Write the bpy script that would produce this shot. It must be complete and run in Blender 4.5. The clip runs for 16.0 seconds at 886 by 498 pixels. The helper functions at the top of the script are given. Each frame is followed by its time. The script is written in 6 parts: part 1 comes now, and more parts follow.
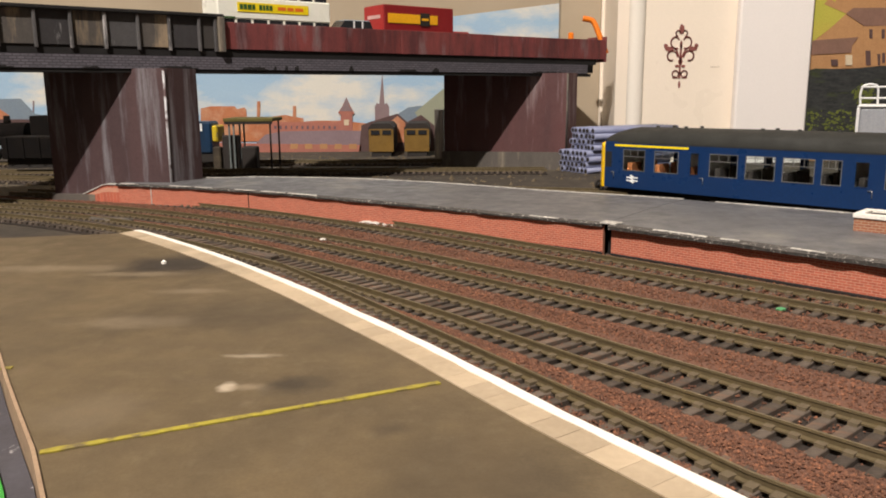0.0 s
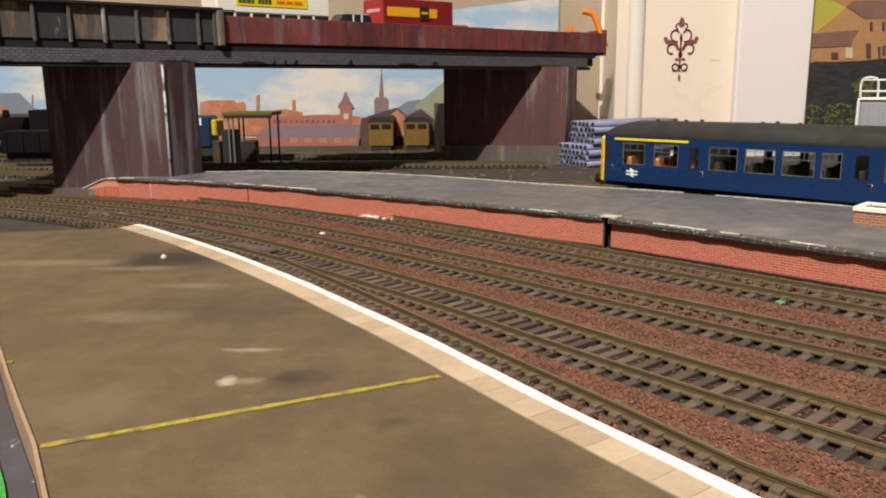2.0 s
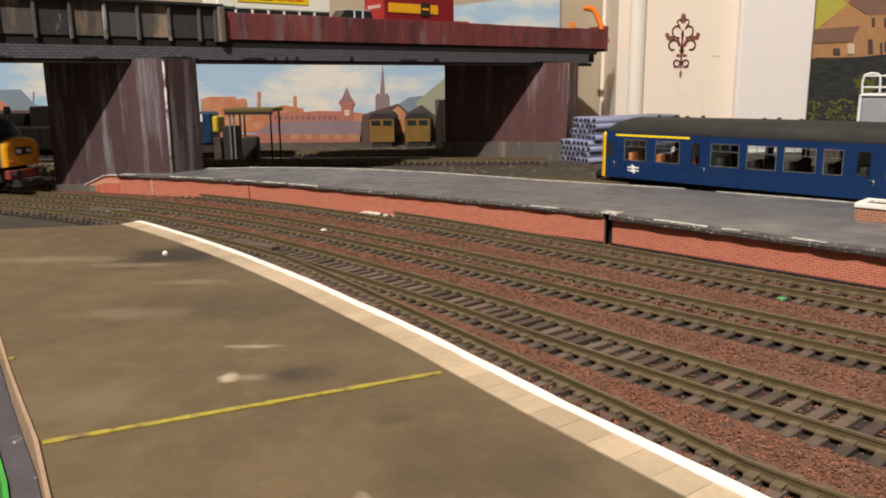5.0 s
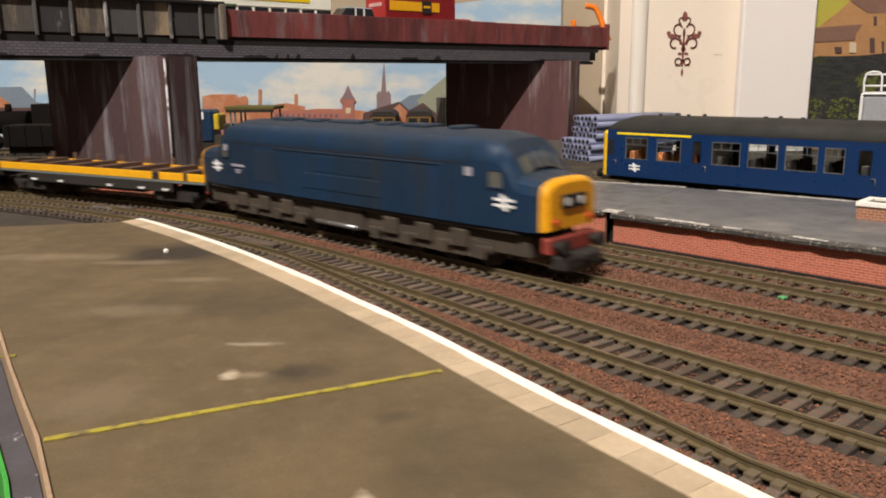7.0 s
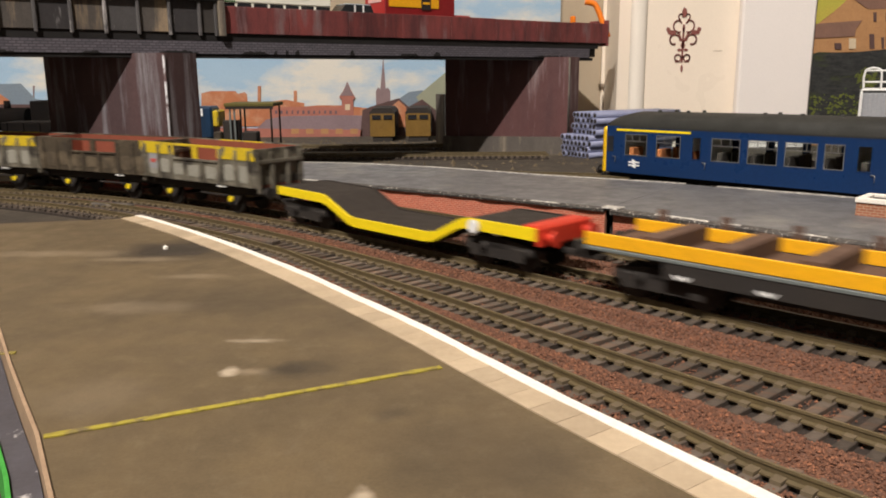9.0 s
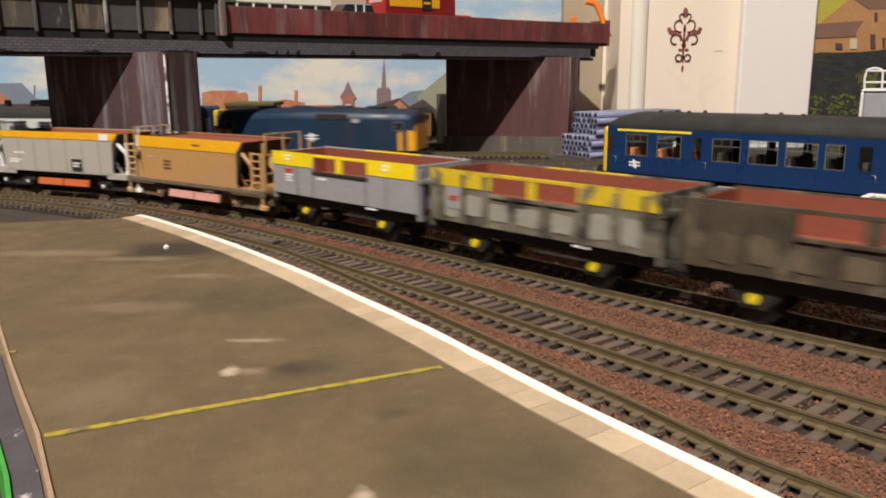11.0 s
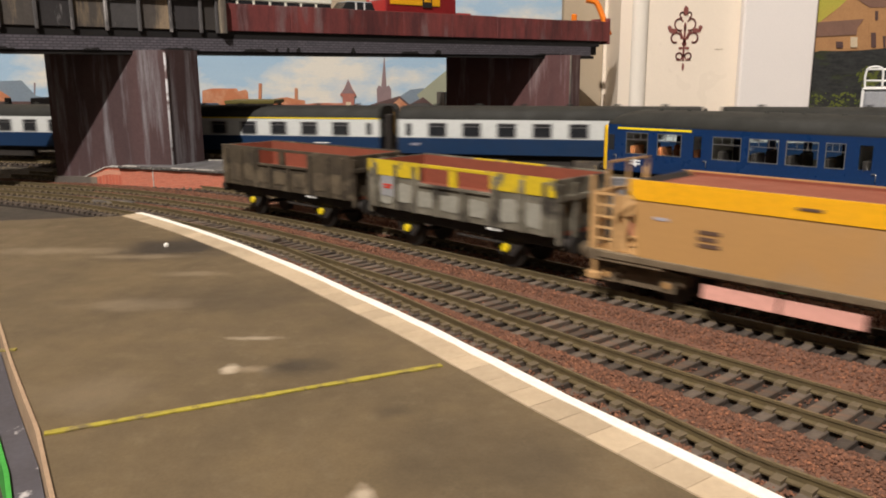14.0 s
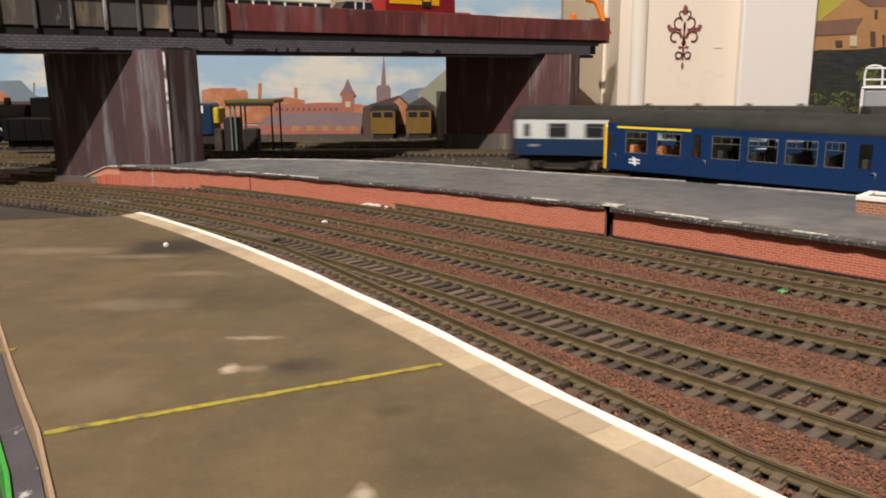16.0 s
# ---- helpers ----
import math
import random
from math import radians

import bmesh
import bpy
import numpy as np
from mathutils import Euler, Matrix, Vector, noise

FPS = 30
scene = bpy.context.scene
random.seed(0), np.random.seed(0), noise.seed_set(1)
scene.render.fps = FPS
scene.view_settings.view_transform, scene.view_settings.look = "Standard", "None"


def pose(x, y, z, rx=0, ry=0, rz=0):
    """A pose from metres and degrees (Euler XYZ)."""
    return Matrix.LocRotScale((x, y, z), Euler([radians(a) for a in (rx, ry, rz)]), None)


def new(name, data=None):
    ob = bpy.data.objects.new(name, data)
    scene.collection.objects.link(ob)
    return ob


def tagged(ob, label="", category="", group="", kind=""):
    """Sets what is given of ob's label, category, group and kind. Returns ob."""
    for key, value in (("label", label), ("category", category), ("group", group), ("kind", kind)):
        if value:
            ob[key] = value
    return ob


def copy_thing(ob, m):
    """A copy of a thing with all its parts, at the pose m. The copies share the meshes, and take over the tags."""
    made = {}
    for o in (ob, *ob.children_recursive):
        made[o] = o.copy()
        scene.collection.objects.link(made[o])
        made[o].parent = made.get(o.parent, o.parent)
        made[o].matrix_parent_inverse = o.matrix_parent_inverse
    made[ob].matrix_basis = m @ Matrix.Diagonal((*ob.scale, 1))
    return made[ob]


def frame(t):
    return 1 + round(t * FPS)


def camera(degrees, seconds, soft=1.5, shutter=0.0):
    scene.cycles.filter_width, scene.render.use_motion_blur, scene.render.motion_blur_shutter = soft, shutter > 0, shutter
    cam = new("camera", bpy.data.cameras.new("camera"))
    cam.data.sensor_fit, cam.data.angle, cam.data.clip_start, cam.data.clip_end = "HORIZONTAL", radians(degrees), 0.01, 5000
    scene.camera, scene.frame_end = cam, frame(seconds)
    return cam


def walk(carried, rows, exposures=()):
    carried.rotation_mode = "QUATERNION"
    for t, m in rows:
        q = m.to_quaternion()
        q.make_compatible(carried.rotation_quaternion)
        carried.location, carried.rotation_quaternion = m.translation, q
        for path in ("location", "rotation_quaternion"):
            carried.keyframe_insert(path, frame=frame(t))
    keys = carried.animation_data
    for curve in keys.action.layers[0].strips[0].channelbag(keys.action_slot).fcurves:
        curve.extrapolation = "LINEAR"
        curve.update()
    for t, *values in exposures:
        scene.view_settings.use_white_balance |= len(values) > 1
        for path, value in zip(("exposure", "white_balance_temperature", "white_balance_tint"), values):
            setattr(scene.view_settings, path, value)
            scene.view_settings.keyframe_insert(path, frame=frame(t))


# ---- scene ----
cam = camera(58.93, 16.0, soft=1.85, shutter=0.5)
EYE = 0.0721


def aim(yaw, down, roll):
    """Eye fixed over the platform; yaw to the left, down from level, roll of the picture, in degrees."""
    m = Matrix.Rotation(radians(yaw), 4, "Z") @ Matrix.Rotation(radians(90 - down), 4, "X") @ Matrix.Rotation(radians(roll), 4, "Z")
    return Matrix.Translation((0, 0, EYE)) @ m


walk(cam, [(t, aim(a, b, c)) for t, a, b, c in (
    (0, -.052, 11.329, -.424), (0.5, -.060, 11.446, -.430), (1, -.030, 11.642, -.460), (1.5, -.052, 11.810, -.465),
    (2, -.062, 11.775, -.505), (2.5, -.059, 11.776, -.568), (3, -.046, 11.810, -.605), (3.5, -.013, 12.060, -.570),
    (4, 0, 12.030, -.572), (6.5, .094, 12.113, -.479), (7, .098, 12.174, -.460), (7.5, .063, 12.277, -.470),
    (8, .040, 12.420, -.461), (8.5, .036, 12.419, -.465), (9, .065, 12.422, -.500), (11.5, .106, 12.448, -.421),
    (12, .100, 12.468, -.402), (12.5, .105, 12.485, -.380), (13, .097, 12.466, -.395), (13.5, .097, 12.475, -.384),
    (14, .112, 12.574, -.385), (14.5, .115, 12.719, -.415), (15, .104, 12.790, -.437), (15.5, .087, 12.685, -.450),
    (16, .092, 12.617, -.447))], exposures=[(0, 0.0), (3, -.03), (7, -.09), (16, -.09)])

# ---- light: one warm ceiling bulb in a closed room ----
world = bpy.data.worlds.new("room_dark")
world.use_nodes = True
world.node_tree.nodes["Background"].inputs[0].default_value = (1, .9, .78, 1)
world.node_tree.nodes["Background"].inputs[1].default_value = 0.001
scene.world = world


def bulb(name, at, watts, size, colour):
    d = bpy.data.lights.new(name, "POINT")
    d.energy, d.shadow_soft_size, d.color = watts, size, colour
    new(name, d).location = at


bulb("ceiling_bulb", (-0.65, -1.15, 2.2), 445, 0.030, (1, .918, .852))


# ---- materials ----
def mat(name, c, rough=.6, metal=0.0, c2=None, amount=.5, scale=60, fine=700, bump=.25, stretch=(1, 1, 1), c3=None, scale3=25, cut=(.45, .65), rand=0.0, spec=.4, gr=.10):
    m = bpy.data.materials.new(name)
    m.use_nodes = True
    n, l = m.node_tree.nodes, m.node_tree.links
    b = n["Principled BSDF"]
    b.inputs["Roughness"].default_value, b.inputs["Metallic"].default_value = rough, metal
    b.inputs["Specular IOR Level"].default_value = spec
    co = n.new("ShaderNodeTexCoord").outputs["Object"]
    mp = n.new("ShaderNodeMapping")
    mp.inputs["Scale"].default_value = stretch
    l.new(co, mp.inputs[0])

    def noise_of(s, detail, vec):
        k = n.new("ShaderNodeTexNoise")
        k.inputs["Scale"].default_value, k.inputs["Detail"].default_value, k.inputs["Roughness"].default_value = s, detail, .62
        l.new(vec, k.inputs["Vector"])
        return k.outputs["Fac"]

    def ramp(fac, lo, hi, a=0.0, z=1.0):
        k = n.new("ShaderNodeMapRange")
        for i, v in enumerate((lo, hi, a, z)):
            k.inputs[i + 1].default_value = v
        l.new(fac, k.inputs[0])
        return k.outputs[0]

    def mix(fac, a, z, kind="MIX"):
        k = n.new("ShaderNodeMix")
        k.data_type, k.blend_type = "RGBA", kind
        for sock, v in ((k.inputs[0], fac), (k.inputs[6], a), (k.inputs[7], z)):
            if isinstance(v, (int, float)):
                sock.default_value = v
            elif isinstance(v, tuple):
                sock.default_value = (*v, 1)
            else:
                l.new(v, sock)
        return k.outputs[2]

    grain = noise_of(fine, 3, co)
    col = mix(ramp(noise_of(scale, 5, mp.outputs[0]), .35, .65, 0, amount), c, c2 or tuple(x * .7 for x in c))
    if c3:
        col = mix(ramp(noise_of(scale3, 6, mp.outputs[0]), *cut), col, c3)
    k = n.new("ShaderNodeCombineColor")
    v = ramp(grain, .3, .7, 1 - gr, 1 + gr)
    for i in range(3):
        l.new(v, k.inputs[i])
    col = mix(1.0, col, k.outputs[0], "MULTIPLY")
    if rand:
        oi = n.new("ShaderNodeObjectInfo").outputs["Random"]
        k2 = n.new("ShaderNodeCombineColor")
        v2 = ramp(oi, 0, 1, 1 - rand, 1 + rand)
        for i in range(3):
            l.new(v2, k2.inputs[i])
        col = mix(1.0, col, k2.outputs[0], "MULTIPLY")
    l.new(col, b.inputs["Base Color"])
    l.new(ramp(noise_of(scale * 2, 3, co), .3, .7, max(.05, rough - .1), min(1, rough + .12)), b.inputs["Roughness"])
    if bump:
        k = n.new("ShaderNodeBump")
        k.inputs["Strength"].default_value, k.inputs["Distance"].default_value = bump, .0004
        l.new(grain, k.inputs["Height"])
        l.new(k.outputs[0], b.inputs["Normal"])
    m["made"] = 1
    return m


def brick_mat(name, c, c2, mortar, w, hgt, gap, rough=.75):
    """Printed brick paper: courses run along u, height along v, both in metres."""
    m = mat(name, c, rough, c2=c2, bump=.1)
    n, l = m.node_tree.nodes, m.node_tree.links
    uv = n.new("ShaderNodeTexCoord").outputs["UV"]
    k = n.new("ShaderNodeTexBrick")
    k.inputs["Scale"].default_value = 100
    for key, v in (("Brick Width", w * 100), ("Row Height", hgt * 100), ("Mortar Size", gap * 100), ("Mortar Smooth", .2), ("Bias", -.1)):
        k.inputs[key].default_value = v
    k.inputs["Color1"].default_value, k.inputs["Color2"].default_value = (*c, 1), (*c2, 1)
    k.inputs["Mortar"].default_value = (*mortar, 1)
    l.new(uv, k.inputs["Vector"])
    b = n["Principled BSDF"]
    base = b.inputs["Base Color"].links[0].from_node
    l.new(k.outputs["Color"], base.inputs[6])
    return m


def glass_mat(name, tint=(.9, .95, .95)):
    m = bpy.data.materials.new(name)
    m.use_nodes = True
    b = m.node_tree.nodes["Principled BSDF"]
    b.inputs["Base Color"].default_value = (*tint, 1)
    b.inputs["Roughness"].default_value, b.inputs["Transmission Weight"].default_value, b.inputs["IOR"].default_value = .03, 1, 1.15
    return m


def glow_mat(name, c, s):
    m = bpy.data.materials.new(name)
    m.use_nodes = True
    b = m.node_tree.nodes["Principled BSDF"]
    b.inputs["Base Color"].default_value = b.inputs["Emission Color"].default_value = (*c, 1)
    b.inputs["Emission Strength"].default_value = s
    return m


M = dict(
    baseboard=mat("scenic_earth", (.062, .050, .037), .95, c2=(.026, .022, .018), scale=60, c3=(.11, .09, .062), scale3=26, cut=(.52, .7), bump=.9, fine=900),
    plat_near=mat("painted_olive_platform", (.130, .094, .050), .55, c2=(.098, .072, .040), scale=45, amount=1.0, c3=(.140, .106, .062), scale3=210, cut=(.54, .74), fine=1500, bump=.12, gr=.12),
    slab=mat("cream_edging_card", (.46, .365, .25), .7, c2=(.37, .29, .195), scale=70, amount=.8, rand=.13, gr=.05, bump=.12),
    white=mat("white_edge_paint", (.88, .85, .78), .55, c2=(.80, .75, .65), scale=90, bump=.1),
    yellow_line=mat("yellow_line_paint", (.36, .30, .035), .6, c2=(.26, .21, .045), scale=160, c3=(.15, .115, .06), scale3=320, cut=(.50, .66)),
    brick=brick_mat("red_brick_paper", (.50, .130, .075), (.38, .090, .055), (.55, .27, .18), .0030, .00105, .00016),
    tarmac=mat("grey_platform_card", (.150, .149, .152), .46, c2=(.092, .091, .094), scale=55, amount=.8, c3=(.26, .245, .215), scale3=24, cut=(.54, .76), fine=1200, bump=.2),
    edge_dark=mat("worn_black_edge", (.045, .04, .036), .7, c2=(.13, .12, .11), scale=420, c3=(.42, .39, .35), scale3=700, cut=(.57, .66), bump=.5),
    edge_white=mat("torn_white_card", (.64, .61, .55), .8, c2=(.24, .22, .20), scale=420, amount=.9, bump=.4),
    rail=mat("rusted_rail_side", (.125, .094, .046), .6, .1, c2=(.080, .060, .033), scale=90, bump=.15),
    rail_top=mat("worn_rail_head", (.20, .16, .09), .45, .5, c2=(.14, .11, .06), scale=120, bump=.05),
    sleeper=mat("weathered_sleeper", (.100, .078, .060), .85, c2=(.055, .042, .034), scale=260, c3=(.135, .085, .058), scale3=120, cut=(.5, .66), rand=.4, bump=.4),
    chair=mat("rail_chair", (.15, .115, .07), .7, c2=(.09, .07, .045), scale=300),
    # bed darkened: the shade of deep gaps between sleepers is in its colour
    bed=mat("shaded_track_bed", (.026, .020, .016), .95, c2=(.055, .038, .029), scale=120, bump=.8, fine=1200),
    ballast=mat("red_brown_ballast_bed", (.160, .078, .050), .95, c2=(.10, .052, .036), scale=150, bump=1.0, fine=1100),
    girder=brick_mat("grey_girder_brick", (.125, .115, .135), (.085, .080, .095), (.055, .05, .058), .0046, .0018, .00035),
    black=mat("matt_black", (.008, .007, .007), .7, c2=(.02, .018, .017), scale=80),
    rust_plate=mat("rust_red_plate", (.22, .052, .048), .60, c2=(.075, .026, .028), scale=95, stretch=(1, 1, .2), amount=.9, c3=(.20, .145, .145), scale3=60, cut=(.56, .72), bump=.2, rand=.18),
    pier=mat("rust_streaked_pier", (.084, .047, .047), .65, c2=(.034, .023, .026), scale=50, stretch=(1, 1, .09), c3=(.22, .21, .225), scale3=110, cut=(.50, .68), bump=.2),
    pier_dark=mat("dark_rust_pier", (.115, .048, .046), .65, c2=(.052, .026, .028), scale=50, stretch=(1, 1, .10), c3=(.27, .21, .21), scale3=80, cut=(.58, .76), bump=.2),
    parapet_a=mat("tan_streaked_parapet", (.085, .074, .064), .7, c2=(.036, .033, .032), scale=70, stretch=(1, 1, .16), c3=(.25, .19, .125), scale3=75, cut=(.55, .66), bump=.25, rand=.3),
    parapet_b=mat("sooty_parapet", (.050, .046, .047), .7, c2=(.024, .022, .023), scale=70, stretch=(1, 1, .2), c3=(.30, .29, .29), scale3=110, cut=(.60, .67), bump=.25, rand=.3),
    parapet_c=mat("pale_scuffed_parapet", (.105, .10, .10), .7, c2=(.045, .042, .042), scale=80, stretch=(1, 1, .25), c3=(.42, .40, .39), scale3=90, cut=(.56, .66), bump=.25, rand=.3),
    parapet=mat("weathered_grey_parapet", (.120, .104, .088), .7, c2=(.055, .048, .044), scale=55, stretch=(1, 1, .2), c3=(.27, .225, .165), scale3=60, cut=(.54, .68), bump=.25),
    cream=mat("cream_gloss_paint", (.86, .76, .63), .35, c2=(.82, .72, .59), scale=5, bump=.03, gr=.02),
    cream_w=mat("white_gloss_paint", (.85, .80, .76), .4, c2=(.80, .76, .72), scale=5, bump=.03, gr=.02),
    beige=mat("beige_wall_paint", (.42, .34, .24), .8, c2=(.32, .26, .18), scale=5, bump=.05, gr=.03),
    stencil=mat("maroon_stencil", (.20, .055, .045), .6, c2=(.30, .11, .09), scale=220, amount=.8),
    room=mat("room_wall_paint", (.15, .135, .12), .85, c2=(.13, .12, .105), scale=3, bump=.05),
    carpet=mat("room_carpet", (.12, .10, .09), .95, c2=(.09, .08, .07), scale=40),
)


# ---- mesh helpers ----
def part(name, bm, material, parent=None, label=""):
    me = bpy.data.meshes.new(name)
    bm.to_mesh(me)
    bm.free()
    for m in material if isinstance(material, (list, tuple)) else [material]:
        me.materials.append(m)
    ob = new(name, me)
    ob.parent = parent
    if label:
        tagged(ob, label)
    return ob


def box(bm, x0, x1, y0, y1, z0, z1, bevel=0.0, mi=0, m=None):
    g = bmesh.ops.create_cube(bm, size=1)
    vs = g["verts"]
    for v in vs:
        v.co = Vector((x0 + (v.co.x + .5) * (x1 - x0), y0 + (v.co.y + .5) * (y1 - y0), z0 + (v.co.z + .5) * (z1 - z0)))
        if m is not None:
            v.co = m @ v.co
    fs = {f for v in vs for f in v.link_faces}
    for f in fs:
        f.material_index = mi
    if bevel:
        es = list({e for v in vs for e in v.link_edges})
        bmesh.ops.bevel(bm, geom=es, offset=bevel, segments=1, affect="EDGES", material=mi)
    return bm


def cyl(bm, a, b, r, n=10, r2=None, mi=0):
    a, b = Vector(a), Vector(b)
    d = b - a
    rot = d.to_track_quat("Z", "Y").to_matrix().to_4x4()
    g = bmesh.ops.create_cone(bm, cap_ends=True, segments=n, radius1=r, radius2=r if r2 is None else r2, depth=d.length,
                              matrix=Matrix.Translation((a + b) / 2) @ rot)
    for f in {f for v in g["verts"] for f in v.link_faces}:
        f.material_index = mi
        f.smooth = len(f.verts) == 4
    return bm


def prism(bm, pts, axis, lo, hi, mi=0):
    """A closed outline of (p, q) extruded along an axis: x -> (y, z), y -> (x, z), z -> (x, y)."""
    def at(p, q, w):
        return {"x": (w, p, q), "y": (p, w, q), "z": (p, q, w)}[axis]
    a = [bm.verts.new(at(p, q, lo)) for p, q in pts]
    b = [bm.verts.new(at(p, q, hi)) for p, q in pts]
    fs = [bm.faces.new(a), bm.faces.new(b[::-1])]
    k = len(pts)
    for i in range(k):
        fs.append(bm.faces.new((a[i], b[i], b[(i + 1) % k], a[(i + 1) % k])))
    for f in fs:
        f.material_index = mi
    bmesh.ops.recalc_face_normals(bm, faces=fs)
    return bm


def sweep(bm, path, profile, closed=True, mi=0, smooth=False):
    """A profile of (offset to the left, z) run along path rows (x, y, tx, ty); u along, v round, in metres."""
    uv = bm.loops.layers.uv.verify()
    rows, u, us = [], 0.0, []
    for i, (x, y, tx, ty) in enumerate(path):
        if i:
            u += math.hypot(x - path[i - 1][0], y - path[i - 1][1])
        us.append(u)
        pr = profile(i) if callable(profile) else profile
        rows.append([bm.verts.new((x - ty * o, y + tx * o, z)) for o, z in pr])
    pr = profile(0) if callable(profile) else profile
    k = len(pr)
    vs = [0.0]
    for j in range(k):
        a, b = pr[j], pr[(j + 1) % k]
        vs.append(vs[-1] + math.hypot(a[0] - b[0], a[1] - b[1]))
    fs = []
    for i in range(len(rows) - 1):
        for j in range(k if closed else k - 1):
            j2 = (j + 1) % k
            f = bm.faces.new((rows[i][j], rows[i + 1][j], rows[i + 1][j2], rows[i][j2]))
            for lp, (ii, vv) in zip(f.loops, ((i, vs[j]), (i + 1, vs[j]), (i + 1, vs[j + 1]), (i, vs[j + 1]))):
                lp[uv].uv = (us[ii], vv)
            f.material_index, f.smooth = mi, smooth
            fs.append(f)
    if closed:
        fs += [bm.faces.new(rows[0]), bm.faces.new(rows[-1][::-1])]
        for f in fs[-2:]:
            f.material_index = mi
    bmesh.ops.recalc_face_normals(bm, faces=fs)
    return bm


def thing(name, label, category, group="", kind=""):
    return tagged(new(name), label, category, group, kind)


# ---- the lines of the tracks ----
R2 = math.sqrt(2)


def curve_b(a):
    c3, c2, c1, c0 = .97804, .49255, .05545, .21931
    lo, hi = -.575, -.06
    q = min(max(a, lo), hi)
    return ((c3 * q + c2) * q + c1) * q + c0 + (a - q) * ((3 * c3 * q + 2 * c2) * q + c1)


def main_line():
    """Centre line of the through track as rows s, x, y, tx, ty, s growing towards the viewer's side."""
    raw = []
    for i in range(1501):
        a = -.64 + i * .002
        b = curve_b(a)
        raw.append(((a + b) / R2, (b - a) / R2))
    pts = []
    for i in range(1, len(raw) - 1):
        tx, ty = raw[i + 1][0] - raw[i - 1][0], raw[i + 1][1] - raw[i - 1][1]
        k = math.hypot(tx, ty)
        pts.append((raw[i][0] - ty / k * .0135, raw[i][1] + tx / k * .0135, tx / k, ty / k))
    # the hidden way in: an arc that turns back round the board
    x, y, tx, ty = pts[0]
    th, back, step = math.atan2(ty, tx), [], .004
    for i in range(900):
        if th < radians(95):
            th += step / .62
        x, y = x - math.cos(th) * step, y - math.sin(th) * step
        back.append((x, y, math.cos(th), math.sin(th)))
    pts = back[::-1] + pts
    s, out = 0.0, []
    for i, q in enumerate(pts):
        if i:
            s += math.hypot(q[0] - pts[i - 1][0], q[1] - pts[i - 1][1])
        out.append((s, *q))
    s0 = min(out, key=lambda q: abs(q[1]) + (q[2] < .2))[0]
    return np.array([(q[0] - s0, *q[1:]) for q in out])


LINE = main_line()


def on_line(s, o=0.0, line=None):
    L = LINE if line is None else line
    x, y, tx, ty = (np.interp(s, L[:, 0], L[:, k]) for k in (1, 2, 3, 4))
    k = math.hypot(tx, ty)
    return float(x - ty / k * o), float(y + tx / k * o), float(tx / k), float(ty / k)


def beside(s0, s1, off, step=.006, line=None):
    """Path rows beside the line, off may change with s; tangents are its own."""
    n = max(2, int((s1 - s0) / step) + 1)
    ss = [s0 + (s1 - s0) * i / (n - 1) for i in range(n)]
    p = [on_line(s, off(s) if callable(off) else off, line)[:2] for s in ss]
    rows = []
    for i, (x, y) in enumerate(p):
        a, b = p[max(0, i - 1)], p[min(n - 1, i + 1)]
        k = math.hypot(b[0] - a[0], b[1] - a[1])
        rows.append((x, y, (b[0] - a[0]) / k, (b[1] - a[1]) / k))
    return rows


def lerp_table(tab):
    xs, ys = zip(*tab)
    return lambda s: float(np.interp(s, xs, ys))


# second line: coaches at the back, straight with the same kind of arc at its far left
def back_line():
    out, th, x, y, step = [], -.2543, .0, .610, .004
    for i in range(400):
        out.append((x + math.cos(th) * step * i, y + math.sin(th) * step * i, math.cos(th), math.sin(th)))
    bx, by, back = x, y, []
    for i in range(1, 1300):
        if i * step > .62 and th < radians(95):
            th += step / .75
        bx, by = bx - math.cos(th) * step, by - math.sin(th) * step
        back.append((bx, by, math.cos(th), math.sin(th)))
    pts = back[::-1] + out
    return np.array([((i - len(back)) * step, *q) for i, q in enumerate(pts)])


BACK = back_line()

off_a = lerp_table(((-.5, -30), (-.25, -36), (-.1, -39), (.06, -44.5), (.12, -50), (.19, -55), (.4, -60)))
off_z = lerp_table(((-.12, -47), (0, -66), (.091, -81.5), (.144, -91.5), (.176, -99.5), (.4, -112)))
off_front = lerp_table(((-.50, 33), (-.34, 34.6), (-.282, 38), (-.206, 48), (-.115, 57.5), (-.036, 69.5), (.028, 79.5), (.092, 80.5), (.152, 80), (.5, 80)))
off_near = lerp_table(((-.110, -83.3), (-.05, -87.2), (-.003, -91.2), (.042, -96.2), (.093, -103.9), (.112, -107.2), (.153, -116.4), (.179, -121.8), (.5, -185)))
mm = lambda f: (lambda s: f(s) / 1000)

# ---- unseen room added to close the place and bounce the bulb's light ----
for nm, b in (("wall_north", (-4, 4, 2.4, 2.5, -.9, 2.5)), ("wall_south", (-4, 4, -3.6, -3.5, -.9, 2.5)), ("wall_west", (-4.1, -4, -3.6, 2.5, -.9, 2.5)),
              ("wall_east", (4, 4.1, -3.6, 2.5, -.9, 2.5))):
    tagged(part(nm, box(bmesh.new(), *b), M["room"]), "plain unseen room wall, added to bounce light", "wall", kind="structure")
tagged(part("ceiling", box(bmesh.new(), -4.1, 4.1, -3.6, 2.5, 2.5, 2.55), M["room"]), "plain unseen room ceiling, added to bounce light", "ceiling", kind="structure")
tagged(part("floor", box(bmesh.new(), -4.1, 4.1, -3.6, 2.5, -.95, -.9), M["carpet"]), "dark unseen room floor added under the layout", "floor", kind="structure")

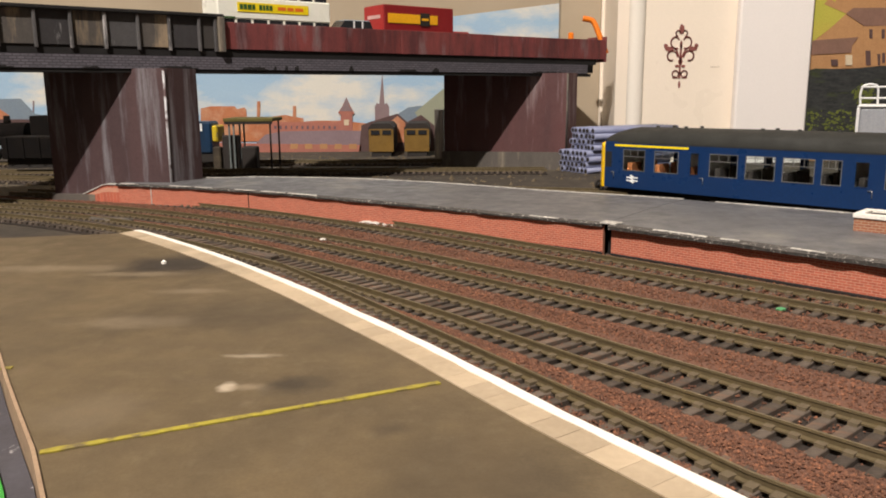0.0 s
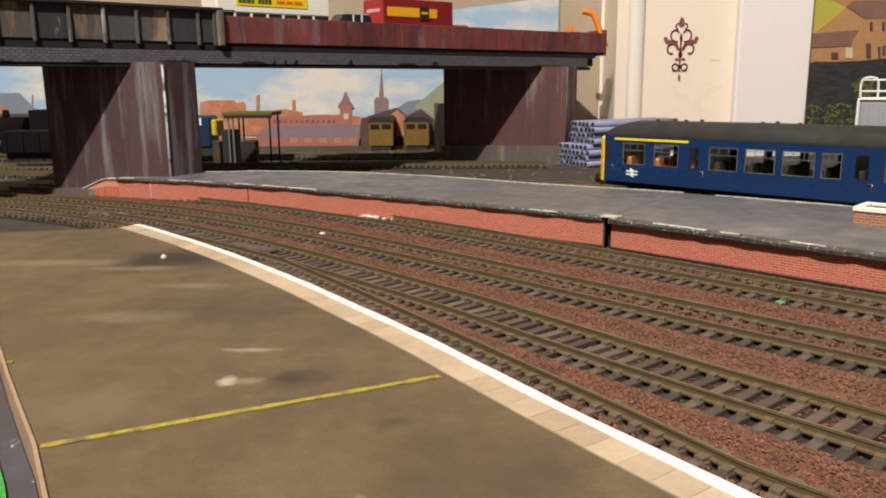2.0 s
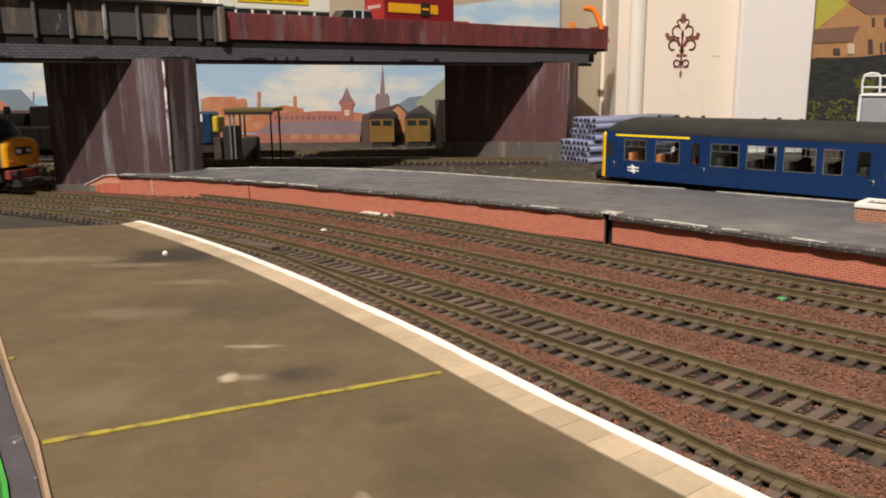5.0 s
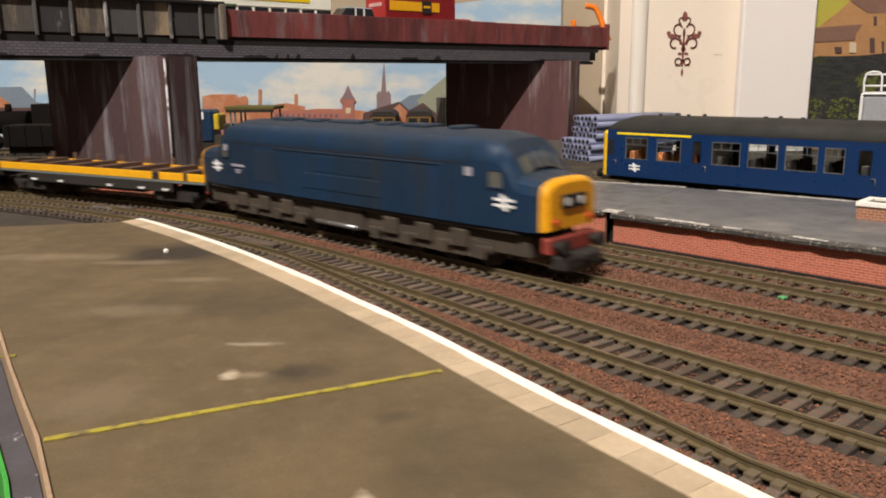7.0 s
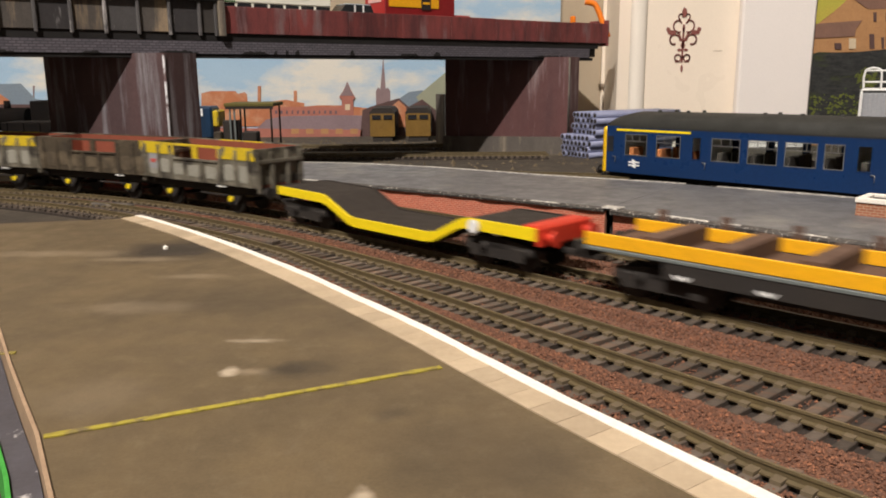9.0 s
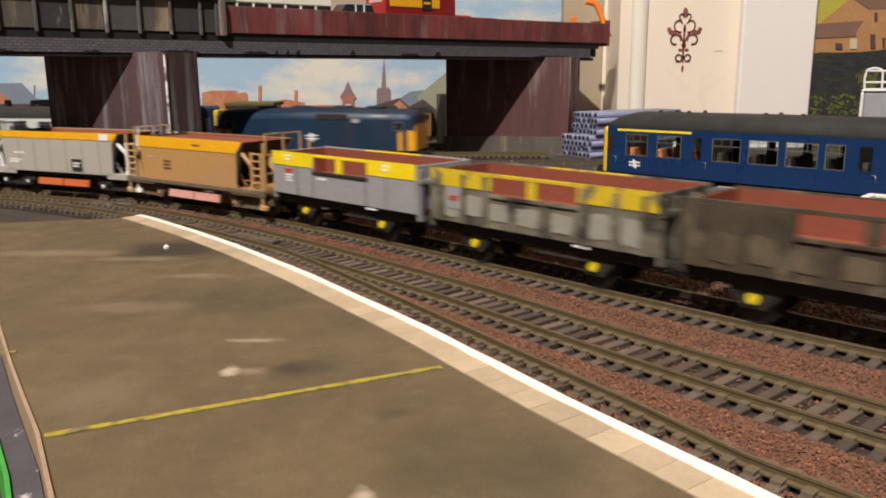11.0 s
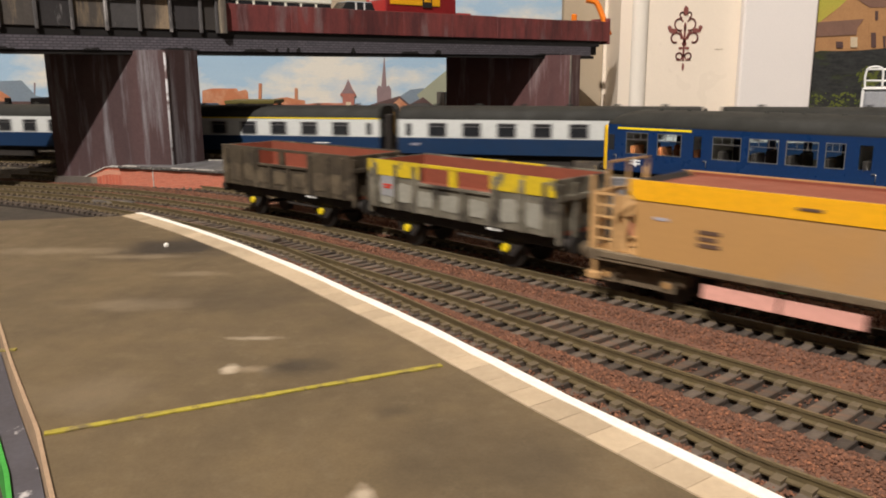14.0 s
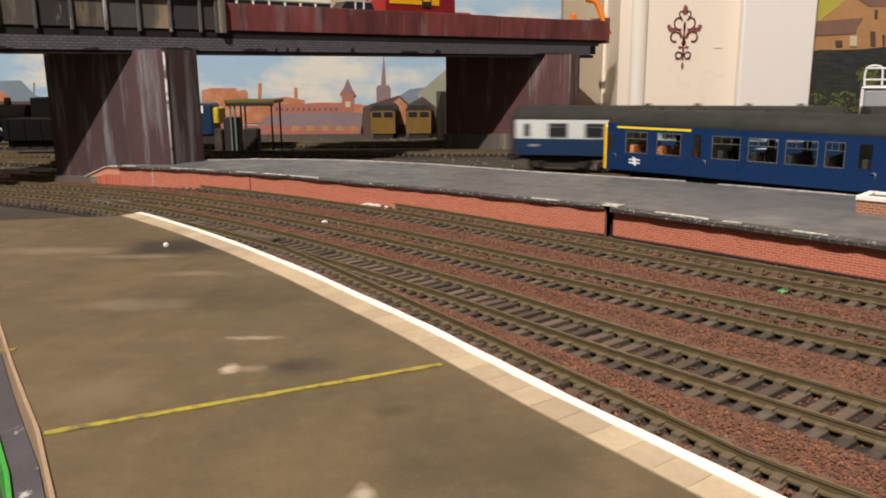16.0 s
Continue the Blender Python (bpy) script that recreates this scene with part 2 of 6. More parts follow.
# ---- the layout's baseboard ----
bm = bmesh.new()
prism(bm, [(-2.6, -3.0), (-.30, -3.0), (-.30, -.4), (.10, -.02), (.9, -1.6), (3.2, -1.6), (3.2, 1.14), (-2.6, 1.14)], "z", -.03, -.0052)
ground = tagged(part("ground", bm, M["baseboard"]), "brown and grey scenic ground of a model railway board", "ground", kind="structure")


# ---- tracks ----
def sleeper_mesh():
    bm = bmesh.new()
    box(bm, -.00145, .00145, -.0153, .0153, -.0048, -.0026, .0002)
    for y in (-.00825, .00825):
        box(bm, -.0011, .0011, y - .0026, y + .0026, -.0027, -.0017, 0, 1)
    me = bpy.data.meshes.new("sleeper")
    bm.to_mesh(me)
    bm.free()
    me.materials.append(M["sleeper"])
    me.materials.append(M["chair"])
    return me


SLEEPER = sleeper_mesh()
RAIL = [(-.00036, 0), (.00036, 0), (.00042, -.0006), (.0002, -.0008), (.0002, -.0019), (.0011, -.0022), (.0011, -.0026),
        (-.0011, -.0026), (-.0011, -.0022), (-.0002, -.0019), (-.0002, -.0008), (-.00042, -.0006)]


def rail_part(path, o, parent):
    bm = sweep(bmesh.new(), path, [(o + a, b) for a, b in RAIL])
    for f in bm.faces:
        if f.normal.z > .9 and f.calc_center_median().z > -.0001:
            f.material_index = 1
    return part("rail", bm, [M["rail"], M["rail_top"]], parent)


def track(label, s0, s1, off, line=None, bed=.0165, pitch=.0057):
    t = thing("track", label, "railway track", "tracks", "structure")
    path = beside(s0, s1, off, .008, line)
    part("track_bed", sweep(bmesh.new(), path, [(-bed, -.0054), (-bed, -.0041), (bed, -.0041), (bed, -.0054)]), M["bed"], t)
    for o in (-.00825 - .0004, .00825 + .0004):
        rail_part(path, o, t)
    n = int((s1 - s0) / pitch)
    for i in range(n):
        s = s0 + (i + .5) * pitch
        q, p = (on_line(s + d, off(s + d) if callable(off) else off, line) for d in (.002, -.002))
        ob = new("sleeper", SLEEPER)
        ob.parent = t
        j = random.uniform(-1, 1)
        ob.matrix_basis = pose((q[0] + p[0]) / 2, (q[1] + p[1]) / 2, random.uniform(-.0002, .0001), 0, 0, math.degrees(math.atan2(q[1] - p[1], q[0] - p[0])) + j)
    return t


track("through track with rusty rails on dark sleepers", -.62, .42, 0.0)
track("near track with brown rails beside the ballast strip", -.5, .40, mm(off_a))
track("far track running along the red brick platform", -.42, .40, .052)
track("platform track half hidden by the cream platform edge", -.06, .36, mm(off_z))
track("rear track carrying the blue and white coaches", -.75, .75, 0.0, BACK)

track("approach track curving round behind the bridge", -3.35, -.62, 0.0, pitch=.0114)
track("through track leading away beside the viewer", .42, 1.85, 0.0, pitch=.0114)
track("rear track curving away behind the bridge", -3.6, -.75, 0.0, BACK, pitch=.0114)

# stones heaped between the tracks
def stones(name, label, s0, s1, o0, o1, count, seed, top=-.0022, size=(.00026, .00066)):
    rng = np.random.default_rng(seed)
    octa = np.array([(1, 0, 0), (-1, 0, 0), (0, 1, 0), (0, -1, 0), (0, 0, 1), (0, 0, -1)], float)
    tri = np.array([(0, 2, 4), (2, 1, 4), (1, 3, 4), (3, 0, 4), (2, 0, 5), (1, 2, 5), (3, 1, 5), (0, 3, 5)])
    vs, fs = [], []
    for i in range(count):
        s = rng.uniform(s0, s1)
        lo, hi = o0(s) / 1000, o1(s) / 1000
        w = rng.uniform(0, 1)
        x, y, _, _ = on_line(s, lo + (hi - lo) * w)
        r = rng.uniform(*size)
        z = top - .0016 * abs(2 * w - 1) ** 3 - r * .6 + rng.uniform(-.0004, .0003)
        a = rng.uniform(0, 6.28)
        p = octa * (rng.uniform(.65, 1.2, (6, 3)) * r)
        c, d = math.cos(a), math.sin(a)
        p = np.c_[p[:, 0] * c - p[:, 1] * d + rng.uniform(-.3, .3) * p[:, 2], p[:, 0] * d + p[:, 1] * c, p[:, 2] * .8] + (x, y, z)
        fs.append(tri + 6 * i)
        vs.append(p)
    me = bpy.data.meshes.new(name)
    me.from_pydata(np.concatenate(vs).tolist(), [], np.concatenate(fs).tolist())
    me.materials.append(M["stone"])
    return tagged(new(name, me), label, "ballast", kind="stuff")


def island_mat():
    m = mat("red_brown_stone", (.175, .080, .048), .9, c2=(.105, .052, .034), scale=120, bump=.3)
    n, l = m.node_tree.nodes, m.node_tree.links
    b = n["Principled BSDF"]
    src = b.inputs["Base Color"].links[0].from_socket
    r = n.new("ShaderNodeNewGeometry").outputs["Random Per Island"]
    k = n.new("ShaderNodeValToRGB")
    for i, (p, c) in enumerate(((0, (.62, .66, .70)), (.4, (.92, .90, .88)), (.82, (1.15, 1.12, 1.06)), (1, (1.8, 1.65, 1.45)))):
        e = k.color_ramp.elements[i] if i < 2 else k.color_ramp.elements.new(p)
        e.position, e.color = p, (*c, 1)
    l.new(r, k.inputs[0])
    x = n.new("ShaderNodeMix")
    x.data_type, x.blend_type = "RGBA", "MULTIPLY"
    x.inputs[0].default_value = 1
    l.new(src, x.inputs[6])
    l.new(k.outputs[0], x.inputs[7])
    l.new(x.outputs[2], b.inputs["Base Color"])
    return m


M["stone"] = island_mat()
strip = "loose red-brown ballast heaped between two tracks"
for o0, o1, n, sd, s0, s1 in ((lambda s: off_a(s) + 13.2, lambda s: -13.4, 24000, 1, -.42, .26), (lambda s: 13.2, lambda s: 38.6, 19000, 2, -.42, .26),
                              (lambda s: off_z(s) + 10.2, lambda s: off_a(s) - 12.6, 19000, 3, -.03, .26)):
    bed = beside(s0, s1 + .1, lambda s: (o0(s) + o1(s)) / 2000, .01)
    hw = [(max(3.0, o1(s0 + (s1 + .1 - s0) * i / (len(bed) - 1)) - o0(s0 + (s1 + .1 - s0) * i / (len(bed) - 1)))) / 2000 for i in range(len(bed))]
    tagged(part("ballast_bed", sweep(bmesh.new(), bed, lambda i: [(-hw[i], -.0056), (-hw[i], -.0039), (-hw[i] * .6, -.0028), (hw[i] * .6, -.0028), (hw[i], -.0039), (hw[i], -.0056)]),
                M["ballast"]), "red-brown ballast bed between two tracks", "ballast", kind="stuff")
    stones("ballast_stones", strip, s0, s1, o0, o1, n, sd)
stones("bed_stones", "few brown stones between the sleepers", -.2, .24, lambda s: off_a(s) - 13, lambda s: off_a(s) + 13, 5500, 5, -.0034)
stones("bed_stones", "few brown stones between the sleepers", -.3, .24, lambda s: -8, lambda s: 8, 11000, 6, -.0021)
stones("bed_stones", "few brown stones between the sleepers", -.3, .24, lambda s: 38, lambda s: 78, 17000, 7, -.0024)
stones("bed_stones", "few brown stones between the sleepers", -.05, .24, lambda s: off_z(s) - 12, lambda s: off_z(s) + 7.5, 9000, 9, -.0022)


# ---- the far platform: brick front, torn card edge, grey top ----
TOP = .0105
off_rear = lerp_table(((-.33, 62), (-.265, 96), (-.245, 113), (-.189, 139.8), (-.128, 153), (-.058, 161), (.021, 182), (.10, 192), (.4, 196)))


def far_platform(s0, s1, label, over=0.0, lip=0.0):
    t = thing("platform", label, "platform", kind="structure")
    front = beside(s0, s1, mm(off_front))
    part("brick_front", sweep(bmesh.new(), front, [(0, -.0054), (0, TOP - .0012), (.002, TOP - .0012), (.002, -.0054)]), M["brick"], t, "red brick-paper platform front")
    n = len(front)
    deep = [mm(off_rear)(s0 + (s1 - s0) * i / (n - 1)) - mm(off_front)(s0 + (s1 - s0) * i / (n - 1)) for i in range(n)]
    # narrow black strip just before the foot of the brick front
    foot = beside(s0, s1, lambda v: off_front(v) / 1000 - .0007)
    part("foot_gap", sweep(bmesh.new(), foot, [(0, -.0054), (0, -.0036), (.0007, -.0032), (.0007, -.0054)]), M["black"], t, "black strip along the foot of the brick paper")
    if over:
        q = beside(s0 - over, s0 + over, mm(off_front), .002)
        part("joint_top", sweep(bmesh.new(), q, [(.0060, TOP - .0012), (.0060, TOP - .0001), (deep[0] * .5, TOP + .0003), (deep[0] - .0012, TOP - .0001), (deep[0] - .0012, TOP - .0014)]), M["tarmac"], t)
    part("platform_top", sweep(bmesh.new(), front, lambda i: [(.0016, TOP - .0012), (.0016, TOP), (deep[i] * .5, TOP + .0004), (deep[i] - .0012, TOP), (deep[i] - .0012, TOP - .0014)]), M["tarmac"], t, "grey card platform surface")
    rng = random.Random(int(s0 * 1000))
    wob = [rng.uniform(-1, 1) for _ in range(n)]
    part("edge_strip", sweep(bmesh.new(), front, lambda i: [(-.0014 - lip + wob[i] * .0004, TOP - .0015 - lip * .5), (-.0017 - lip + wob[i] * .0005, TOP - .0005 - wob[-i] * .0003), (-.0010, TOP + .0004 + wob[i] * .0003), (.0018, TOP + .0003), (.0018, TOP - .0013)]),
         M["edge_dark"], t, "worn black and white torn edge")
    s = s0 + .004
    while s < min(s1, .25) - .03:
        w = rng.uniform(.006, .026)
        if rng.random() < .62:
            q = beside(s, s + w, lambda v: off_front(v) / 1000 + rng.uniform(-.0006, .0002), .004)
            part("torn_card", sweep(bmesh.new(), q, [(-.0016, TOP + .0001), (-.0016, TOP + .0004), (-.0004, TOP + .0007), (-.0004, TOP + .0001)]), M["edge_white"], t, "torn white card edge")
        s += w + rng.uniform(.001, .006)
    part("rear_lip", sweep(bmesh.new(), front, lambda i: [(deep[i] - .0016, TOP - .002), (deep[i] - .0016, TOP + .0005 + wob[i] * .0003), (deep[i] + .0004 + wob[i] * .0006, TOP + .0004), (deep[i] + .0004, TOP - .002)]),
         M["edge_white"], t, "torn white card lip")
    part("rear_wall", sweep(bmesh.new(), front, lambda i: [(deep[i] - .004, -.0054), (deep[i] - .004, TOP - .0016), (deep[i] - .0016, TOP - .0016), (deep[i] - .0016, -.0054)]), M["black"], t)
    return t


far_platform(-.309, .0270, "grey-topped far platform with long red brick front")
far_platform(.0315, .42, "second far platform section with red brick front", .014, .0012)
# black block painting the shade in the joint of both sections, and its ragged corner
j = beside(.0266, .0319, mm(off_front), .002)
tagged(part("joint_block", sweep(bmesh.new(), j, [(.006, -.0054), (.006, TOP - .0016), (.02, TOP - .0016), (.02, -.0054)]), M["black"]), "black block painted for the shade between two platform sections", "joint", kind="structure")
jr = beside(.0262, .0345, mm(off_front), .0014)
jw = [random.Random(60 + i).uniform(-.0007, .0007) for i in range(len(jr))]
tagged(part("torn_corner", sweep(bmesh.new(), jr, lambda i: [(-.0018 + jw[i], TOP + .0002), (-.0016 + jw[i], TOP + .0010 + jw[i] * .4), (.0050 + jw[-i], TOP + .0008), (.0050 + jw[-i], TOP + .0002)]), M["edge_white"]), "torn grey card corner over the platform joint", "joint", kind="structure")
# the ramp at the far end
ramp = thing("platform_ramp", "small sloping red brick ramp at platform end", "ramp", kind="structure")
rp = beside(-.352, -.3085, mm(off_front), .004)
k = len(rp)
zz = [-.004 + (TOP + .003) * min(1, i / (k - 1) * 1.35) for i in range(k)]
part("brick_front", sweep(bmesh.new(), rp, lambda i: [(0, -.0054), (0, zz[i]), (.002, zz[i]), (.002, -.0054)]), M["brick"], ramp)
part("ramp_edge", sweep(bmesh.new(), rp, lambda i: [(-.0008, zz[i]), (-.0008, zz[i] + .0008), (.0025, zz[i] + .0008), (.0025, zz[i])]), M["edge_white"], ramp, "pale card edge")
part("ramp_top", sweep(bmesh.new(), rp, lambda i: [(.0025, -.005), (.0025, zz[i] + .0003), (.022, zz[i] + .0003), (.022, -.005)]), M["baseboard"], ramp)
# vertical joints in the brick paper and one scraped patch at its foot
for s, w, c in ((-.2815, .0007, "edge_white"), (-.2045, .0005, "black")):
    q = beside(s, s + w, lambda v: off_front(v) / 1000 - .0003, .0006)
    tagged(part("paper_joint", sweep(bmesh.new(), q, [(0, -.005), (0, TOP - .0014), (.0008, TOP - .0014), (.0008, -.005)]), M[c]), "vertical joint in the brick paper", "joint", kind="structure")
q = beside(-.128, -.088, lambda v: off_front(v) / 1000 - .0011, .002)
rng = random.Random(4)
hh = [rng.uniform(.0026, .0038) * math.sin(math.pi * (i + .3) / len(q)) for i in range(len(q))]
tagged(part("scraped_patch", sweep(bmesh.new(), q, lambda i: [(0, -.005), (0, -.0046 + hh[i]), (.0008, -.0046 + hh[i]), (.0008, -.005)]), M["white"]), "white scraped patch at the platform foot", "scrape", kind="structure")

# brick planter on the far platform
pl = thing("planter", "low brick planter with white coping on platform", "planter")
a = radians(-44)
mpl = Matrix.Translation((.2088, .3256, TOP)) @ Matrix.Rotation(a, 4, "Z")
brick_small = brick_mat("brown_brick_print", (.33, .12, .06), (.26, .09, .05), (.42, .27, .18), .003, .0012, .0002)
bm = bmesh.new()
sweep(bm, [(-.03, -.009, 1, 0), (.05, -.009, 1, 0)], [(0, 0), (0, .0062), (.018, .0062), (.018, 0)])
bm.transform(mpl)
part("brick_wall", bm, brick_small, pl)
bm = bmesh.new()
for b in ((-.0305, .0505, -.0097, -.0065, .0062, .0082), (-.0305, .0505, .0065, .0097, .0062, .0082), (-.0305, -.027, -.0065, .0065, .0062, .0082)):
    box(bm, *b, .0002, m=mpl)
part("coping", bm, M["white"], pl, "white painted coping")
bm = box(bmesh.new(), -.0268, .05, -.0063, .0063, .0062, .0070, m=mpl)
part("soil", bm, M["baseboard"], pl)

# ---- the near platform ----
NT = .0125
near = thing("near_platform", "worn olive-brown near platform with cream edge", "platform", kind="structure")
edge = beside(-.112, .45, mm(off_near), .0066)
left = [(-.262, .316), (-.205, .285), (-.165, .262), (-.1109, .1868), (-.0928, .1589), (-.0805, .1406), (-.0701, .1253), (-.0598, .1082), (-.02, .043), (.10, -.13)]


def resample(pts, n):
    d = [0.0]
    for a, b in zip(pts, pts[1:]):
        d.append(d[-1] + math.hypot(b[0] - a[0], b[1] - a[1]))
    q = [d[-1] * i / (n - 1) for i in range(n)]
    return [(float(np.interp(v, d, [p[0] for p in pts])), float(np.interp(v, d, [p[1] for p in pts]))) for v in q]


bm = bmesh.new()
inner = resample([(x + ty * .0085, y - tx * .0085) for x, y, tx, ty in edge if y > -.12], 70)
outer = resample(left, 70)
rows = [[bm.verts.new((*p, NT - .0004)) for p in side_] for side_ in (inner, outer)]
for k in range(69):
    bm.faces.new((rows[0][k], rows[0][k + 1], rows[1][k + 1], rows[1][k]))
bmesh.ops.recalc_face_normals(bm, faces=bm.faces[:])
ex = bmesh.ops.extrude_face_region(bm, geom=bm.faces[:])
bmesh.ops.translate(bm, vec=(0, 0, -.0172), verts=[v for v in ex["geom"] if isinstance(v, bmesh.types.BMVert)])
bmesh.ops.recalc_face_normals(bm, faces=bm.faces[:])
part("platform_top", bm, M["plat_near"], near, "worn olive-brown painted platform surface")
part("front_wall", sweep(bmesh.new(), edge, [(-.0092, -.0054), (-.0092, NT - .0014), (-.0008, NT - .0014), (-.0008, -.0054)]), M["black"], near)
WOB = [random.Random(21 + i).uniform(-.00022, .00022) for i in range(len(edge))]
part("white_line", sweep(bmesh.new(), edge, lambda i: [(-.0027 + WOB[i], NT - .0014), (-.0027 + WOB[i], NT + .00028), (WOB[-i] * .8, NT + .00018), (.0002, NT - .0014)]), M["white"], near, "white painted edge line")
i, last = 0, len(edge) - 2
while i < last:
    seg = edge[i:i + 2]
    p = [(q[0] + (r[0] - q[0]) * f, q[1] + (r[1] - q[1]) * f, q[2], q[3]) for q, r, f in ((seg[0], seg[1], .006), (seg[0], seg[1], .994))]
    part("edging_slab", sweep(bmesh.new(), p, [(-.0092, NT - .0012), (-.0092, NT - .0001), (-.0022, NT + .0001), (-.0022, NT - .0012)]), M["slab"], near)
    i += 1


def flat_strip(a, b, w, z=NT - .00035):
    bm = bmesh.new()
    a, b = Vector((*a, 0)), Vector((*b, 0))
    d = (b - a).normalized()
    rows = int((b - a).length / .003)
    rng = random.Random(8)
    path = [((a + (b - a) * i / rows).x, (a + (b - a) * i / rows).y, d.x, d.y) for i in range(rows + 1)]
    ww = [w * rng.uniform(.72, 1.12) / 2 for _ in path]
    return sweep(bm, path, lambda i: [(-ww[i], z), (-ww[i], z + .00025), (ww[i], z + .00025), (ww[i], z)])


part("yellow_line", flat_strip((-.0690, .1246), (-.0008, .1560), .0017), M["yellow_line"], near, "hand-painted yellow line")
part("short_yellow_line", flat_strip((-.1005, .1665), (-.0965, .1672), .0014), M["yellow_line"], near)


def add_stains(m, rows):
    """Worn and soiled patches of the platform paint, each an uneven oval with a colour of its own."""
    n, l = m.node_tree.nodes, m.node_tree.links
    b = n["Principled BSDF"]
    col = b.inputs["Base Color"].links[0].from_socket
    co = n.new("ShaderNodeTexCoord").outputs["Object"]
    for x, y, rx, ry, c, amount, sc in rows:
        mp = n.new("ShaderNodeMapping")
        mp.inputs["Location"].default_value = (-x / rx, -y / ry, -NT)
        mp.inputs["Scale"].default_value = (1 / rx, 1 / ry, 1)
        l.new(co, mp.inputs[0])
        ln = n.new("ShaderNodeVectorMath")
        ln.operation = "LENGTH"
        l.new(mp.outputs[0], ln.inputs[0])
        nz = n.new("ShaderNodeTexNoise")
        nz.inputs["Scale"].default_value, nz.inputs["Detail"].default_value = sc, 4
        l.new(co, nz.inputs["Vector"])
        ad = n.new("ShaderNodeMath")
        ad.operation = "MULTIPLY_ADD"
        l.new(nz.outputs["Fac"], ad.inputs[0])
        ad.inputs[1].default_value = 1.5
        l.new(ln.outputs["Value"], ad.inputs[2])
        mr = n.new("ShaderNodeMapRange")
        for k, v in enumerate((1.15, 1.9, amount, 0)):
            mr.inputs[k + 1].default_value = v
        l.new(ad.outputs[0], mr.inputs[0])
        mx = n.new("ShaderNodeMix")
        mx.data_type = "RGBA"
        l.new(mr.outputs[0], mx.inputs[0])
        l.new(col, mx.inputs[6])
        mx.inputs[7].default_value = (*c, 1)
        col = mx.outputs[2]
    l.new(col, b.inputs["Base Color"])


PALE, DARK, TAN = (.42, .35, .26), (.030, .024, .019), (.22, .17, .11)
add_stains(M["plat_near"], (
    (-.0452, .1545, .0023, .0030, PALE, .95, 260), (-.0398, .1545, .0038, .0026, TAN, .9, 240), (-.0310, .1560, .0075, .0055, DARK, .75, 130),
    (-.0440, .1745, .0065, .0016, PALE, .55, 260), (-.0122, .1042, .0022, .0028, PALE, .85, 260), (-.0960, .2740, .0250, .0190, DARK, .95, 90),
    (-.1060, .2600, .0180, .0035, TAN, .6, 110), (-.0830, .2030, .0160, .0060, TAN, .6, 110), (-.0790, .2360, .0140, .0030, TAN, .6, 130),
    (-.0100, .1330, .0042, .0034, DARK, .45, 160), (-.1380, .2700, .0260, .0060, TAN, .6, 80), (-.0600, .2100, .0300, .0200, DARK, .35, 50),
    (.0050, .1150, .0200, .0160, DARK, .3, 60), (-.0200, .2000, .0150, .0220, DARK, .3, 60), (-.0700, .1420, .0140, .0100, TAN, .3, 70)))
bm = bmesh.new()
bmesh.ops.create_icosphere(bm, subdivisions=1, radius=.0011, matrix=Matrix.Translation((-.1003, .2762, NT)))
part("white_blob", bm, M["white"], near, "small white glue blob")
# the platform's rear edge: pale card side, and the dark board below it with a green strip
side = [(x, y, *(Vector((b[0] - x, b[1] - y)).normalized())) for (x, y), b in zip(left[3:-1], left[4:])]
part("rear_side", sweep(bmesh.new(), side, [(0, -.0054), (0, NT + .0002), (-.0007, NT + .0002), (-.0007, -.0054)]), mat("pale_brown_card", (.36, .25, .16), .8, c2=(.25, .17, .11), scale=70), near, "pale brown card side")
tagged(part("board_edge", sweep(bmesh.new(), side, [(-.0009, -.0054), (-.0009, .0060), (-.0052, .0055), (-.0052, -.0054)]), mat("weathered_board_edge", (.05, .045, .05), .8, c2=(.10, .095, .11), scale=70, c3=(.45, .43, .42), scale3=130, cut=(.56, .62))),
       "grey weathered board beside near platform", "board", kind="structure")
tagged(part("green_strip", sweep(bmesh.new(), side, [(-.0054, -.0054), (-.0054, .0062), (-.0062, .0062), (-.0062, -.0054)]), mat("bright_green_tape", (.05, .33, .05), .6, c2=(.04, .25, .04), scale=80)),
       "bright green strip beside the board", "strip", kind="structure")


# ---- the road bridge on a slant across the tracks ----
BD = Vector((.798, .603, 0)).normalized()
BN = Vector((-BD.y, BD.x, 0))
MB = Matrix(((BD.x, BN.x, 0, -.162), (BD.y, BN.y, 0, .600), (0, 0, 1, 0), (0, 0, 0, 1)))  # x along the fascia, y to the rear
bridge = thing("road_bridge", "weathered road bridge with rust-red fascia on piers", "bridge", kind="structure")
END = .418
part("deck", box(bmesh.new(), -.52, END - .012, .003, .118, .0905, .1035, m=MB), M["black"], bridge)
part("road_surface", box(bmesh.new(), -.52, END - .002, .004, .118, .1036, .1105, m=MB), M["tarmac"], bridge)
gpath = [(*(MB @ Vector((-.52 + .01 * k, -.0042, 0))).xy, BD.x, BD.y) for k in range(int((END + .498) / .01) + 1)]
part("girder", sweep(bmesh.new(), gpath, [(0, .0894), (0, .0985), (.0072, .0985), (.0072, .0894)]), M["girder"], bridge, "grey painted brick girder band")
bm = bmesh.new()
for b in ((-.52, END - .022, -.0034, .004, .0865, .0894), (-.52, END - .014, -.0030, .0035, .0985, .1042)):
    box(bm, *b, .0003, m=MB)
part("girder_flange", bm, M["black"], bridge, "black girder flange")
x = 0.0
rng = random.Random(3)
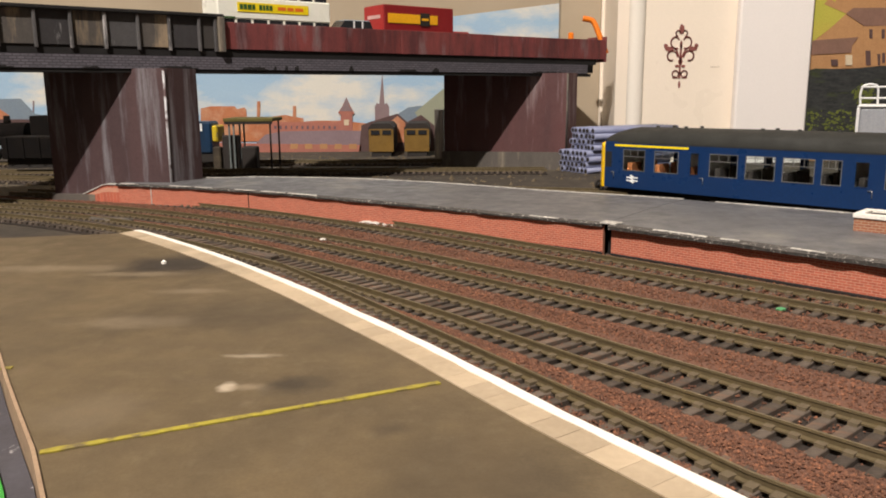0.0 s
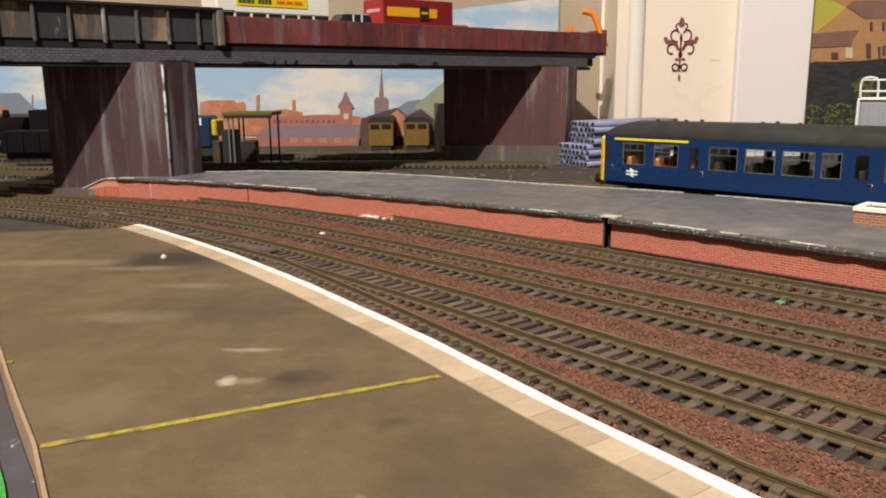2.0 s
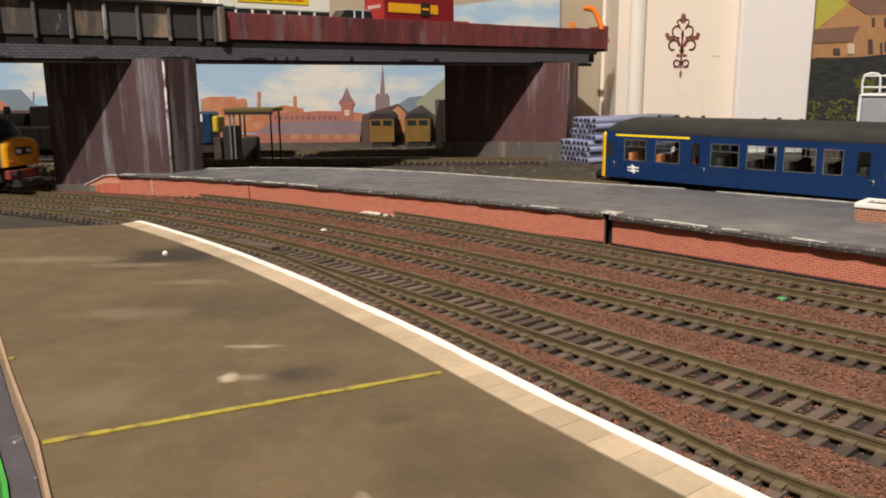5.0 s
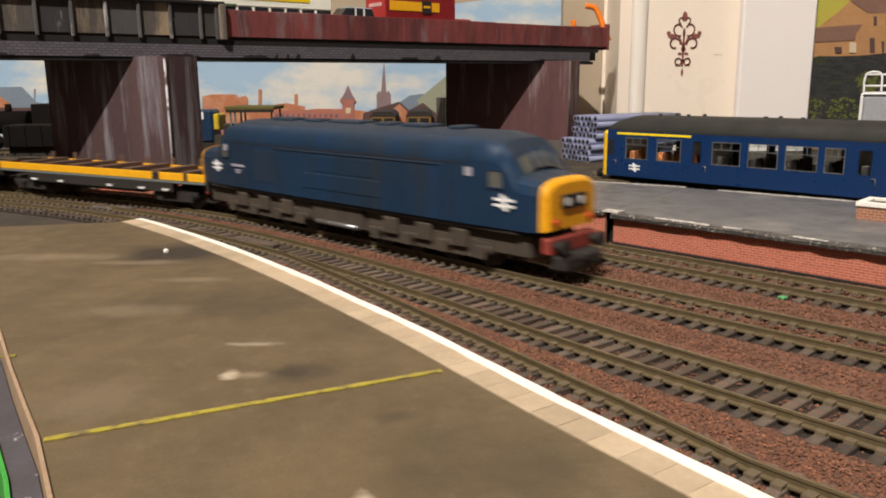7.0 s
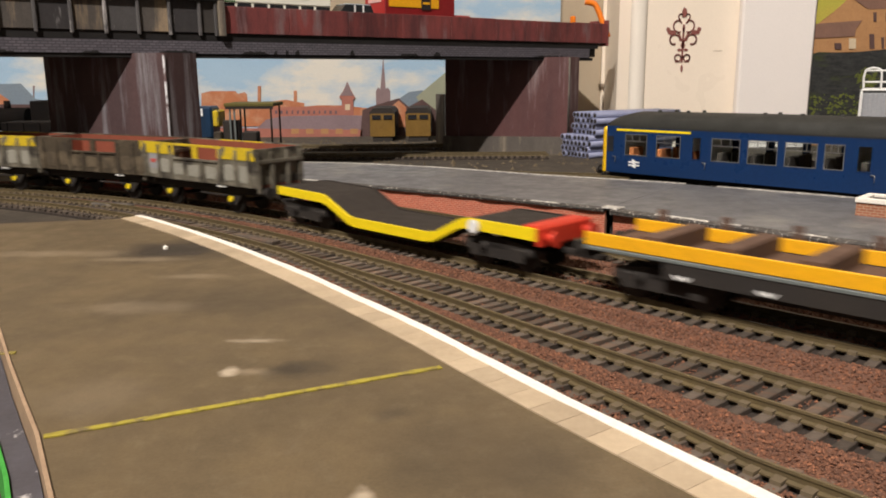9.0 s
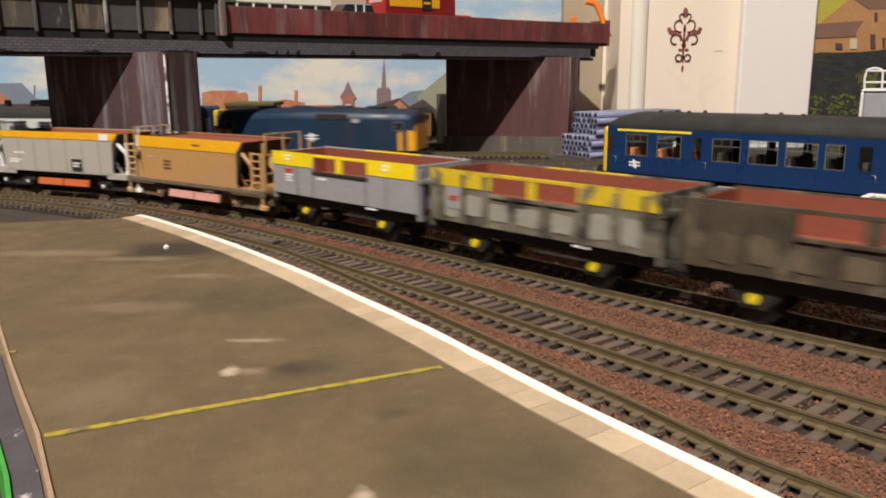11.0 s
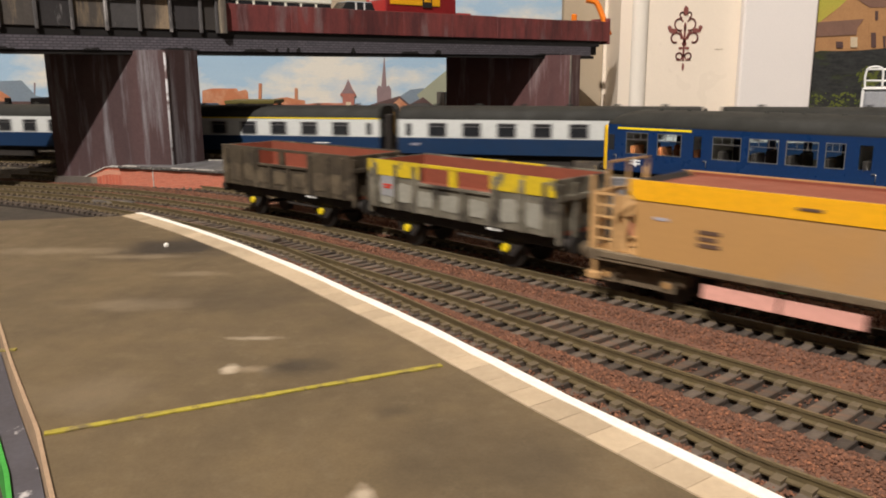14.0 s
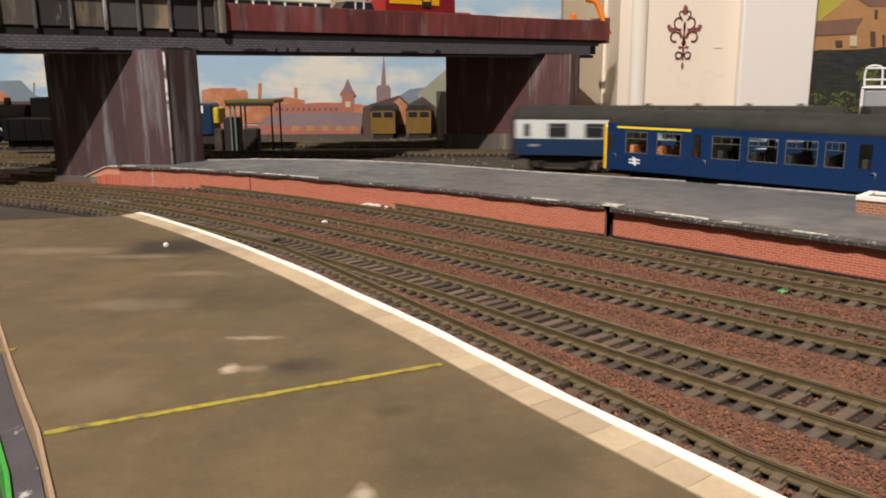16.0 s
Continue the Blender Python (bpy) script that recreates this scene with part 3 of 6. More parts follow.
while x < END - .001:
    w = min(.0525, END - x)
    part("fascia_plate", box(bmesh.new(), x + .0002, x + w - .0002, -.0045, .0015, .1042, .1238 + rng.uniform(-.0003, .0003), .0003, m=MB), M["rust_plate"], bridge, "rust-red streaked fascia plate")
    x += w
edges = [-.0003, -.0055 - .012]
while edges[-1] > -.5:
    edges.append(edges[-1] - .0215)
for k, (b, a) in enumerate(zip(edges, edges[1:])):
    part("parapet_panel", box(bmesh.new(), a + .0001, b - .0001, -.0040, .0015, .1042, .1275, .0003, m=MB), M["parapet_" + "abac"[k % 4]], bridge, "grey weathered parapet panel")
part("parapet_rail", box(bmesh.new(), -.52, -.0003, -.0075, .0015, .1264, .1288, .0004, m=MB), M["black"], bridge)
x = -.0055
while x > -.5:
    part("parapet_rib", box(bmesh.new(), x - .0022, x, -.0062, -.0038, .1020, .1262, .0004, m=MB), M["parapet_c"], bridge)
    x -= .0215 if x < -.01 else .0120
part("parapet_end", box(bmesh.new(), -.0052, -.0004, -.0088, -.0038, .1020, .1268, .0004, m=MB), M["parapet"], bridge)
part("end_bracket", box(bmesh.new(), END - .003, END, -.0050, .02, .1015, .1275, .0004, m=MB), M["rust_plate"], bridge)
# weather marks along the girder
for a, w, hgt in ((.012, .022, .004), (.038, .003, .006), (.048, .0025, .006), (.056, .004, .006), (.105, .005, .006), (.155, .02, .004), (.19, .008, .005), (.31, .05, .003), (-.05, .03, .004), (-.10, .012, .003), (-.16, .02, .003), (-.2, .03, .0035)):
    k = max(4, int(w / .0015))
    bm = prism(bmesh.new(), [(a, .0894), (a + w, .0894)] + [(a + w * (1 - (i + .5) / k), .0894 + hgt * .75 * math.sin(math.pi * (i + .5) / k) ** .4 * rng.uniform(.35, 1)) for i in range(k)], "y", -.0044, -.0041)
    bm.transform(MB)
    part("grime_patch", bm, M["black"], bridge)


M["bead"] = mat("chipped_white_bead", (.50, .50, .52), .6, c2=(.62, .61, .60), scale=70, c3=(.10, .06, .06), scale3=70, cut=(.50, .58), bump=.2)


def pier(name, pts, z0, m, parent):
    return part(name, prism(bmesh.new(), pts, "z", z0, .0896), m, parent)


p1 = pier("pier", [(-.2800, .5660), (-.1910, .5530), (-.1765, .5790), (-.2050, .6230), (-.2760, .6230)], -.0054, M["pier"], bridge)
bm = bmesh.new()
cyl(bm, (-.1910, .5530, -.005), (-.1910, .5530, .0885), .0009, 8)
part("pier_corner_bead", bm, M["bead"], p1, "white worn corner bead")
prism(bm := bmesh.new(), [(-.2815, .5635), (-.1950, .5505), (-.1950, .560), (-.2815, .572)], "z", -.0054, .0020)
part("pier_plinth", bm, M["parapet"], p1)
p2 = pier("pier", [(.0030, .815), (.1245, .788), (.1370, .806), (.1280, .860), (.010, .880)], -.0054, M["pier_dark"], bridge)
bm = prism(bmesh.new(), [(.0002, .8120), (.1255, .7845), (.1395, .806), (.1290, .864), (.008, .885)], "z", -.0054, .012)
part("pier_plinth", bm, M["parapet"], p2)
bm = bmesh.new()
cyl(bm, (.1245, .7877, .012), (.1245, .7877, .089), .0010, 8)
part("pier_corner_bead", bm, M["parapet"], p2)
# narrow wing wall beside the far pier
tagged(part("wing_wall", prism(bmesh.new(), [(-.008, .925), (.002, .90), (.004, .93), (-.004, .95)], "z", -.0054, .052), M["parapet"]), "narrow grey wing wall beside the pier", "wall", kind="structure")

# whiter than the cream wall: the rounded corner's highlight put into its colour
M["gloss"] = mat("gloss_highlight_moulding", (.86, .80, .70), .22, c2=(.82, .76, .66), scale=5, bump=0, gr=.02, spec=.7)
# ---- the wall of the room behind, painted cream, with a stencilled motif ----
tagged(part("wall_behind", box(bmesh.new(), -2.0, 2.2, 1.16, 1.20, -.9, 2.5), M["beige"]), "beige painted wall behind the layout", "wall", kind="structure")
bm = bmesh.new()
prism(bm, [(.1905, .875), (.2040, .862), (.335, .862), (.350, .868), (.350, .944), (.1905, .944)], "z", -.4, 1.2)
post = tagged(part("chimney_breast", bm, M["cream"]), "cream gloss painted chimney breast with motif", "wall", kind="structure")
bm = bmesh.new()
prism(bm, [(.2085 + .0085 * math.cos(a), .8618 + .0065 * math.sin(a)) for a in (math.pi + math.pi * i / 20 for i in range(21))], "z", -.4, 1.2)
tagged(part("corner_moulding", bm, M["gloss"], None), "rounded gloss corner moulding, coloured whiter for its highlight", "moulding", kind="structure")
tagged(part("side_panel", box(bmesh.new(), .3120, .3890, .846, .858, -.4, 1.2, .002), M["cream_w"]), "white painted panel beside the cream wall", "panel", kind="structure")
tagged(part("cream_side_strip", box(bmesh.new(), .1870, .60, .9445, .960, -.4, 1.2, .001), M["cream"]), "cream painted wall strip behind chimney breast", "wall", kind="structure")


tagged(part("beige_return", box(bmesh.new(), .1395, .1868, .9450, .960, -.4, 1.2, .001), M["beige"]), "beige painted return wall beside backscene", "wall", kind="structure")


def stencil():
    """A scrolled maroon motif: a stem with leaves and curls, as one thin coat of paint."""
    bm = bmesh.new()
    y0, y1 = .8612, .8621

    def stroke(pts, w):
        w *= 1.12
        for (a, b), (c, d) in zip(pts, pts[1:]):
            dx, dz = c - a, d - b
            k = math.hypot(dx, dz) or 1
            ox, oz = -dz / k * w / 2, dx / k * w / 2
            ex, ez = dx / k * w * .3, dz / k * w * .3
            prism(bm, [(a - ex + ox, b - ez + oz), (c + ex + ox, d + ez + oz), (c + ex - ox, d + ez - oz), (a - ex - ox, b - ez - oz)], "y", y0, y1)

    def curl(cx, cz, r, a0, a1, w, shrink=.55):
        n = 14
        stroke([(cx + r * (1 - (1 - shrink) * i / n) * math.cos(radians(a0 + (a1 - a0) * i / n)), cz + r * (1 - (1 - shrink) * i / n) * math.sin(radians(a0 + (a1 - a0) * i / n))) for i in range(n + 1)], w)

    def leaf(cx, cz, rx, rz):
        prism(bm, [(cx + rx * math.cos(a), cz + rz * math.sin(a) * (1.0 if i % 2 else .8)) for i, a in enumerate(2 * math.pi * j / 10 for j in range(10))], "y", y0, y1)

    cx, cz = 0.0, 0.0
    stroke([(cx - .0003, cz - .028), (cx, cz + .012)], .0022)
    leaf(cx, cz + .031, .0035, .0065)
    leaf(cx, cz + .012, .0018, .006)
    leaf(cx, cz - .036, .0016, .005)
    leaf(cx, cz - .008, .0032, .004)
    for sg in (-1, 1):
        curl(cx + sg * .0075, cz + .016, .0085, 90 - sg * 200, 90 + sg * 60, .0016)
        curl(cx + sg * .0125, cz - .002, .0082, 90 - sg * -90 + (0 if sg > 0 else 0), 90 - sg * 200, .0018)
        leaf(cx + sg * .0165, cz + .0075, .0062, .0030)
        leaf(cx + sg * .0215, cz + .0110, .0028, .0030)
        curl(cx + sg * .0068, cz - .0235, .0052, 90 + sg * 100, 90 - sg * 190, .0015)
        stroke([(cx, cz - .006), (cx + sg * .006, cz + .006), (cx + sg * .0095, cz + .0085)], .0015)
        stroke([(cx, cz - .021), (cx + sg * .004, cz - .0275), (cx + sg * .0095, cz - .0275)], .0014)
        curl(cx + sg * .0045, cz + .0265, .0040, 90 - sg * 170, 90 + sg * 100, .0013)
        leaf(cx + sg * .0045, cz - .0135, .0030, .0018)
    bm.transform(Matrix.Translation((.2562, 0, .1090)) @ Matrix.Diagonal((.76, 1, .86, 1)))
    return bm


tagged(part("stencil_motif", stencil(), M["stencil"]), "maroon scrolled stencil motif on cream wall", "decoration")
tagged(part("scratch", box(bmesh.new(), .289, .298, .8614, .8619, .096, .0964), M["beige"]), "faint scratch in the cream paint", "scratch", kind="structure")

# orange hook standing before the beige wall
hk = thing("orange_hook", "bright orange plastic hook standing on bridge end", "hook")
orange = mat("orange_plastic", (.85, .22, .015), .35, c2=(.75, .18, .01), scale=60, bump=.03)
def tube(bm, pts, r, n=10, bend=5):
    """One smooth tube through the points, its corners rounded."""
    q = [Vector(a).lerp(Vector(b), f / 8) for a, b in zip(pts, pts[1:]) for f in range(8)] + [Vector(pts[-1])]
    for _ in range(bend):
        q = [q[0]] + [(a + 2 * b + c) / 4 for a, b, c in zip(q, q[1:], q[2:])] + [q[-1]]
    rings = []
    for k, c in enumerate(q):
        d = (q[min(k + 1, len(q) - 1)] - q[max(k - 1, 0)]).normalized()
        u = d.cross(Vector((.3, 1, .2))).normalized()
        w = d.cross(u)
        rings.append([bm.verts.new(c + (u * math.cos(2 * math.pi * m / n) + w * math.sin(2 * math.pi * m / n)) * r) for m in range(n)])
    for a, b in zip(rings, rings[1:]):
        for m in range(n):
            bm.faces.new((a[m], a[(m + 1) % n], b[(m + 1) % n], b[m])).smooth = True
    bm.faces.new(rings[0])
    bm.faces.new(rings[-1])
    bmesh.ops.recalc_face_normals(bm, faces=bm.faces[:])
    return bm


bm = tube(bmesh.new(), [(.1740, .850, .1106), (.1615, .857, .1448), (.1500, .858, .1470)], .0030, 12, 4)
part("hook_arm", bm, orange, hk)
tagged(part("orange_clip", box(bmesh.new(), .1330, .1385, .843, .847, .1106, .1318, .001), orange), "small orange plastic clip standing on bridge", "clip")

# ---- painted backscene boards ----
def sky_mat():
    m = mat("painted_sky", (.31, .46, .61), .7, c2=(.38, .52, .63), scale=6, bump=.02, stretch=(1, 1, 2.6), c3=(.66, .64, .57), scale3=8, cut=(.46, .62), gr=.03)
    return m


back = thing("backscene", "painted townscape backscene with sky and brick mills", "backscene", kind="structure")
SK = sky_mat()
YB = 1.055
part("sky_board", prism(bmesh.new(), [(-1.0, -.0054), (.160, -.0054), (.160, .184), (.016, .168), (-.140, .149), (-1.0, .128)], "y", YB, YB + .004), SK, back, "pale blue painted sky with clouds")
far = dict(
    orange=mat("painted_orange_brick", (.46, .17, .075), .8, c2=(.36, .13, .07), scale=45, bump=.02, c3=(.50, .26, .15), scale3=60),
    pink=mat("painted_pink_brick", (.40, .15, .105), .8, c2=(.30, .12, .10), scale=70, bump=.02),
    slate=mat("painted_purple_slate", (.13, .085, .095), .8, c2=(.18, .12, .12), scale=40, bump=.02),
    roof=mat("painted_dark_roof", (.10, .055, .05), .8, c2=(.07, .045, .045), scale=40, bump=.02),
    stone=mat("painted_mauve_stone", (.24, .17, .17), .8, c2=(.19, .13, .14), scale=60, bump=.02),
    hill=mat("painted_blue_hill", (.17, .22, .27), .9, c2=(.22, .26, .29), scale=20, bump=.02),
    olive=mat("painted_olive_hill", (.30, .31, .22), .9, c2=(.24, .26, .2), scale=20, bump=.02),
    mist=mat("painted_mauve_haze", (.24, .175, .19), .9, c2=(.20, .14, .15), scale=25, bump=.02),
    pale=mat("painted_pale_wall", (.62, .52, .36), .8, c2=(.5, .4, .28), scale=40, bump=.02),
    green=mat("painted_moss_green", (.055, .075, .018), .9, c2=(.03, .04, .013), scale=40, bump=.02),
    moss=mat("painted_light_moss", (.13, .15, .025), .9, c2=(.07, .085, .02), scale=60, bump=.02),
    sky2=mat("painted_pale_sky", (.50, .58, .60), .9, c2=(.56, .60, .56), scale=20, bump=.02),
    grass=mat("painted_lime_field", (.42, .40, .06), .9, c2=(.50, .36, .08), scale=25, bump=.02),
    stonewall=mat("painted_black_stone", (.014, .015, .015), .8, c2=(.042, .044, .042), scale=150, amount=.9, stretch=(.5, 1, 2.0), bump=.02, c3=(.040, .050, .014), scale3=42, cut=(.56, .68)),
    sand=mat("painted_sandstone", (.44, .235, .10), .8, c2=(.35, .18, .08), scale=50, bump=.02),
    tile=mat("painted_brown_tiles", (.22, .12, .085), .8, c2=(.17, .10, .075), scale=60, bump=.02),
)


def shape(name, pts, m, layer, label="", parent=None, y=None):
    """A painted shape on the board: outline in picture-plane metres (x, z), one coat above the last."""
    yy = (YB if y is None else y) - .0004 * (layer + 1)
    return part(name, prism(bmesh.new(), pts, "y", yy, yy + .0004 * (layer + 1) - .00005), far[m], back if parent is None else parent, label)

shape("painted_hill", [(-0.106, 0.0220), (-0.069, 0.0364), (-0.044, 0.0524), (-0.027, 0.0544), (-0.012, 0.0484), (0.014, 0.0393), (0.014, 0.0097)], "hill", 0, "painted blue hill")
shape("painted_slope", [(-0.035, 0.0457), (-0.008, 0.0674), (0.014, 0.0846), (0.036, 0.0916), (0.036, 0.0094), (-0.016, 0.0137)], "olive", 1)
shape("painted_spire", [(-0.088, 0.0292), (-0.088, 0.0535), (-0.085, 0.0586), (-0.082, 0.0564), (-0.077, 0.0985), (-0.075, 0.0563), (-0.072, 0.0585), (-0.069, 0.0534), (-0.069, 0.0291)], "stone", 1, "painted church spire")
shape("painted_town", [(-0.318, 0.0529), (-0.305, 0.0557), (-0.273, 0.0554), (-0.270, 0.0517), (-0.261, 0.0538), (-0.258, 0.0508), (-0.258, 0.0420), (-0.233, 0.0373), (-0.224, 0.0417), (-0.207, 0.0437), (-0.196, 0.0414), (-0.183, 0.0390), (-0.183, 0.0346), (-0.166, 0.0359), (-0.133, 0.0356), (-0.091, 0.0308), (-0.092, 0.0092), (-0.321, 0.0093)], "orange", 2, "painted orange brick mills")
shape("painted_chimney", [(-0.243, 0.0617), (-0.239, 0.0616), (-0.241, 0.0344), (-0.245, 0.0345)], "orange", 3)
shape("painted_chimney", [(-0.196, 0.0553), (-0.192, 0.0553), (-0.193, 0.0340), (-0.197, 0.0340)], "orange", 3)
shape("painted_block", [(-0.226, 0.0343), (-0.133, 0.0341), (-0.134, 0.0171), (-0.227, 0.0150)], "pink", 3)
shape("painted_window", [(-0.222, 0.0298), (-0.219, 0.0298), (-0.219, 0.0254), (-0.222, 0.0254)], "slate", 4)
shape("painted_window", [(-0.215, 0.0297), (-0.212, 0.0297), (-0.212, 0.0253), (-0.215, 0.0253)], "slate", 4)
shape("painted_window", [(-0.207, 0.0297), (-0.205, 0.0297), (-0.205, 0.0252), (-0.208, 0.0252)], "slate", 4)
shape("painted_window", [(-0.200, 0.0296), (-0.198, 0.0296), (-0.198, 0.0251), (-0.200, 0.0252)], "slate", 4)
shape("painted_window", [(-0.193, 0.0295), (-0.190, 0.0295), (-0.191, 0.0251), (-0.193, 0.0251)], "slate", 4)
shape("painted_window", [(-0.186, 0.0295), (-0.183, 0.0294), (-0.183, 0.0250), (-0.186, 0.0250)], "slate", 4)
shape("painted_window", [(-0.179, 0.0294), (-0.176, 0.0294), (-0.176, 0.0249), (-0.179, 0.0249)], "slate", 4)
shape("painted_window", [(-0.171, 0.0293), (-0.169, 0.0293), (-0.169, 0.0249), (-0.172, 0.0249)], "slate", 4)
shape("painted_window", [(-0.164, 0.0293), (-0.162, 0.0292), (-0.162, 0.0248), (-0.164, 0.0248)], "slate", 4)
shape("painted_window", [(-0.157, 0.0292), (-0.154, 0.0292), (-0.155, 0.0247), (-0.157, 0.0247)], "slate", 4)
shape("painted_window", [(-0.150, 0.0291), (-0.147, 0.0291), (-0.147, 0.0246), (-0.150, 0.0247)], "slate", 4)
shape("painted_window", [(-0.143, 0.0290), (-0.140, 0.0290), (-0.140, 0.0246), (-0.143, 0.0246)], "slate", 4)
shape("painted_clock_tower", [(-0.135, 0.0037), (-0.133, 0.0437), (-0.136, 0.0452), (-0.136, 0.0474), (-0.131, 0.0540), (-0.125, 0.0663), (-0.120, 0.0539), (-0.116, 0.0472), (-0.115, 0.0450), (-0.118, 0.0436), (-0.118, 0.0035)], "pink", 5, "painted clock tower")
shape("painted_clock_roof", [(-0.135, 0.0481), (-0.130, 0.0547), (-0.125, 0.0663), (-0.121, 0.0546), (-0.117, 0.0480)], "stone", 6)
shape("painted_clock_face", [(-0.129, 0.0370), (-0.122, 0.0370), (-0.123, 0.0296), (-0.129, 0.0296)], "pale", 6)
shape("painted_haze", [(-0.246, 0.0078), (-0.234, 0.0181), (-0.212, 0.0223), (-0.136, 0.0230), (-0.099, 0.0219), (-0.092, -0.0042), (-0.247, -0.0042)], "mist", 6, "painted mauve roofs")
shape("painted_gables", [(-0.110, -0.0041), (-0.106, 0.0294), (-0.095, 0.0337), (-0.058, 0.0444), (-0.045, 0.0332), (-0.027, 0.0427), (-0.009, 0.0285), (-0.005, -0.0126), (-0.111, -0.0116)], "roof", 7, "painted dark gabled roofs")
shape("painted_gable_wall", [(-0.069, 0.0068), (-0.069, 0.0327), (-0.058, 0.0415), (-0.048, 0.0325), (-0.048, 0.0065)], "orange", 8)
shape("painted_low_wall", [(-0.325, 0.0085), (-0.235, 0.0062), (-0.107, 0.0034), (-0.108, -0.0131), (-0.327, -0.0109)], "pink", 7)
shape("painted_house_front", [(-0.201, 0.0058), (-0.191, 0.0057), (-0.192, -0.0010), (-0.202, -0.0009)], "sand", 8)
shape("painted_house_front", [(-0.182, 0.0056), (-0.172, 0.0055), (-0.172, -0.0012), (-0.182, -0.0011)], "sand", 8)
shape("painted_house_front", [(-0.162, 0.0054), (-0.152, 0.0053), (-0.152, -0.0014), (-0.162, -0.0013)], "sand", 8)
shape("painted_house_front", [(-0.142, 0.0052), (-0.133, 0.0051), (-0.133, -0.0016), (-0.143, -0.0015)], "sand", 8)
shape("painted_house_front", [(-0.123, 0.0050), (-0.113, 0.0049), (-0.113, -0.0018), (-0.123, -0.0017)], "sand", 8)
shape("painted_roof", [(-0.611, 0.0653), (-0.581, 0.0672), (-0.555, 0.0676), (-0.538, 0.0477), (-0.523, 0.0446), (-0.524, 0.0372), (-0.615, 0.0381)], "hill", 2, "painted grey roof")
shape("painted_house", [(-0.597, 0.0585), (-0.583, 0.0540), (-0.571, 0.0451), (-0.572, 0.0340), (-0.601, 0.0343)], "orange", 3)
shape("painted_chimney", [(-0.539, 0.0646), (-0.537, 0.0645), (-0.540, 0.0448), (-0.541, 0.0448)], "stone", 1)
shape("painted_yard", [(-0.630, 0.0412), (-0.518, 0.0401), (-0.521, 0.0075), (-0.634, 0.0086)], "roof", 4)
hillside = thing("hillside_backscene", "painted farmhouses above a dark stone wall", "backscene", kind="structure")
part("board", box(bmesh.new(), .375, .95, 0.862, 0.866, -.0054, .30), far["sand"], hillside)
shape("painted_field", [(0.367, 0.1871), (0.426, 0.1866), (0.430, 0.1469), (0.408, 0.1310), (0.396, 0.1213), (0.372, 0.1186)], "grass", 0, "painted lime field", hillside, y=0.862)
shape("painted_sky", [(0.372, 0.30), (0.60, 0.30), (0.60, 0.176), (0.47, 0.172), (0.44, 0.1685), (0.41, 0.170), (0.372, 0.166)], "sky2", .4, "pale painted sky", hillside, y=0.862)
shape("painted_village", [(0.405, 0.1600), (0.410, 0.1660), (0.416, 0.1620), (0.422, 0.1690), (0.430, 0.1640), (0.437, 0.1700), (0.446, 0.1655), (0.453, 0.1710), (0.462, 0.1660), (0.470, 0.1700), (0.56, 0.1690), (0.56, 0.150), (0.43, 0.150)], "sand", .7, "painted village roofs", hillside, y=0.862)
shape("painted_barn", [(0.390, 0.1173), (0.408, 0.1298), (0.429, 0.1497), (0.448, 0.1375), (0.458, 0.1294), (0.462, 0.0944), (0.393, 0.0927)], "sand", 1, hillside, y=0.862)
shape("painted_roof", [(0.429, 0.1503), (0.436, 0.1559), (0.548, 0.1560), (0.550, 0.1388), (0.450, 0.1369)], "tile", 2, hillside, y=0.862)
shape("painted_house", [(0.448, 0.1375), (0.550, 0.1377), (0.556, 0.0935), (0.453, 0.0945)], "sand", 2, hillside, y=0.862)
shape("painted_roof", [(0.392, 0.1080), (0.396, 0.1230), (0.444, 0.1260), (0.438, 0.1168), (0.438, 0.1099)], "tile", 3, hillside, y=0.862)
shape("painted_opening", [(0.455, 0.1340), (0.458, 0.1340), (0.459, 0.1247), (0.456, 0.1248)], "roof", 4, hillside, y=0.862)
shape("painted_opening", [(0.468, 0.1339), (0.471, 0.1339), (0.472, 0.1246), (0.469, 0.1246)], "roof", 4, hillside, y=0.862)
shape("painted_opening", [(0.453, 0.1120), (0.458, 0.1120), (0.460, 0.0968), (0.455, 0.0968)], "roof", 4, hillside, y=0.862)
shape("painted_opening", [(0.466, 0.1084), (0.469, 0.1084), (0.470, 0.0967), (0.468, 0.0967)], "roof", 4, hillside, y=0.862)
shape("painted_opening", [(0.471, 0.1095), (0.474, 0.1095), (0.475, 0.0990), (0.472, 0.0990)], "roof", 4, hillside, y=0.862)
shape("painted_opening", [(0.417, 0.1031), (0.424, 0.1030), (0.425, 0.0965), (0.418, 0.0966)], "roof", 4, hillside, y=0.862)
shape("painted_opening", [(0.482, 0.1337), (0.486, 0.1337), (0.487, 0.1245), (0.483, 0.1245)], "roof", 4, hillside, y=0.862)
shape("painted_opening", [(0.485, 0.1094), (0.489, 0.1094), (0.490, 0.0988), (0.486, 0.0989)], "roof", 4, hillside, y=0.862)
shape("painted_pale_gable", [(0.432, 0.1076), (0.439, 0.1075), (0.440, 0.0970), (0.433, 0.0970)], "pale", 4, hillside, y=0.862)
shape("painted_stone_wall", [(0.390, 0.0904), (0.401, 0.0938), (0.435, 0.0929), (0.471, 0.0961), (0.555, 0.0982), (0.566, 0.0156), (0.396, 0.0173)], "stonewall", 5, "painted black stone wall", hillside, y=0.862)


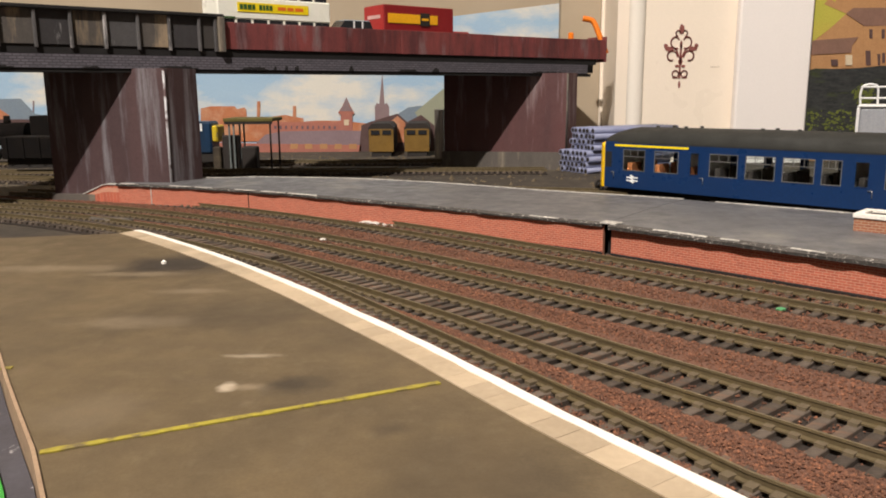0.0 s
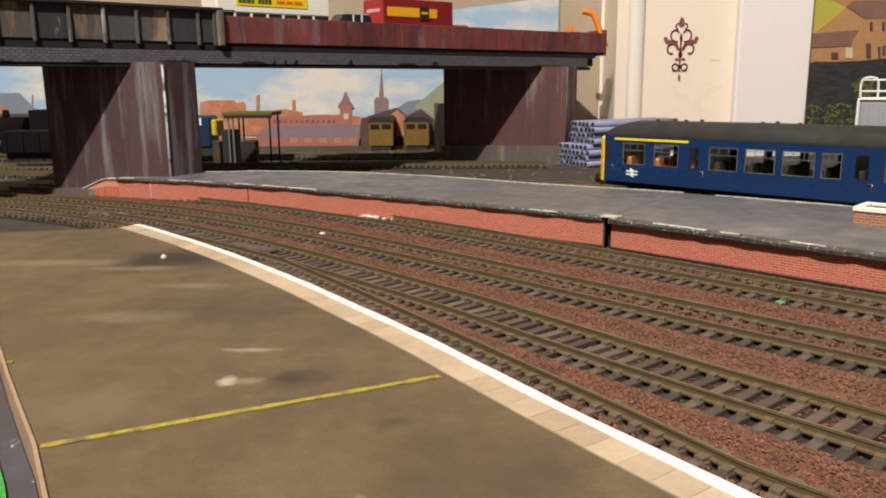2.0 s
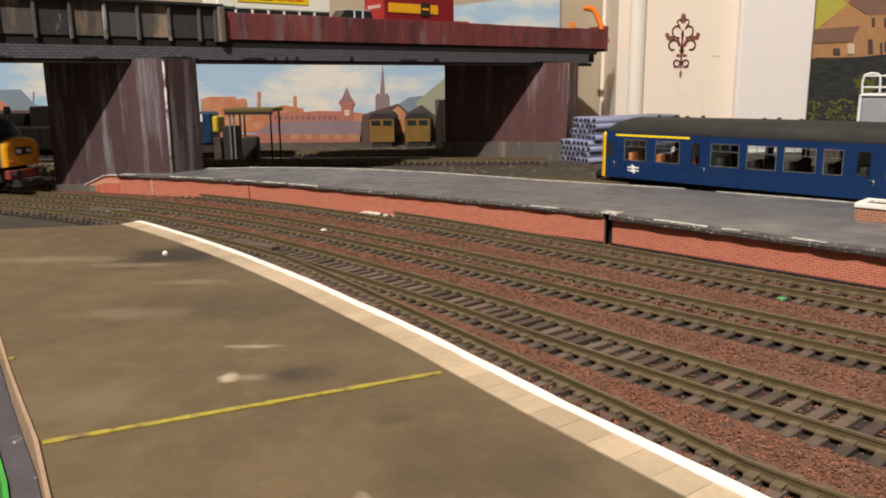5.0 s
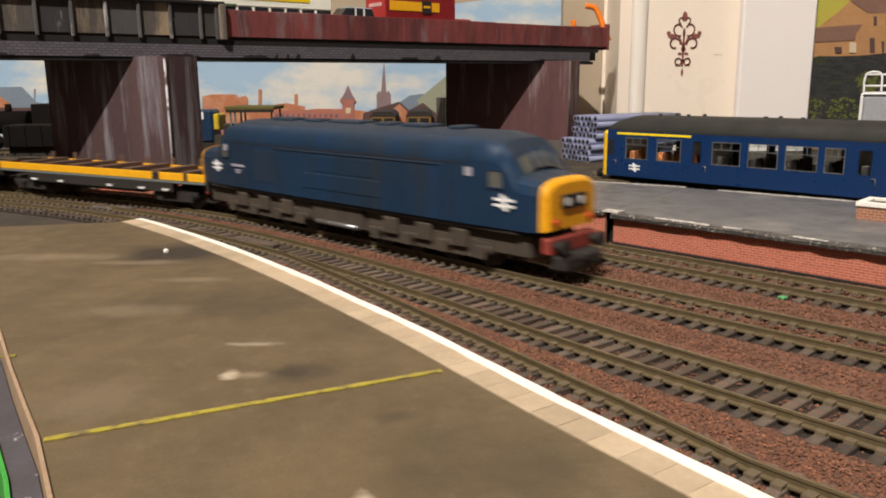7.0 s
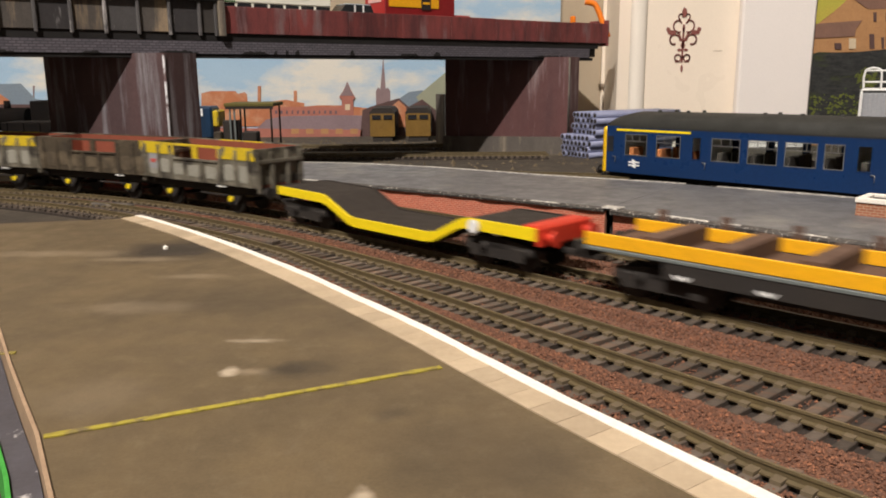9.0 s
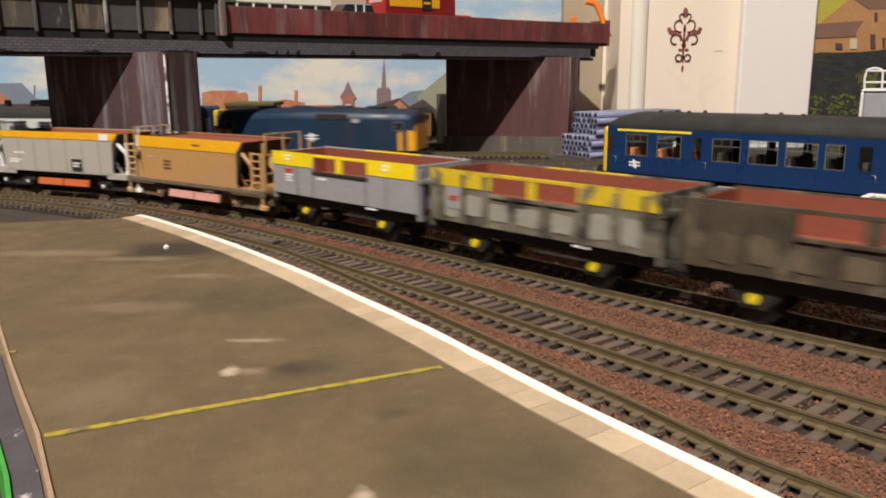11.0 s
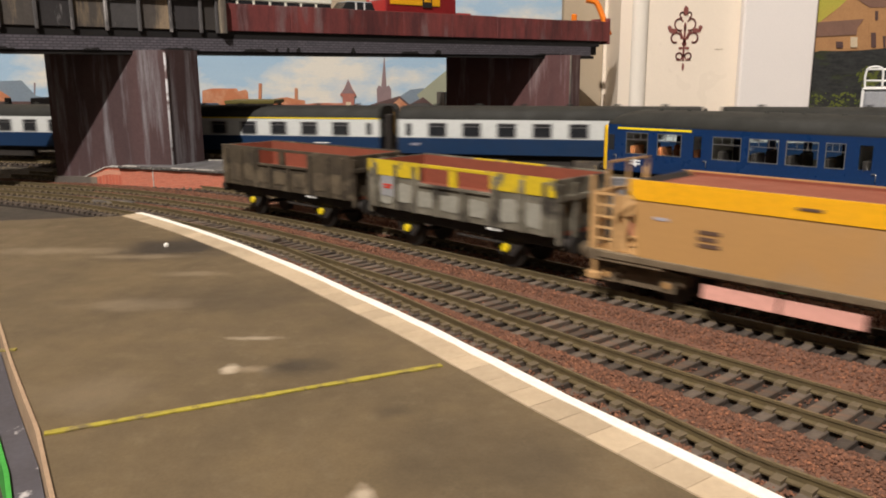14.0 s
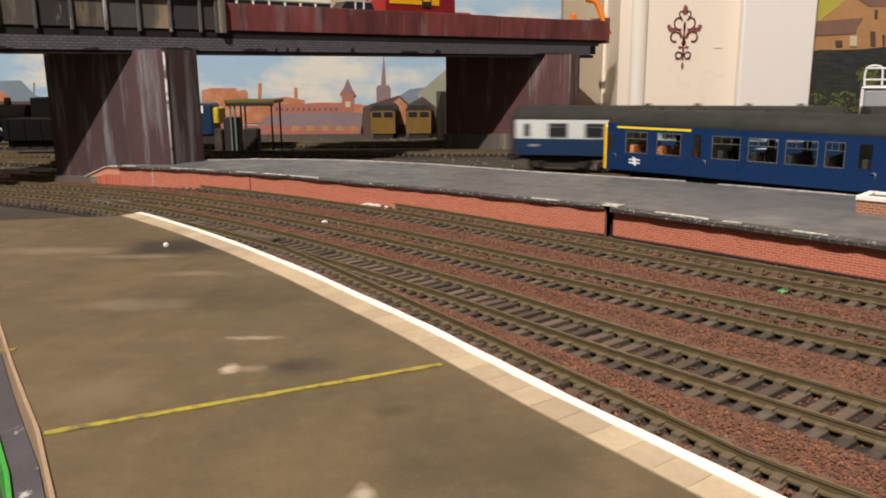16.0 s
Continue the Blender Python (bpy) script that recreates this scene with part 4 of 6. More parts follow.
def bushes(label, cx, cz, w, hgt, count, seed, m, layer):
    """Painted foliage: many small ragged dabs of one colour in one coat."""
    rng = random.Random(seed)
    bm = bmesh.new()
    for i in range(count):
        a, q = rng.uniform(0, 2 * math.pi), rng.random() ** .6
        x, z, r = cx + w * q * math.cos(a), cz + hgt * q * math.sin(a), rng.uniform(.0007, .0022)
        k = 7
        prism(bm, [(x + r * rng.uniform(.5, 1.2) * math.cos(2 * math.pi * j / k), z + r * rng.uniform(.4, .9) * math.sin(2 * math.pi * j / k)) for j in range(k)], "y", .862 - .00025 * layer - .00002 * (i % 9), .862 - .00025 * layer + .0002)
    part("painted_foliage", bm, far[m], hillside, label)


bushes("dark green painted undergrowth", .430, .036, .052, .020, 330, 1, "green", 9)
bushes("mossy painted undergrowth", .424, .036, .040, .015, 150, 2, "moss", 10)
bushes("mossy painted undergrowth", .455, .066, .013, .011, 110, 3, "moss", 10)
bushes("dark painted gaps", .432, .032, .045, .016, 90, 4, "stonewall", 11)


# ---- rolling stock: x points along the track, y to the left, rail top at z = 0 ----
V = dict(
    blue=mat("weathered_rail_blue", (.008, .032, .078), .45, c2=(.009, .024, .046), scale=55, amount=.9, stretch=(1, 1, .25), c3=(.022, .028, .036), scale3=45, cut=(.55, .75), bump=.06),
    blue_clean=mat("rail_blue_gloss", (.005, .028, .100), .33, c2=(.005, .024, .085), scale=30, bump=.04),
    roofgrey=mat("dark_grey_roof", (.024, .024, .020), .75, c2=(.017, .017, .015), scale=40, bump=.12),
    blueroof=mat("dirty_blue_roof", (.012, .028, .052), .6, c2=(.03, .035, .045), scale=40, bump=.12),
    yellow=mat("warning_yellow", (.82, .38, .012), .42, c2=(.72, .32, .012), scale=50, bump=.05),
    bright=mat("bright_yellow", (.86, .66, .01), .45, c2=(.76, .56, .012), scale=70, bump=.06),
    chip=mat("chipped_yellow", (.62, .45, .015), .6, c2=(.45, .32, .03), scale=90, c3=(.13, .12, .09), scale3=95, cut=(.54, .60), bump=.15),
    amber=mat("amber_yellow", (.84, .42, .012), .45, c2=(.78, .38, .012), scale=60, bump=.05),
    red=mat("buffer_beam_red", (.62, .045, .02), .45, c2=(.5, .035, .018), scale=60, bump=.05),
    white=mat("white_lettering", (.82, .82, .80), .5, c2=(.74, .74, .72), scale=90, bump=.03),
    cream_band=mat("coach_pale_grey", (.62, .64, .62), .45, c2=(.56, .58, .56), scale=40, bump=.04),
    coachblue=mat("coach_blue", (.008, .030, .082), .42, c2=(.008, .026, .066), scale=40, bump=.04),
    under=mat("grimy_underframe", (.022, .019, .017), .8, c2=(.035, .028, .022), scale=90, bump=.3),
    dust=mat("dust_caked_bogie", (.175, .130, .080), .85, c2=(.075, .056, .036), scale=110, bump=.3),
    bogie=mat("dusty_bogie_brown", (.075, .058, .041), .85, c2=(.028, .022, .018), scale=80, bump=.3),
    wheel=mat("dark_steel_wheel", (.06, .055, .05), .45, .7, c2=(.04, .036, .03), scale=90),
    dirty=mat("weathered_wagon_grey", (.085, .074, .052), .8, c2=(.22, .20, .155), amount=.9, scale=85, c3=(.038, .032, .025), scale3=70, cut=(.50, .62), bump=.25),
    grime=mat("brown_grey_wagon", (.074, .056, .034), .8, c2=(.034, .026, .018), amount=.9, scale=80, c3=(.15, .12, .078), scale3=90, cut=(.55, .66), bump=.25),
    patch=mat("pale_grey_patch", (.31, .30, .25), .75, c2=(.22, .21, .17), scale=90, bump=.15),
    tanpatch=mat("dusty_tan_patch", (.13, .10, .062), .8, c2=(.06, .046, .03), scale=110, amount=.9, bump=.2),
    grey=mat("clean_wagon_grey", (.30, .30, .305), .55, c2=(.27, .27, .275), scale=50, bump=.06),
    palegrey=mat("warm_pale_grey", (.42, .395, .345), .45, c2=(.37, .35, .305), scale=20, bump=.04, gr=.03),
    sand=mat("dusty_sand", (.47, .265, .098), .5, c2=(.40, .225, .088), scale=22, c3=(.38, .265, .165), scale3=16, cut=(.5, .8), bump=.06, gr=.04),
    sandpost=mat("sand_railings", (.55, .34, .15), .6, c2=(.44, .26, .11), scale=70),
    oxide=mat("red_oxide_interior", (.235, .065, .035), .75, c2=(.18, .05, .03), scale=50, bump=.15),
    rustin=mat("orange_rust_interior", (.30, .105, .03), .75, c2=(.22, .075, .025), scale=50, bump=.15),
    pinkdoor=mat("pink_hopper_door", (.62, .32, .26), .6, c2=(.54, .27, .22), scale=60),
    orangedoor=mat("orange_hopper_door", (.55, .13, .03), .6, c2=(.47, .11, .03), scale=60),
    brown=mat("brown_wagon_floor", (.115, .066, .045), .8, c2=(.08, .045, .03), scale=60, bump=.2),
    dark=mat("near_black_brown", (.022, .017, .014), .75, c2=(.03, .024, .02), scale=60),
    sole=mat("grey_green_solebar", (.14, .16, .155), .6, c2=(.11, .125, .12), scale=60),
    pane=mat("dark_window_glass", (.02, .022, .025), .08, c2=(.03, .03, .033), scale=60, bump=0, spec=.6),
    frame=mat("window_alloy", (.30, .30, .30), .35, .7, c2=(.24, .24, .24), scale=90, bump=.02),
    seat=mat("orange_brown_seats", (.34, .115, .035), .8, c2=(.25, .085, .03), scale=60),
    paleint=mat("pale_coach_interior", (.62, .60, .54), .7, c2=(.55, .53, .48), scale=40),
)
V["oldred"] = mat("grimy_red", (.30, .05, .035), .6, c2=(.10, .03, .025), scale=120, bump=.2)
CLEAR = glass_mat("clear_window")


def sec(hw, z0, zs, zt, n=8, flat=.72):
    """Half-round topped cross-section, from the near foot over the roof to the far foot."""
    pts = [(-hw, z0), (-hw, z0 + (zs - z0) * .5), (-hw, zs)]
    for i in range(1, n):
        a = math.pi * i / n
        c, s = math.cos(a), math.sin(a)
        pts.append((-hw * math.copysign(abs(c) ** flat, c), zs + (zt - zs) * s ** flat))
    return pts + [(hw, zs), (hw, z0 + (zs - z0) * .5), (hw, z0)]


def loft(bm, rows, cap=True, roof_from=None, crisp=0):
    """Skin over sections (x, profile); faces above the roof_from fold get the second material."""
    vs = [[bm.verts.new((x, y, z)) for y, z in p] for x, p in rows]
    k, fs = len(vs[0]), []
    for i in range(len(vs) - 1):
        for j in range(k):
            f = bm.faces.new((vs[i][j], vs[i + 1][j], vs[i + 1][(j + 1) % k], vs[i][(j + 1) % k]))
            f.smooth = 2 <= j < k - 3 and not (crisp and max(abs(rows[i][0]), abs(rows[i + 1][0])) > crisp)
            if roof_from is not None and roof_from <= j < k - 1 - roof_from:
                f.material_index = 1
            fs.append(f)
    if cap:
        fs += [bm.faces.new(vs[0]), bm.faces.new(vs[-1])]
    bmesh.ops.recalc_face_normals(bm, faces=fs)
    return bm


def wheels(parent, xs, r=.0062):
    for x in xs:
        bm = bmesh.new()
        for y in (-.0082, .0082):
            cyl(bm, (x, y - .0012, r), (x, y + .0012, r), r, 16)
        cyl(bm, (x, -.0125, r), (x, .0125, r), .0011, 6)
        part("wheelset", bm, V["wheel"], parent)


def bogie(parent, x, span, m, half=.0128, axles=2, r=.0062, boxes=None):
    bm = bmesh.new()
    n = axles
    for sy in (-1, 1):
        y0, y1 = sorted((sy * half, sy * (half - .0022)))
        prism(bm, [(x - span / 2 - .006, .0105), (x - span / 2 - .006, .0070), (x - span / 2 + .003, .0042), (x + span / 2 - .003, .0042), (x + span / 2 + .006, .0070), (x + span / 2 + .006, .0105), (x, .0125)], "y", y0, y1)
        for i in range(n):
            xa = x - span / 2 + span * i / (n - 1)
            yb = sorted((sy * (half + .0012), sy * half))
            box(bm, xa - .0024, xa + .0024, yb[0], yb[1], .0040, .0094, .0004)
            cyl(bm, (xa + .0045, sy * (half + .0004), .0066), (xa + .0045, sy * (half + .0004), .0098), .0012, 6)
    box(bm, x - .004, x + .004, -half, half, .008, .012)
    b = part("bogie", bm, m, parent)
    if boxes:
        for i in range(n):
            bm = bmesh.new()
            xa = x - span / 2 + span * i / (n - 1)
            cyl(bm, (xa, -half - .0012, .0068), (xa, -half - .0018, .0068), .0011, 10)
            part("axle_box", bm, boxes, b)
    wheels(parent, [x - span / 2 + span * i / (n - 1) for i in range(n)], r)


def buffers(parent, x, sgn, m, z=.0138, y=.0115):
    for sy in (-1, 1):
        bm = bmesh.new()
        cyl(bm, (x, sy * y, z), (x + sgn * .0035, sy * y, z), .0017, 8)
        cyl(bm, (x + sgn * .0035, sy * y, z), (x + sgn * .0048, sy * y, z), .0030, 12)
        part("buffer", bm, m, parent)
    bm = bmesh.new()
    box(bm, min(x, x + sgn * .0075), max(x, x + sgn * .0075), -.0012, .0012, .0078, .0098, .0003)
    box(bm, min(x + sgn * .0060, x + sgn * .0078), max(x + sgn * .0060, x + sgn * .0078), -.0045, .0045, .0080, .0100, .0002)
    part("coupling", bm, V["under"], parent)


def arrows(x, z, w, y):
    """Plain double-arrow mark as raised shapes on the near side."""
    bm = bmesh.new()
    t = w * .11
    for dz in (-w * .12, w * .12):
        prism(bm, [(x - w / 2, z + dz - t / 2), (x + w / 2, z + dz - t / 2), (x + w / 2, z + dz + t / 2), (x - w / 2, z + dz + t / 2)], "y", y - .00025, y)
    for a, b, c, d in ((-.16, .30, .16, .12), (-.16, -.12, .16, -.30), (-.16, .12, .16, -.12)):
        p, q = Vector((x + a * w, z + b * w)), Vector((x + c * w, z + d * w))
        n = Vector((-(q - p).y, (q - p).x)).normalized() * t * .62
        prism(bm, [tuple(p + n), tuple(q + n), tuple(q - n), tuple(p - n)], "y", y - .0003, y)
    return bm


def bars(parent, x, z, w, hgt, rows, m, y, name="lettering"):
    bm = bmesh.new()
    for i in range(rows):
        zz = z + hgt * (1 - (2 * i + 1) / rows) / 2 * 1.0
        box(bm, x - w / 2, x + w / 2 - (i % 2) * w * .15, y - .0002, y, zz - hgt / rows * .3, zz + hgt / rows * .3)
    return part(name, bm, m, parent)


def side_pane(parent, x0, x1, z0, z1, y, glass, frame_m, bar=None, name="window", fw=.0006):
    """A side window: frame standing proud with a recessed pane, one level under the frame."""
    bm = bmesh.new()
    for b in ((x0, x1, z0, z0 + fw), (x0, x1, z1 - fw, z1), (x0, x0 + fw, z0 + fw, z1 - fw), (x1 - fw, x1, z0 + fw, z1 - fw)):
        box(bm, b[0], b[1], y - .00025, y + .0004, b[2], b[3])
    if bar:
        box(bm, x0 + fw, x1 - fw, y - .0002, y + .0003, bar - fw * .4, bar + fw * .4)
        for k in (1, 2):
            xx = x0 + (x1 - x0) * k / 3
            box(bm, xx - fw * .35, xx + fw * .35, y - .0002, y + .0003, bar, z1 - fw)
    w = part(name, bm, frame_m, parent)
    g = part("pane", box(bmesh.new(), x0 + fw * .5, x1 - fw * .5, y + .00005, y + .00025, z0 + fw * .5, z1 - fw * .5), glass, w)
    if glass is CLEAR:
        g.visible_shadow = False
    return w


def big_diesel():
    t = thing("diesel_locomotive", "weathered blue diesel locomotive with yellow nose", "locomotive")
    half = .119
    def end(sg):
        return [(sg * .1190, sec(.0140, .0185, .0300, .0352)), (sg * .1172, sec(.0158, .0180, .0312, .0368)), (sg * .1090, sec(.0170, .0178, .0315, .0378)),
                (sg * .0985, sec(.0174, .0178, .0320, .0388)), (sg * .0935, sec(.0174, .0178, .0400, .0468)), (sg * .0905, sec(.0175, .0178, .0418, .0505)), (sg * .080, sec(.0178, .0178, .0425, .0528))]
    rows = end(-1) + [(0, sec(.0178, .0178, .0425, .0530))] + end(1)[::-1]
    part("body", loft(bmesh.new(), rows, roof_from=4, crisp=.0915), [V["blue"], V["blueroof"]], t)
    part("cantrail_line", box(bmesh.new(), -.082, .082, -.01795, -.0172, .0408, .0412), V["dark"], t)
    part("lower_band", box(bmesh.new(), -.108, .108, -.0168, .0168, .0162, .0178), V["dark"], t)
    for sg in (1, -1):
        # yellow nose panel wraps the front
        p = loft(bmesh.new(), [(sg * .1160, [(y * 1.012, z if z > .019 else .0182) for y, z in sec(.0161, .0183, .0313, .0374)]), (sg * .1176, [(y * 1.01, z) for y, z in sec(.0157, .0183, .0312, .0370)]), (sg * .1195, sec(.0140, .0187, .0300, .0354))])
        nose = part("nose_panel", p, V["yellow"], t, "yellow warning panel")
        x = sg * .1196
        part("headcode_box", box(bmesh.new(), min(x, x + sg * .0006), max(x, x + sg * .0006), -.0078, .0078, .0258, .0312, .0003), V["dark"], nose, "black headcode panel")
        for y in (-.0042, .0042):
            bm = bmesh.new()
            cyl(bm, (x + sg * .0005, y, .0285), (x + sg * .0009, y, .0285), .0016, 12)
            part("marker_light", bm, V["white"], nose)
        for y in (-.0105, .0105):
            bm = bmesh.new()
            cyl(bm, (x - sg * .001, y, .0215), (x + sg * .0008, y, .0215), .0012, 10)
            part("tail_lamp", bm, V["red"], nose)
        # windscreens on the slope
        for y0, y1 in ((-.0150, -.0062), (-.0054, -.0004), (.0004, .0054), (.0062, .0150)):
            bm = bmesh.new()
            zc = lambda y: -.0012 * (y / .0148) ** 2 * 3
            xs = ((sg * .0979, .0402), (sg * .0944, .0460))
            pts = [(xs[0][0] + sg * .0006, y0, xs[0][1] + zc(y0)), (xs[0][0] + sg * .0006, y1, xs[0][1] + zc(y1)), (xs[1][0] + sg * .0006, y1 * .95, xs[1][1] + zc(y1)), (xs[1][0] + sg * .0006, y0 * .95, xs[1][1] + zc(y0))]
            a = [bm.verts.new(q) for q in pts]
            b = [bm.verts.new((q[0] - sg * .0025, q[1], q[2] - .0014)) for q in pts]
            for f in (a, b[::-1], *[(a[i], a[(i + 1) % 4], b[(i + 1) % 4], b[i]) for i in range(4)]):
                bm.faces.new(f)
            bmesh.ops.recalc_face_normals(bm, faces=bm.faces[:])
            part("windscreen", bm, V["glassy"], t, "pale reflecting windscreen")
        for yb in (-.0058, 0, .0058):
            part("windscreen_bar", cyl(bmesh.new(), (sg * .0990, yb, .0396), (sg * .0950, yb * .95, .0470), .0007, 8), V["blue"], t)
        for sy in (-1, 1):
            y = sy * .0178
            xa, xb = sorted((sg * .0862, sg * .0935))
            side_pane(t, xa, xb, .0325, .0398, y - (.0003 if sy > 0 else 0), V["glassy"], V["blue"], name="cab_side_window") if sy < 0 else None
        part("buffer_beam", box(bmesh.new(), min(sg * .1145, sg * .1185), max(sg * .1145, sg * .1185), -.0150, .0150, .0098, .0160, .0006), V["oldred"], t, "grimy red buffer beam")
        buffers(t, sg * .1185, sg, V["under"], .0132)
        part("pipe_tray", box(bmesh.new(), min(sg * .1150, sg * .1235), max(sg * .1150, sg * .1235), -.0120, .0120, .0035, .0098, .0012), V["under"], t, "sooty pipes under the beam")
        part("bogie_frame", box(bmesh.new(), min(sg * .020, sg * .112), max(sg * .020, sg * .112), -.0140, .0140, .0070, .0164, .0008), V["bogie"], t)
        x = sg * .058
        bogie(t, x, .062, V["bogie"], .0148, 4, .0066)
        for k in range(3):
            xx = x + (k - 1) * .020
            part("sandbox", box(bmesh.new(), xx - .0045, xx + .0045, -.0165, -.0135, .0075, .0150, .0006), V["bogie"], t)
    part("fuel_tank", box(bmesh.new(), -.019, .019, -.0150, .0150, .0055, .0162, .0012), V["bogie"], t, "dusty fuel tank")
    part("tank_pipe", cyl(bmesh.new(), (-.014, -.0158, .0072), (.016, -.0158, .0072), .0011, 8), V["frame"], t)
    part("double_arrow", arrows(.0940, .0277, .0092, -.0179), V["white"], t, "white double-arrow mark")
    part("double_arrow", arrows(-.0985, .0277, .0092, -.0175), V["white"], t, "white double-arrow mark")
    for x in (.0848, -.0885):
        part("data_panel", box(bmesh.new(), x - .0017, x + .0017, -.0181, -.0176, .0364, .0397), V["pale"], t, "pale lilac data panel")
    bars(t, -.0775, .0292, .0120, .0020, 1, V["pale"], -.0178, "number_bar")
    bars(t, -.0775, .0262, .0050, .0024, 2, V["pale"], -.0178, "works_plate")
    for xd in (.0735, -.0700):
        for d in (-.0032, .0032):
            part("door_seam", box(bmesh.new(), xd + d - .0002, xd + d + .0002, -.01795, -.0175, .0190, .0385), V["dark"], t)
    for x, w in ((-.055, .018), (-.030, .012), (-.005, .022), (.022, .010), (.042, .016), (.066, .008)):
        part("roof_vent", box(bmesh.new(), x - w / 2, x + w / 2, -.0050, .0050, .0520, .0540, .0006), V["blueroof"], t)
    for k in range(9):
        part("grille_slat", box(bmesh.new(), -.062 + k * .0022, -.0608 + k * .0022, -.0181, -.0172, .0225, .0385, .0001), V["blueroof"], t)
    part("roof_hatch", box(bmesh.new(), -.045, .070, -.0182, -.0174, .0395, .0402, .0001), V["blueroof"], t)
    part("side_hatch", box(bmesh.new(), -.020, .034, -.0181, -.0172, .0228, .0300, .0002), V["blue"], t)
    part("grille", box(bmesh.new(), .012, .030, -.0180, -.0170, .0310, .0385, .0002), V["blue"], t)
    part("grille", box(bmesh.new(), -.012, .004, -.0180, -.0170, .0310, .0385, .0002), V["blue"], t)
    # the leading cab stands close behind a short nose
    for ob in t.children_recursive:
        if ob.type == "MESH" and not ob.name.startswith(("data_panel", "lower_band", "cantrail")):
            for v in ob.data.vertices:
                if v.co.x > .0785 and v.co.z > .0172:
                    v.co.x = float(np.interp(v.co.x, (.0785, .080, .0985, .109, .1172, .125), (.0785, .0875, .1075, .1127, .1183, .1261)))
                elif v.co.x > .113:
                    v.co.x += .0030
    return t


V["glassy"] = mat("reflecting_glass", (.11, .11, .095), .12, c2=(.06, .06, .055), scale=60, bump=0, spec=.8)
V["pale"] = mat("lilac_panel", (.40, .38, .42), .5, c2=(.30, .28, .32), scale=90, bump=.02)


def flat_wagon():
    t = thing("flat_wagon", "yellow-sided flat wagon with brown cross bolsters", "flat wagon")
    L, y = .0935, .0165
    part("floor", box(bmesh.new(), -L, L, -y + .001, y - .001, .0150, .0166), V["brown"], t)
    for sy in (-1, 1):
        a, b = sorted((sy * y, sy * (y - .0011)))
        for k, (x0, x1) in enumerate([(-L, .0515), (.0575, .0770), (.0800, L)] if sy < 0 else [(-L, L)]):
            part("side_rail", box(bmesh.new(), x0, x1, a, b, .0168, .0212, .0002), V["amber"], t, "amber yellow side rail")
        part("side_core", box(bmesh.new(), -L + .0005, L - .0005, *sorted((sy * (y - .0004), sy * (y - .0010))), .0168, .0208), V["dark"], t)
        part("solebar", box(bmesh.new(), -L, L, *sorted((sy * (y + .0004), sy * (y - .0016))), .0152, .0166, .0003), V["sole"], t, "grey-green solebar")
    for k in range(7):
        x = -L + .022 + k * .0245
        part("bolster", prism(bmesh.new(), [(x - .007, .0167), (x + .006, .0167), (x + .006, .0222), (x - .001, .0222)], "y", -y + .0013, y - .0013), V["brown"], t, "brown wedge bolster")
    for k in range(8):
        x = -L + .010 + k * .0235
        part("stanchion", box(bmesh.new(), x - .0015, x + .0015, y - .0004, y + .0008, .0150, .0255, .0002), V["brown"], t)
    part("underframe", prism(bmesh.new(), [(-L + .004, .0150), (-.045, .0150), (-.040, .0080), (.040, .0080), (.045, .0150), (L - .004, .0150), (L - .004, .0160), (-L + .004, .0160)], "y", -.0135, .0135), V["under"], t)
    for x in (-.066, .066):
        bogie(t, x, .024, V["under"], .0130)
    for sg in (1, -1):
        part("headstock", box(bmesh.new(), min(sg * L, sg * (L + .0015)), max(sg * L, sg * (L + .0015)), -.0155, .0155, .0115, .0175, .0003), V["under"], t)
        buffers(t, sg * (L + .001), sg, V["under"], .0138)
    for x in (-.060, -.034, .012, .040, .060):
        bm = bmesh.new()
        for k in range(4):
            a, b = Vector((x + k * .0013, .0118 - (k % 2) * .0012)), Vector((x + (k + 1) * .0013, .0106 + (k % 2) * .0012))
            n = Vector((-(b - a).y, (b - a).x)).normalized() * .0003
            prism(bm, [tuple(a + n), tuple(b + n), tuple(b - n), tuple(a - n)], "y", -.0172, -.0166)
        part("white_mark", bm, V["white"], t)
    part("mark_board", box(bmesh.new(), -.064, .068, -.0166, -.0160, .0100, .0152), V["under"], t)
    return t


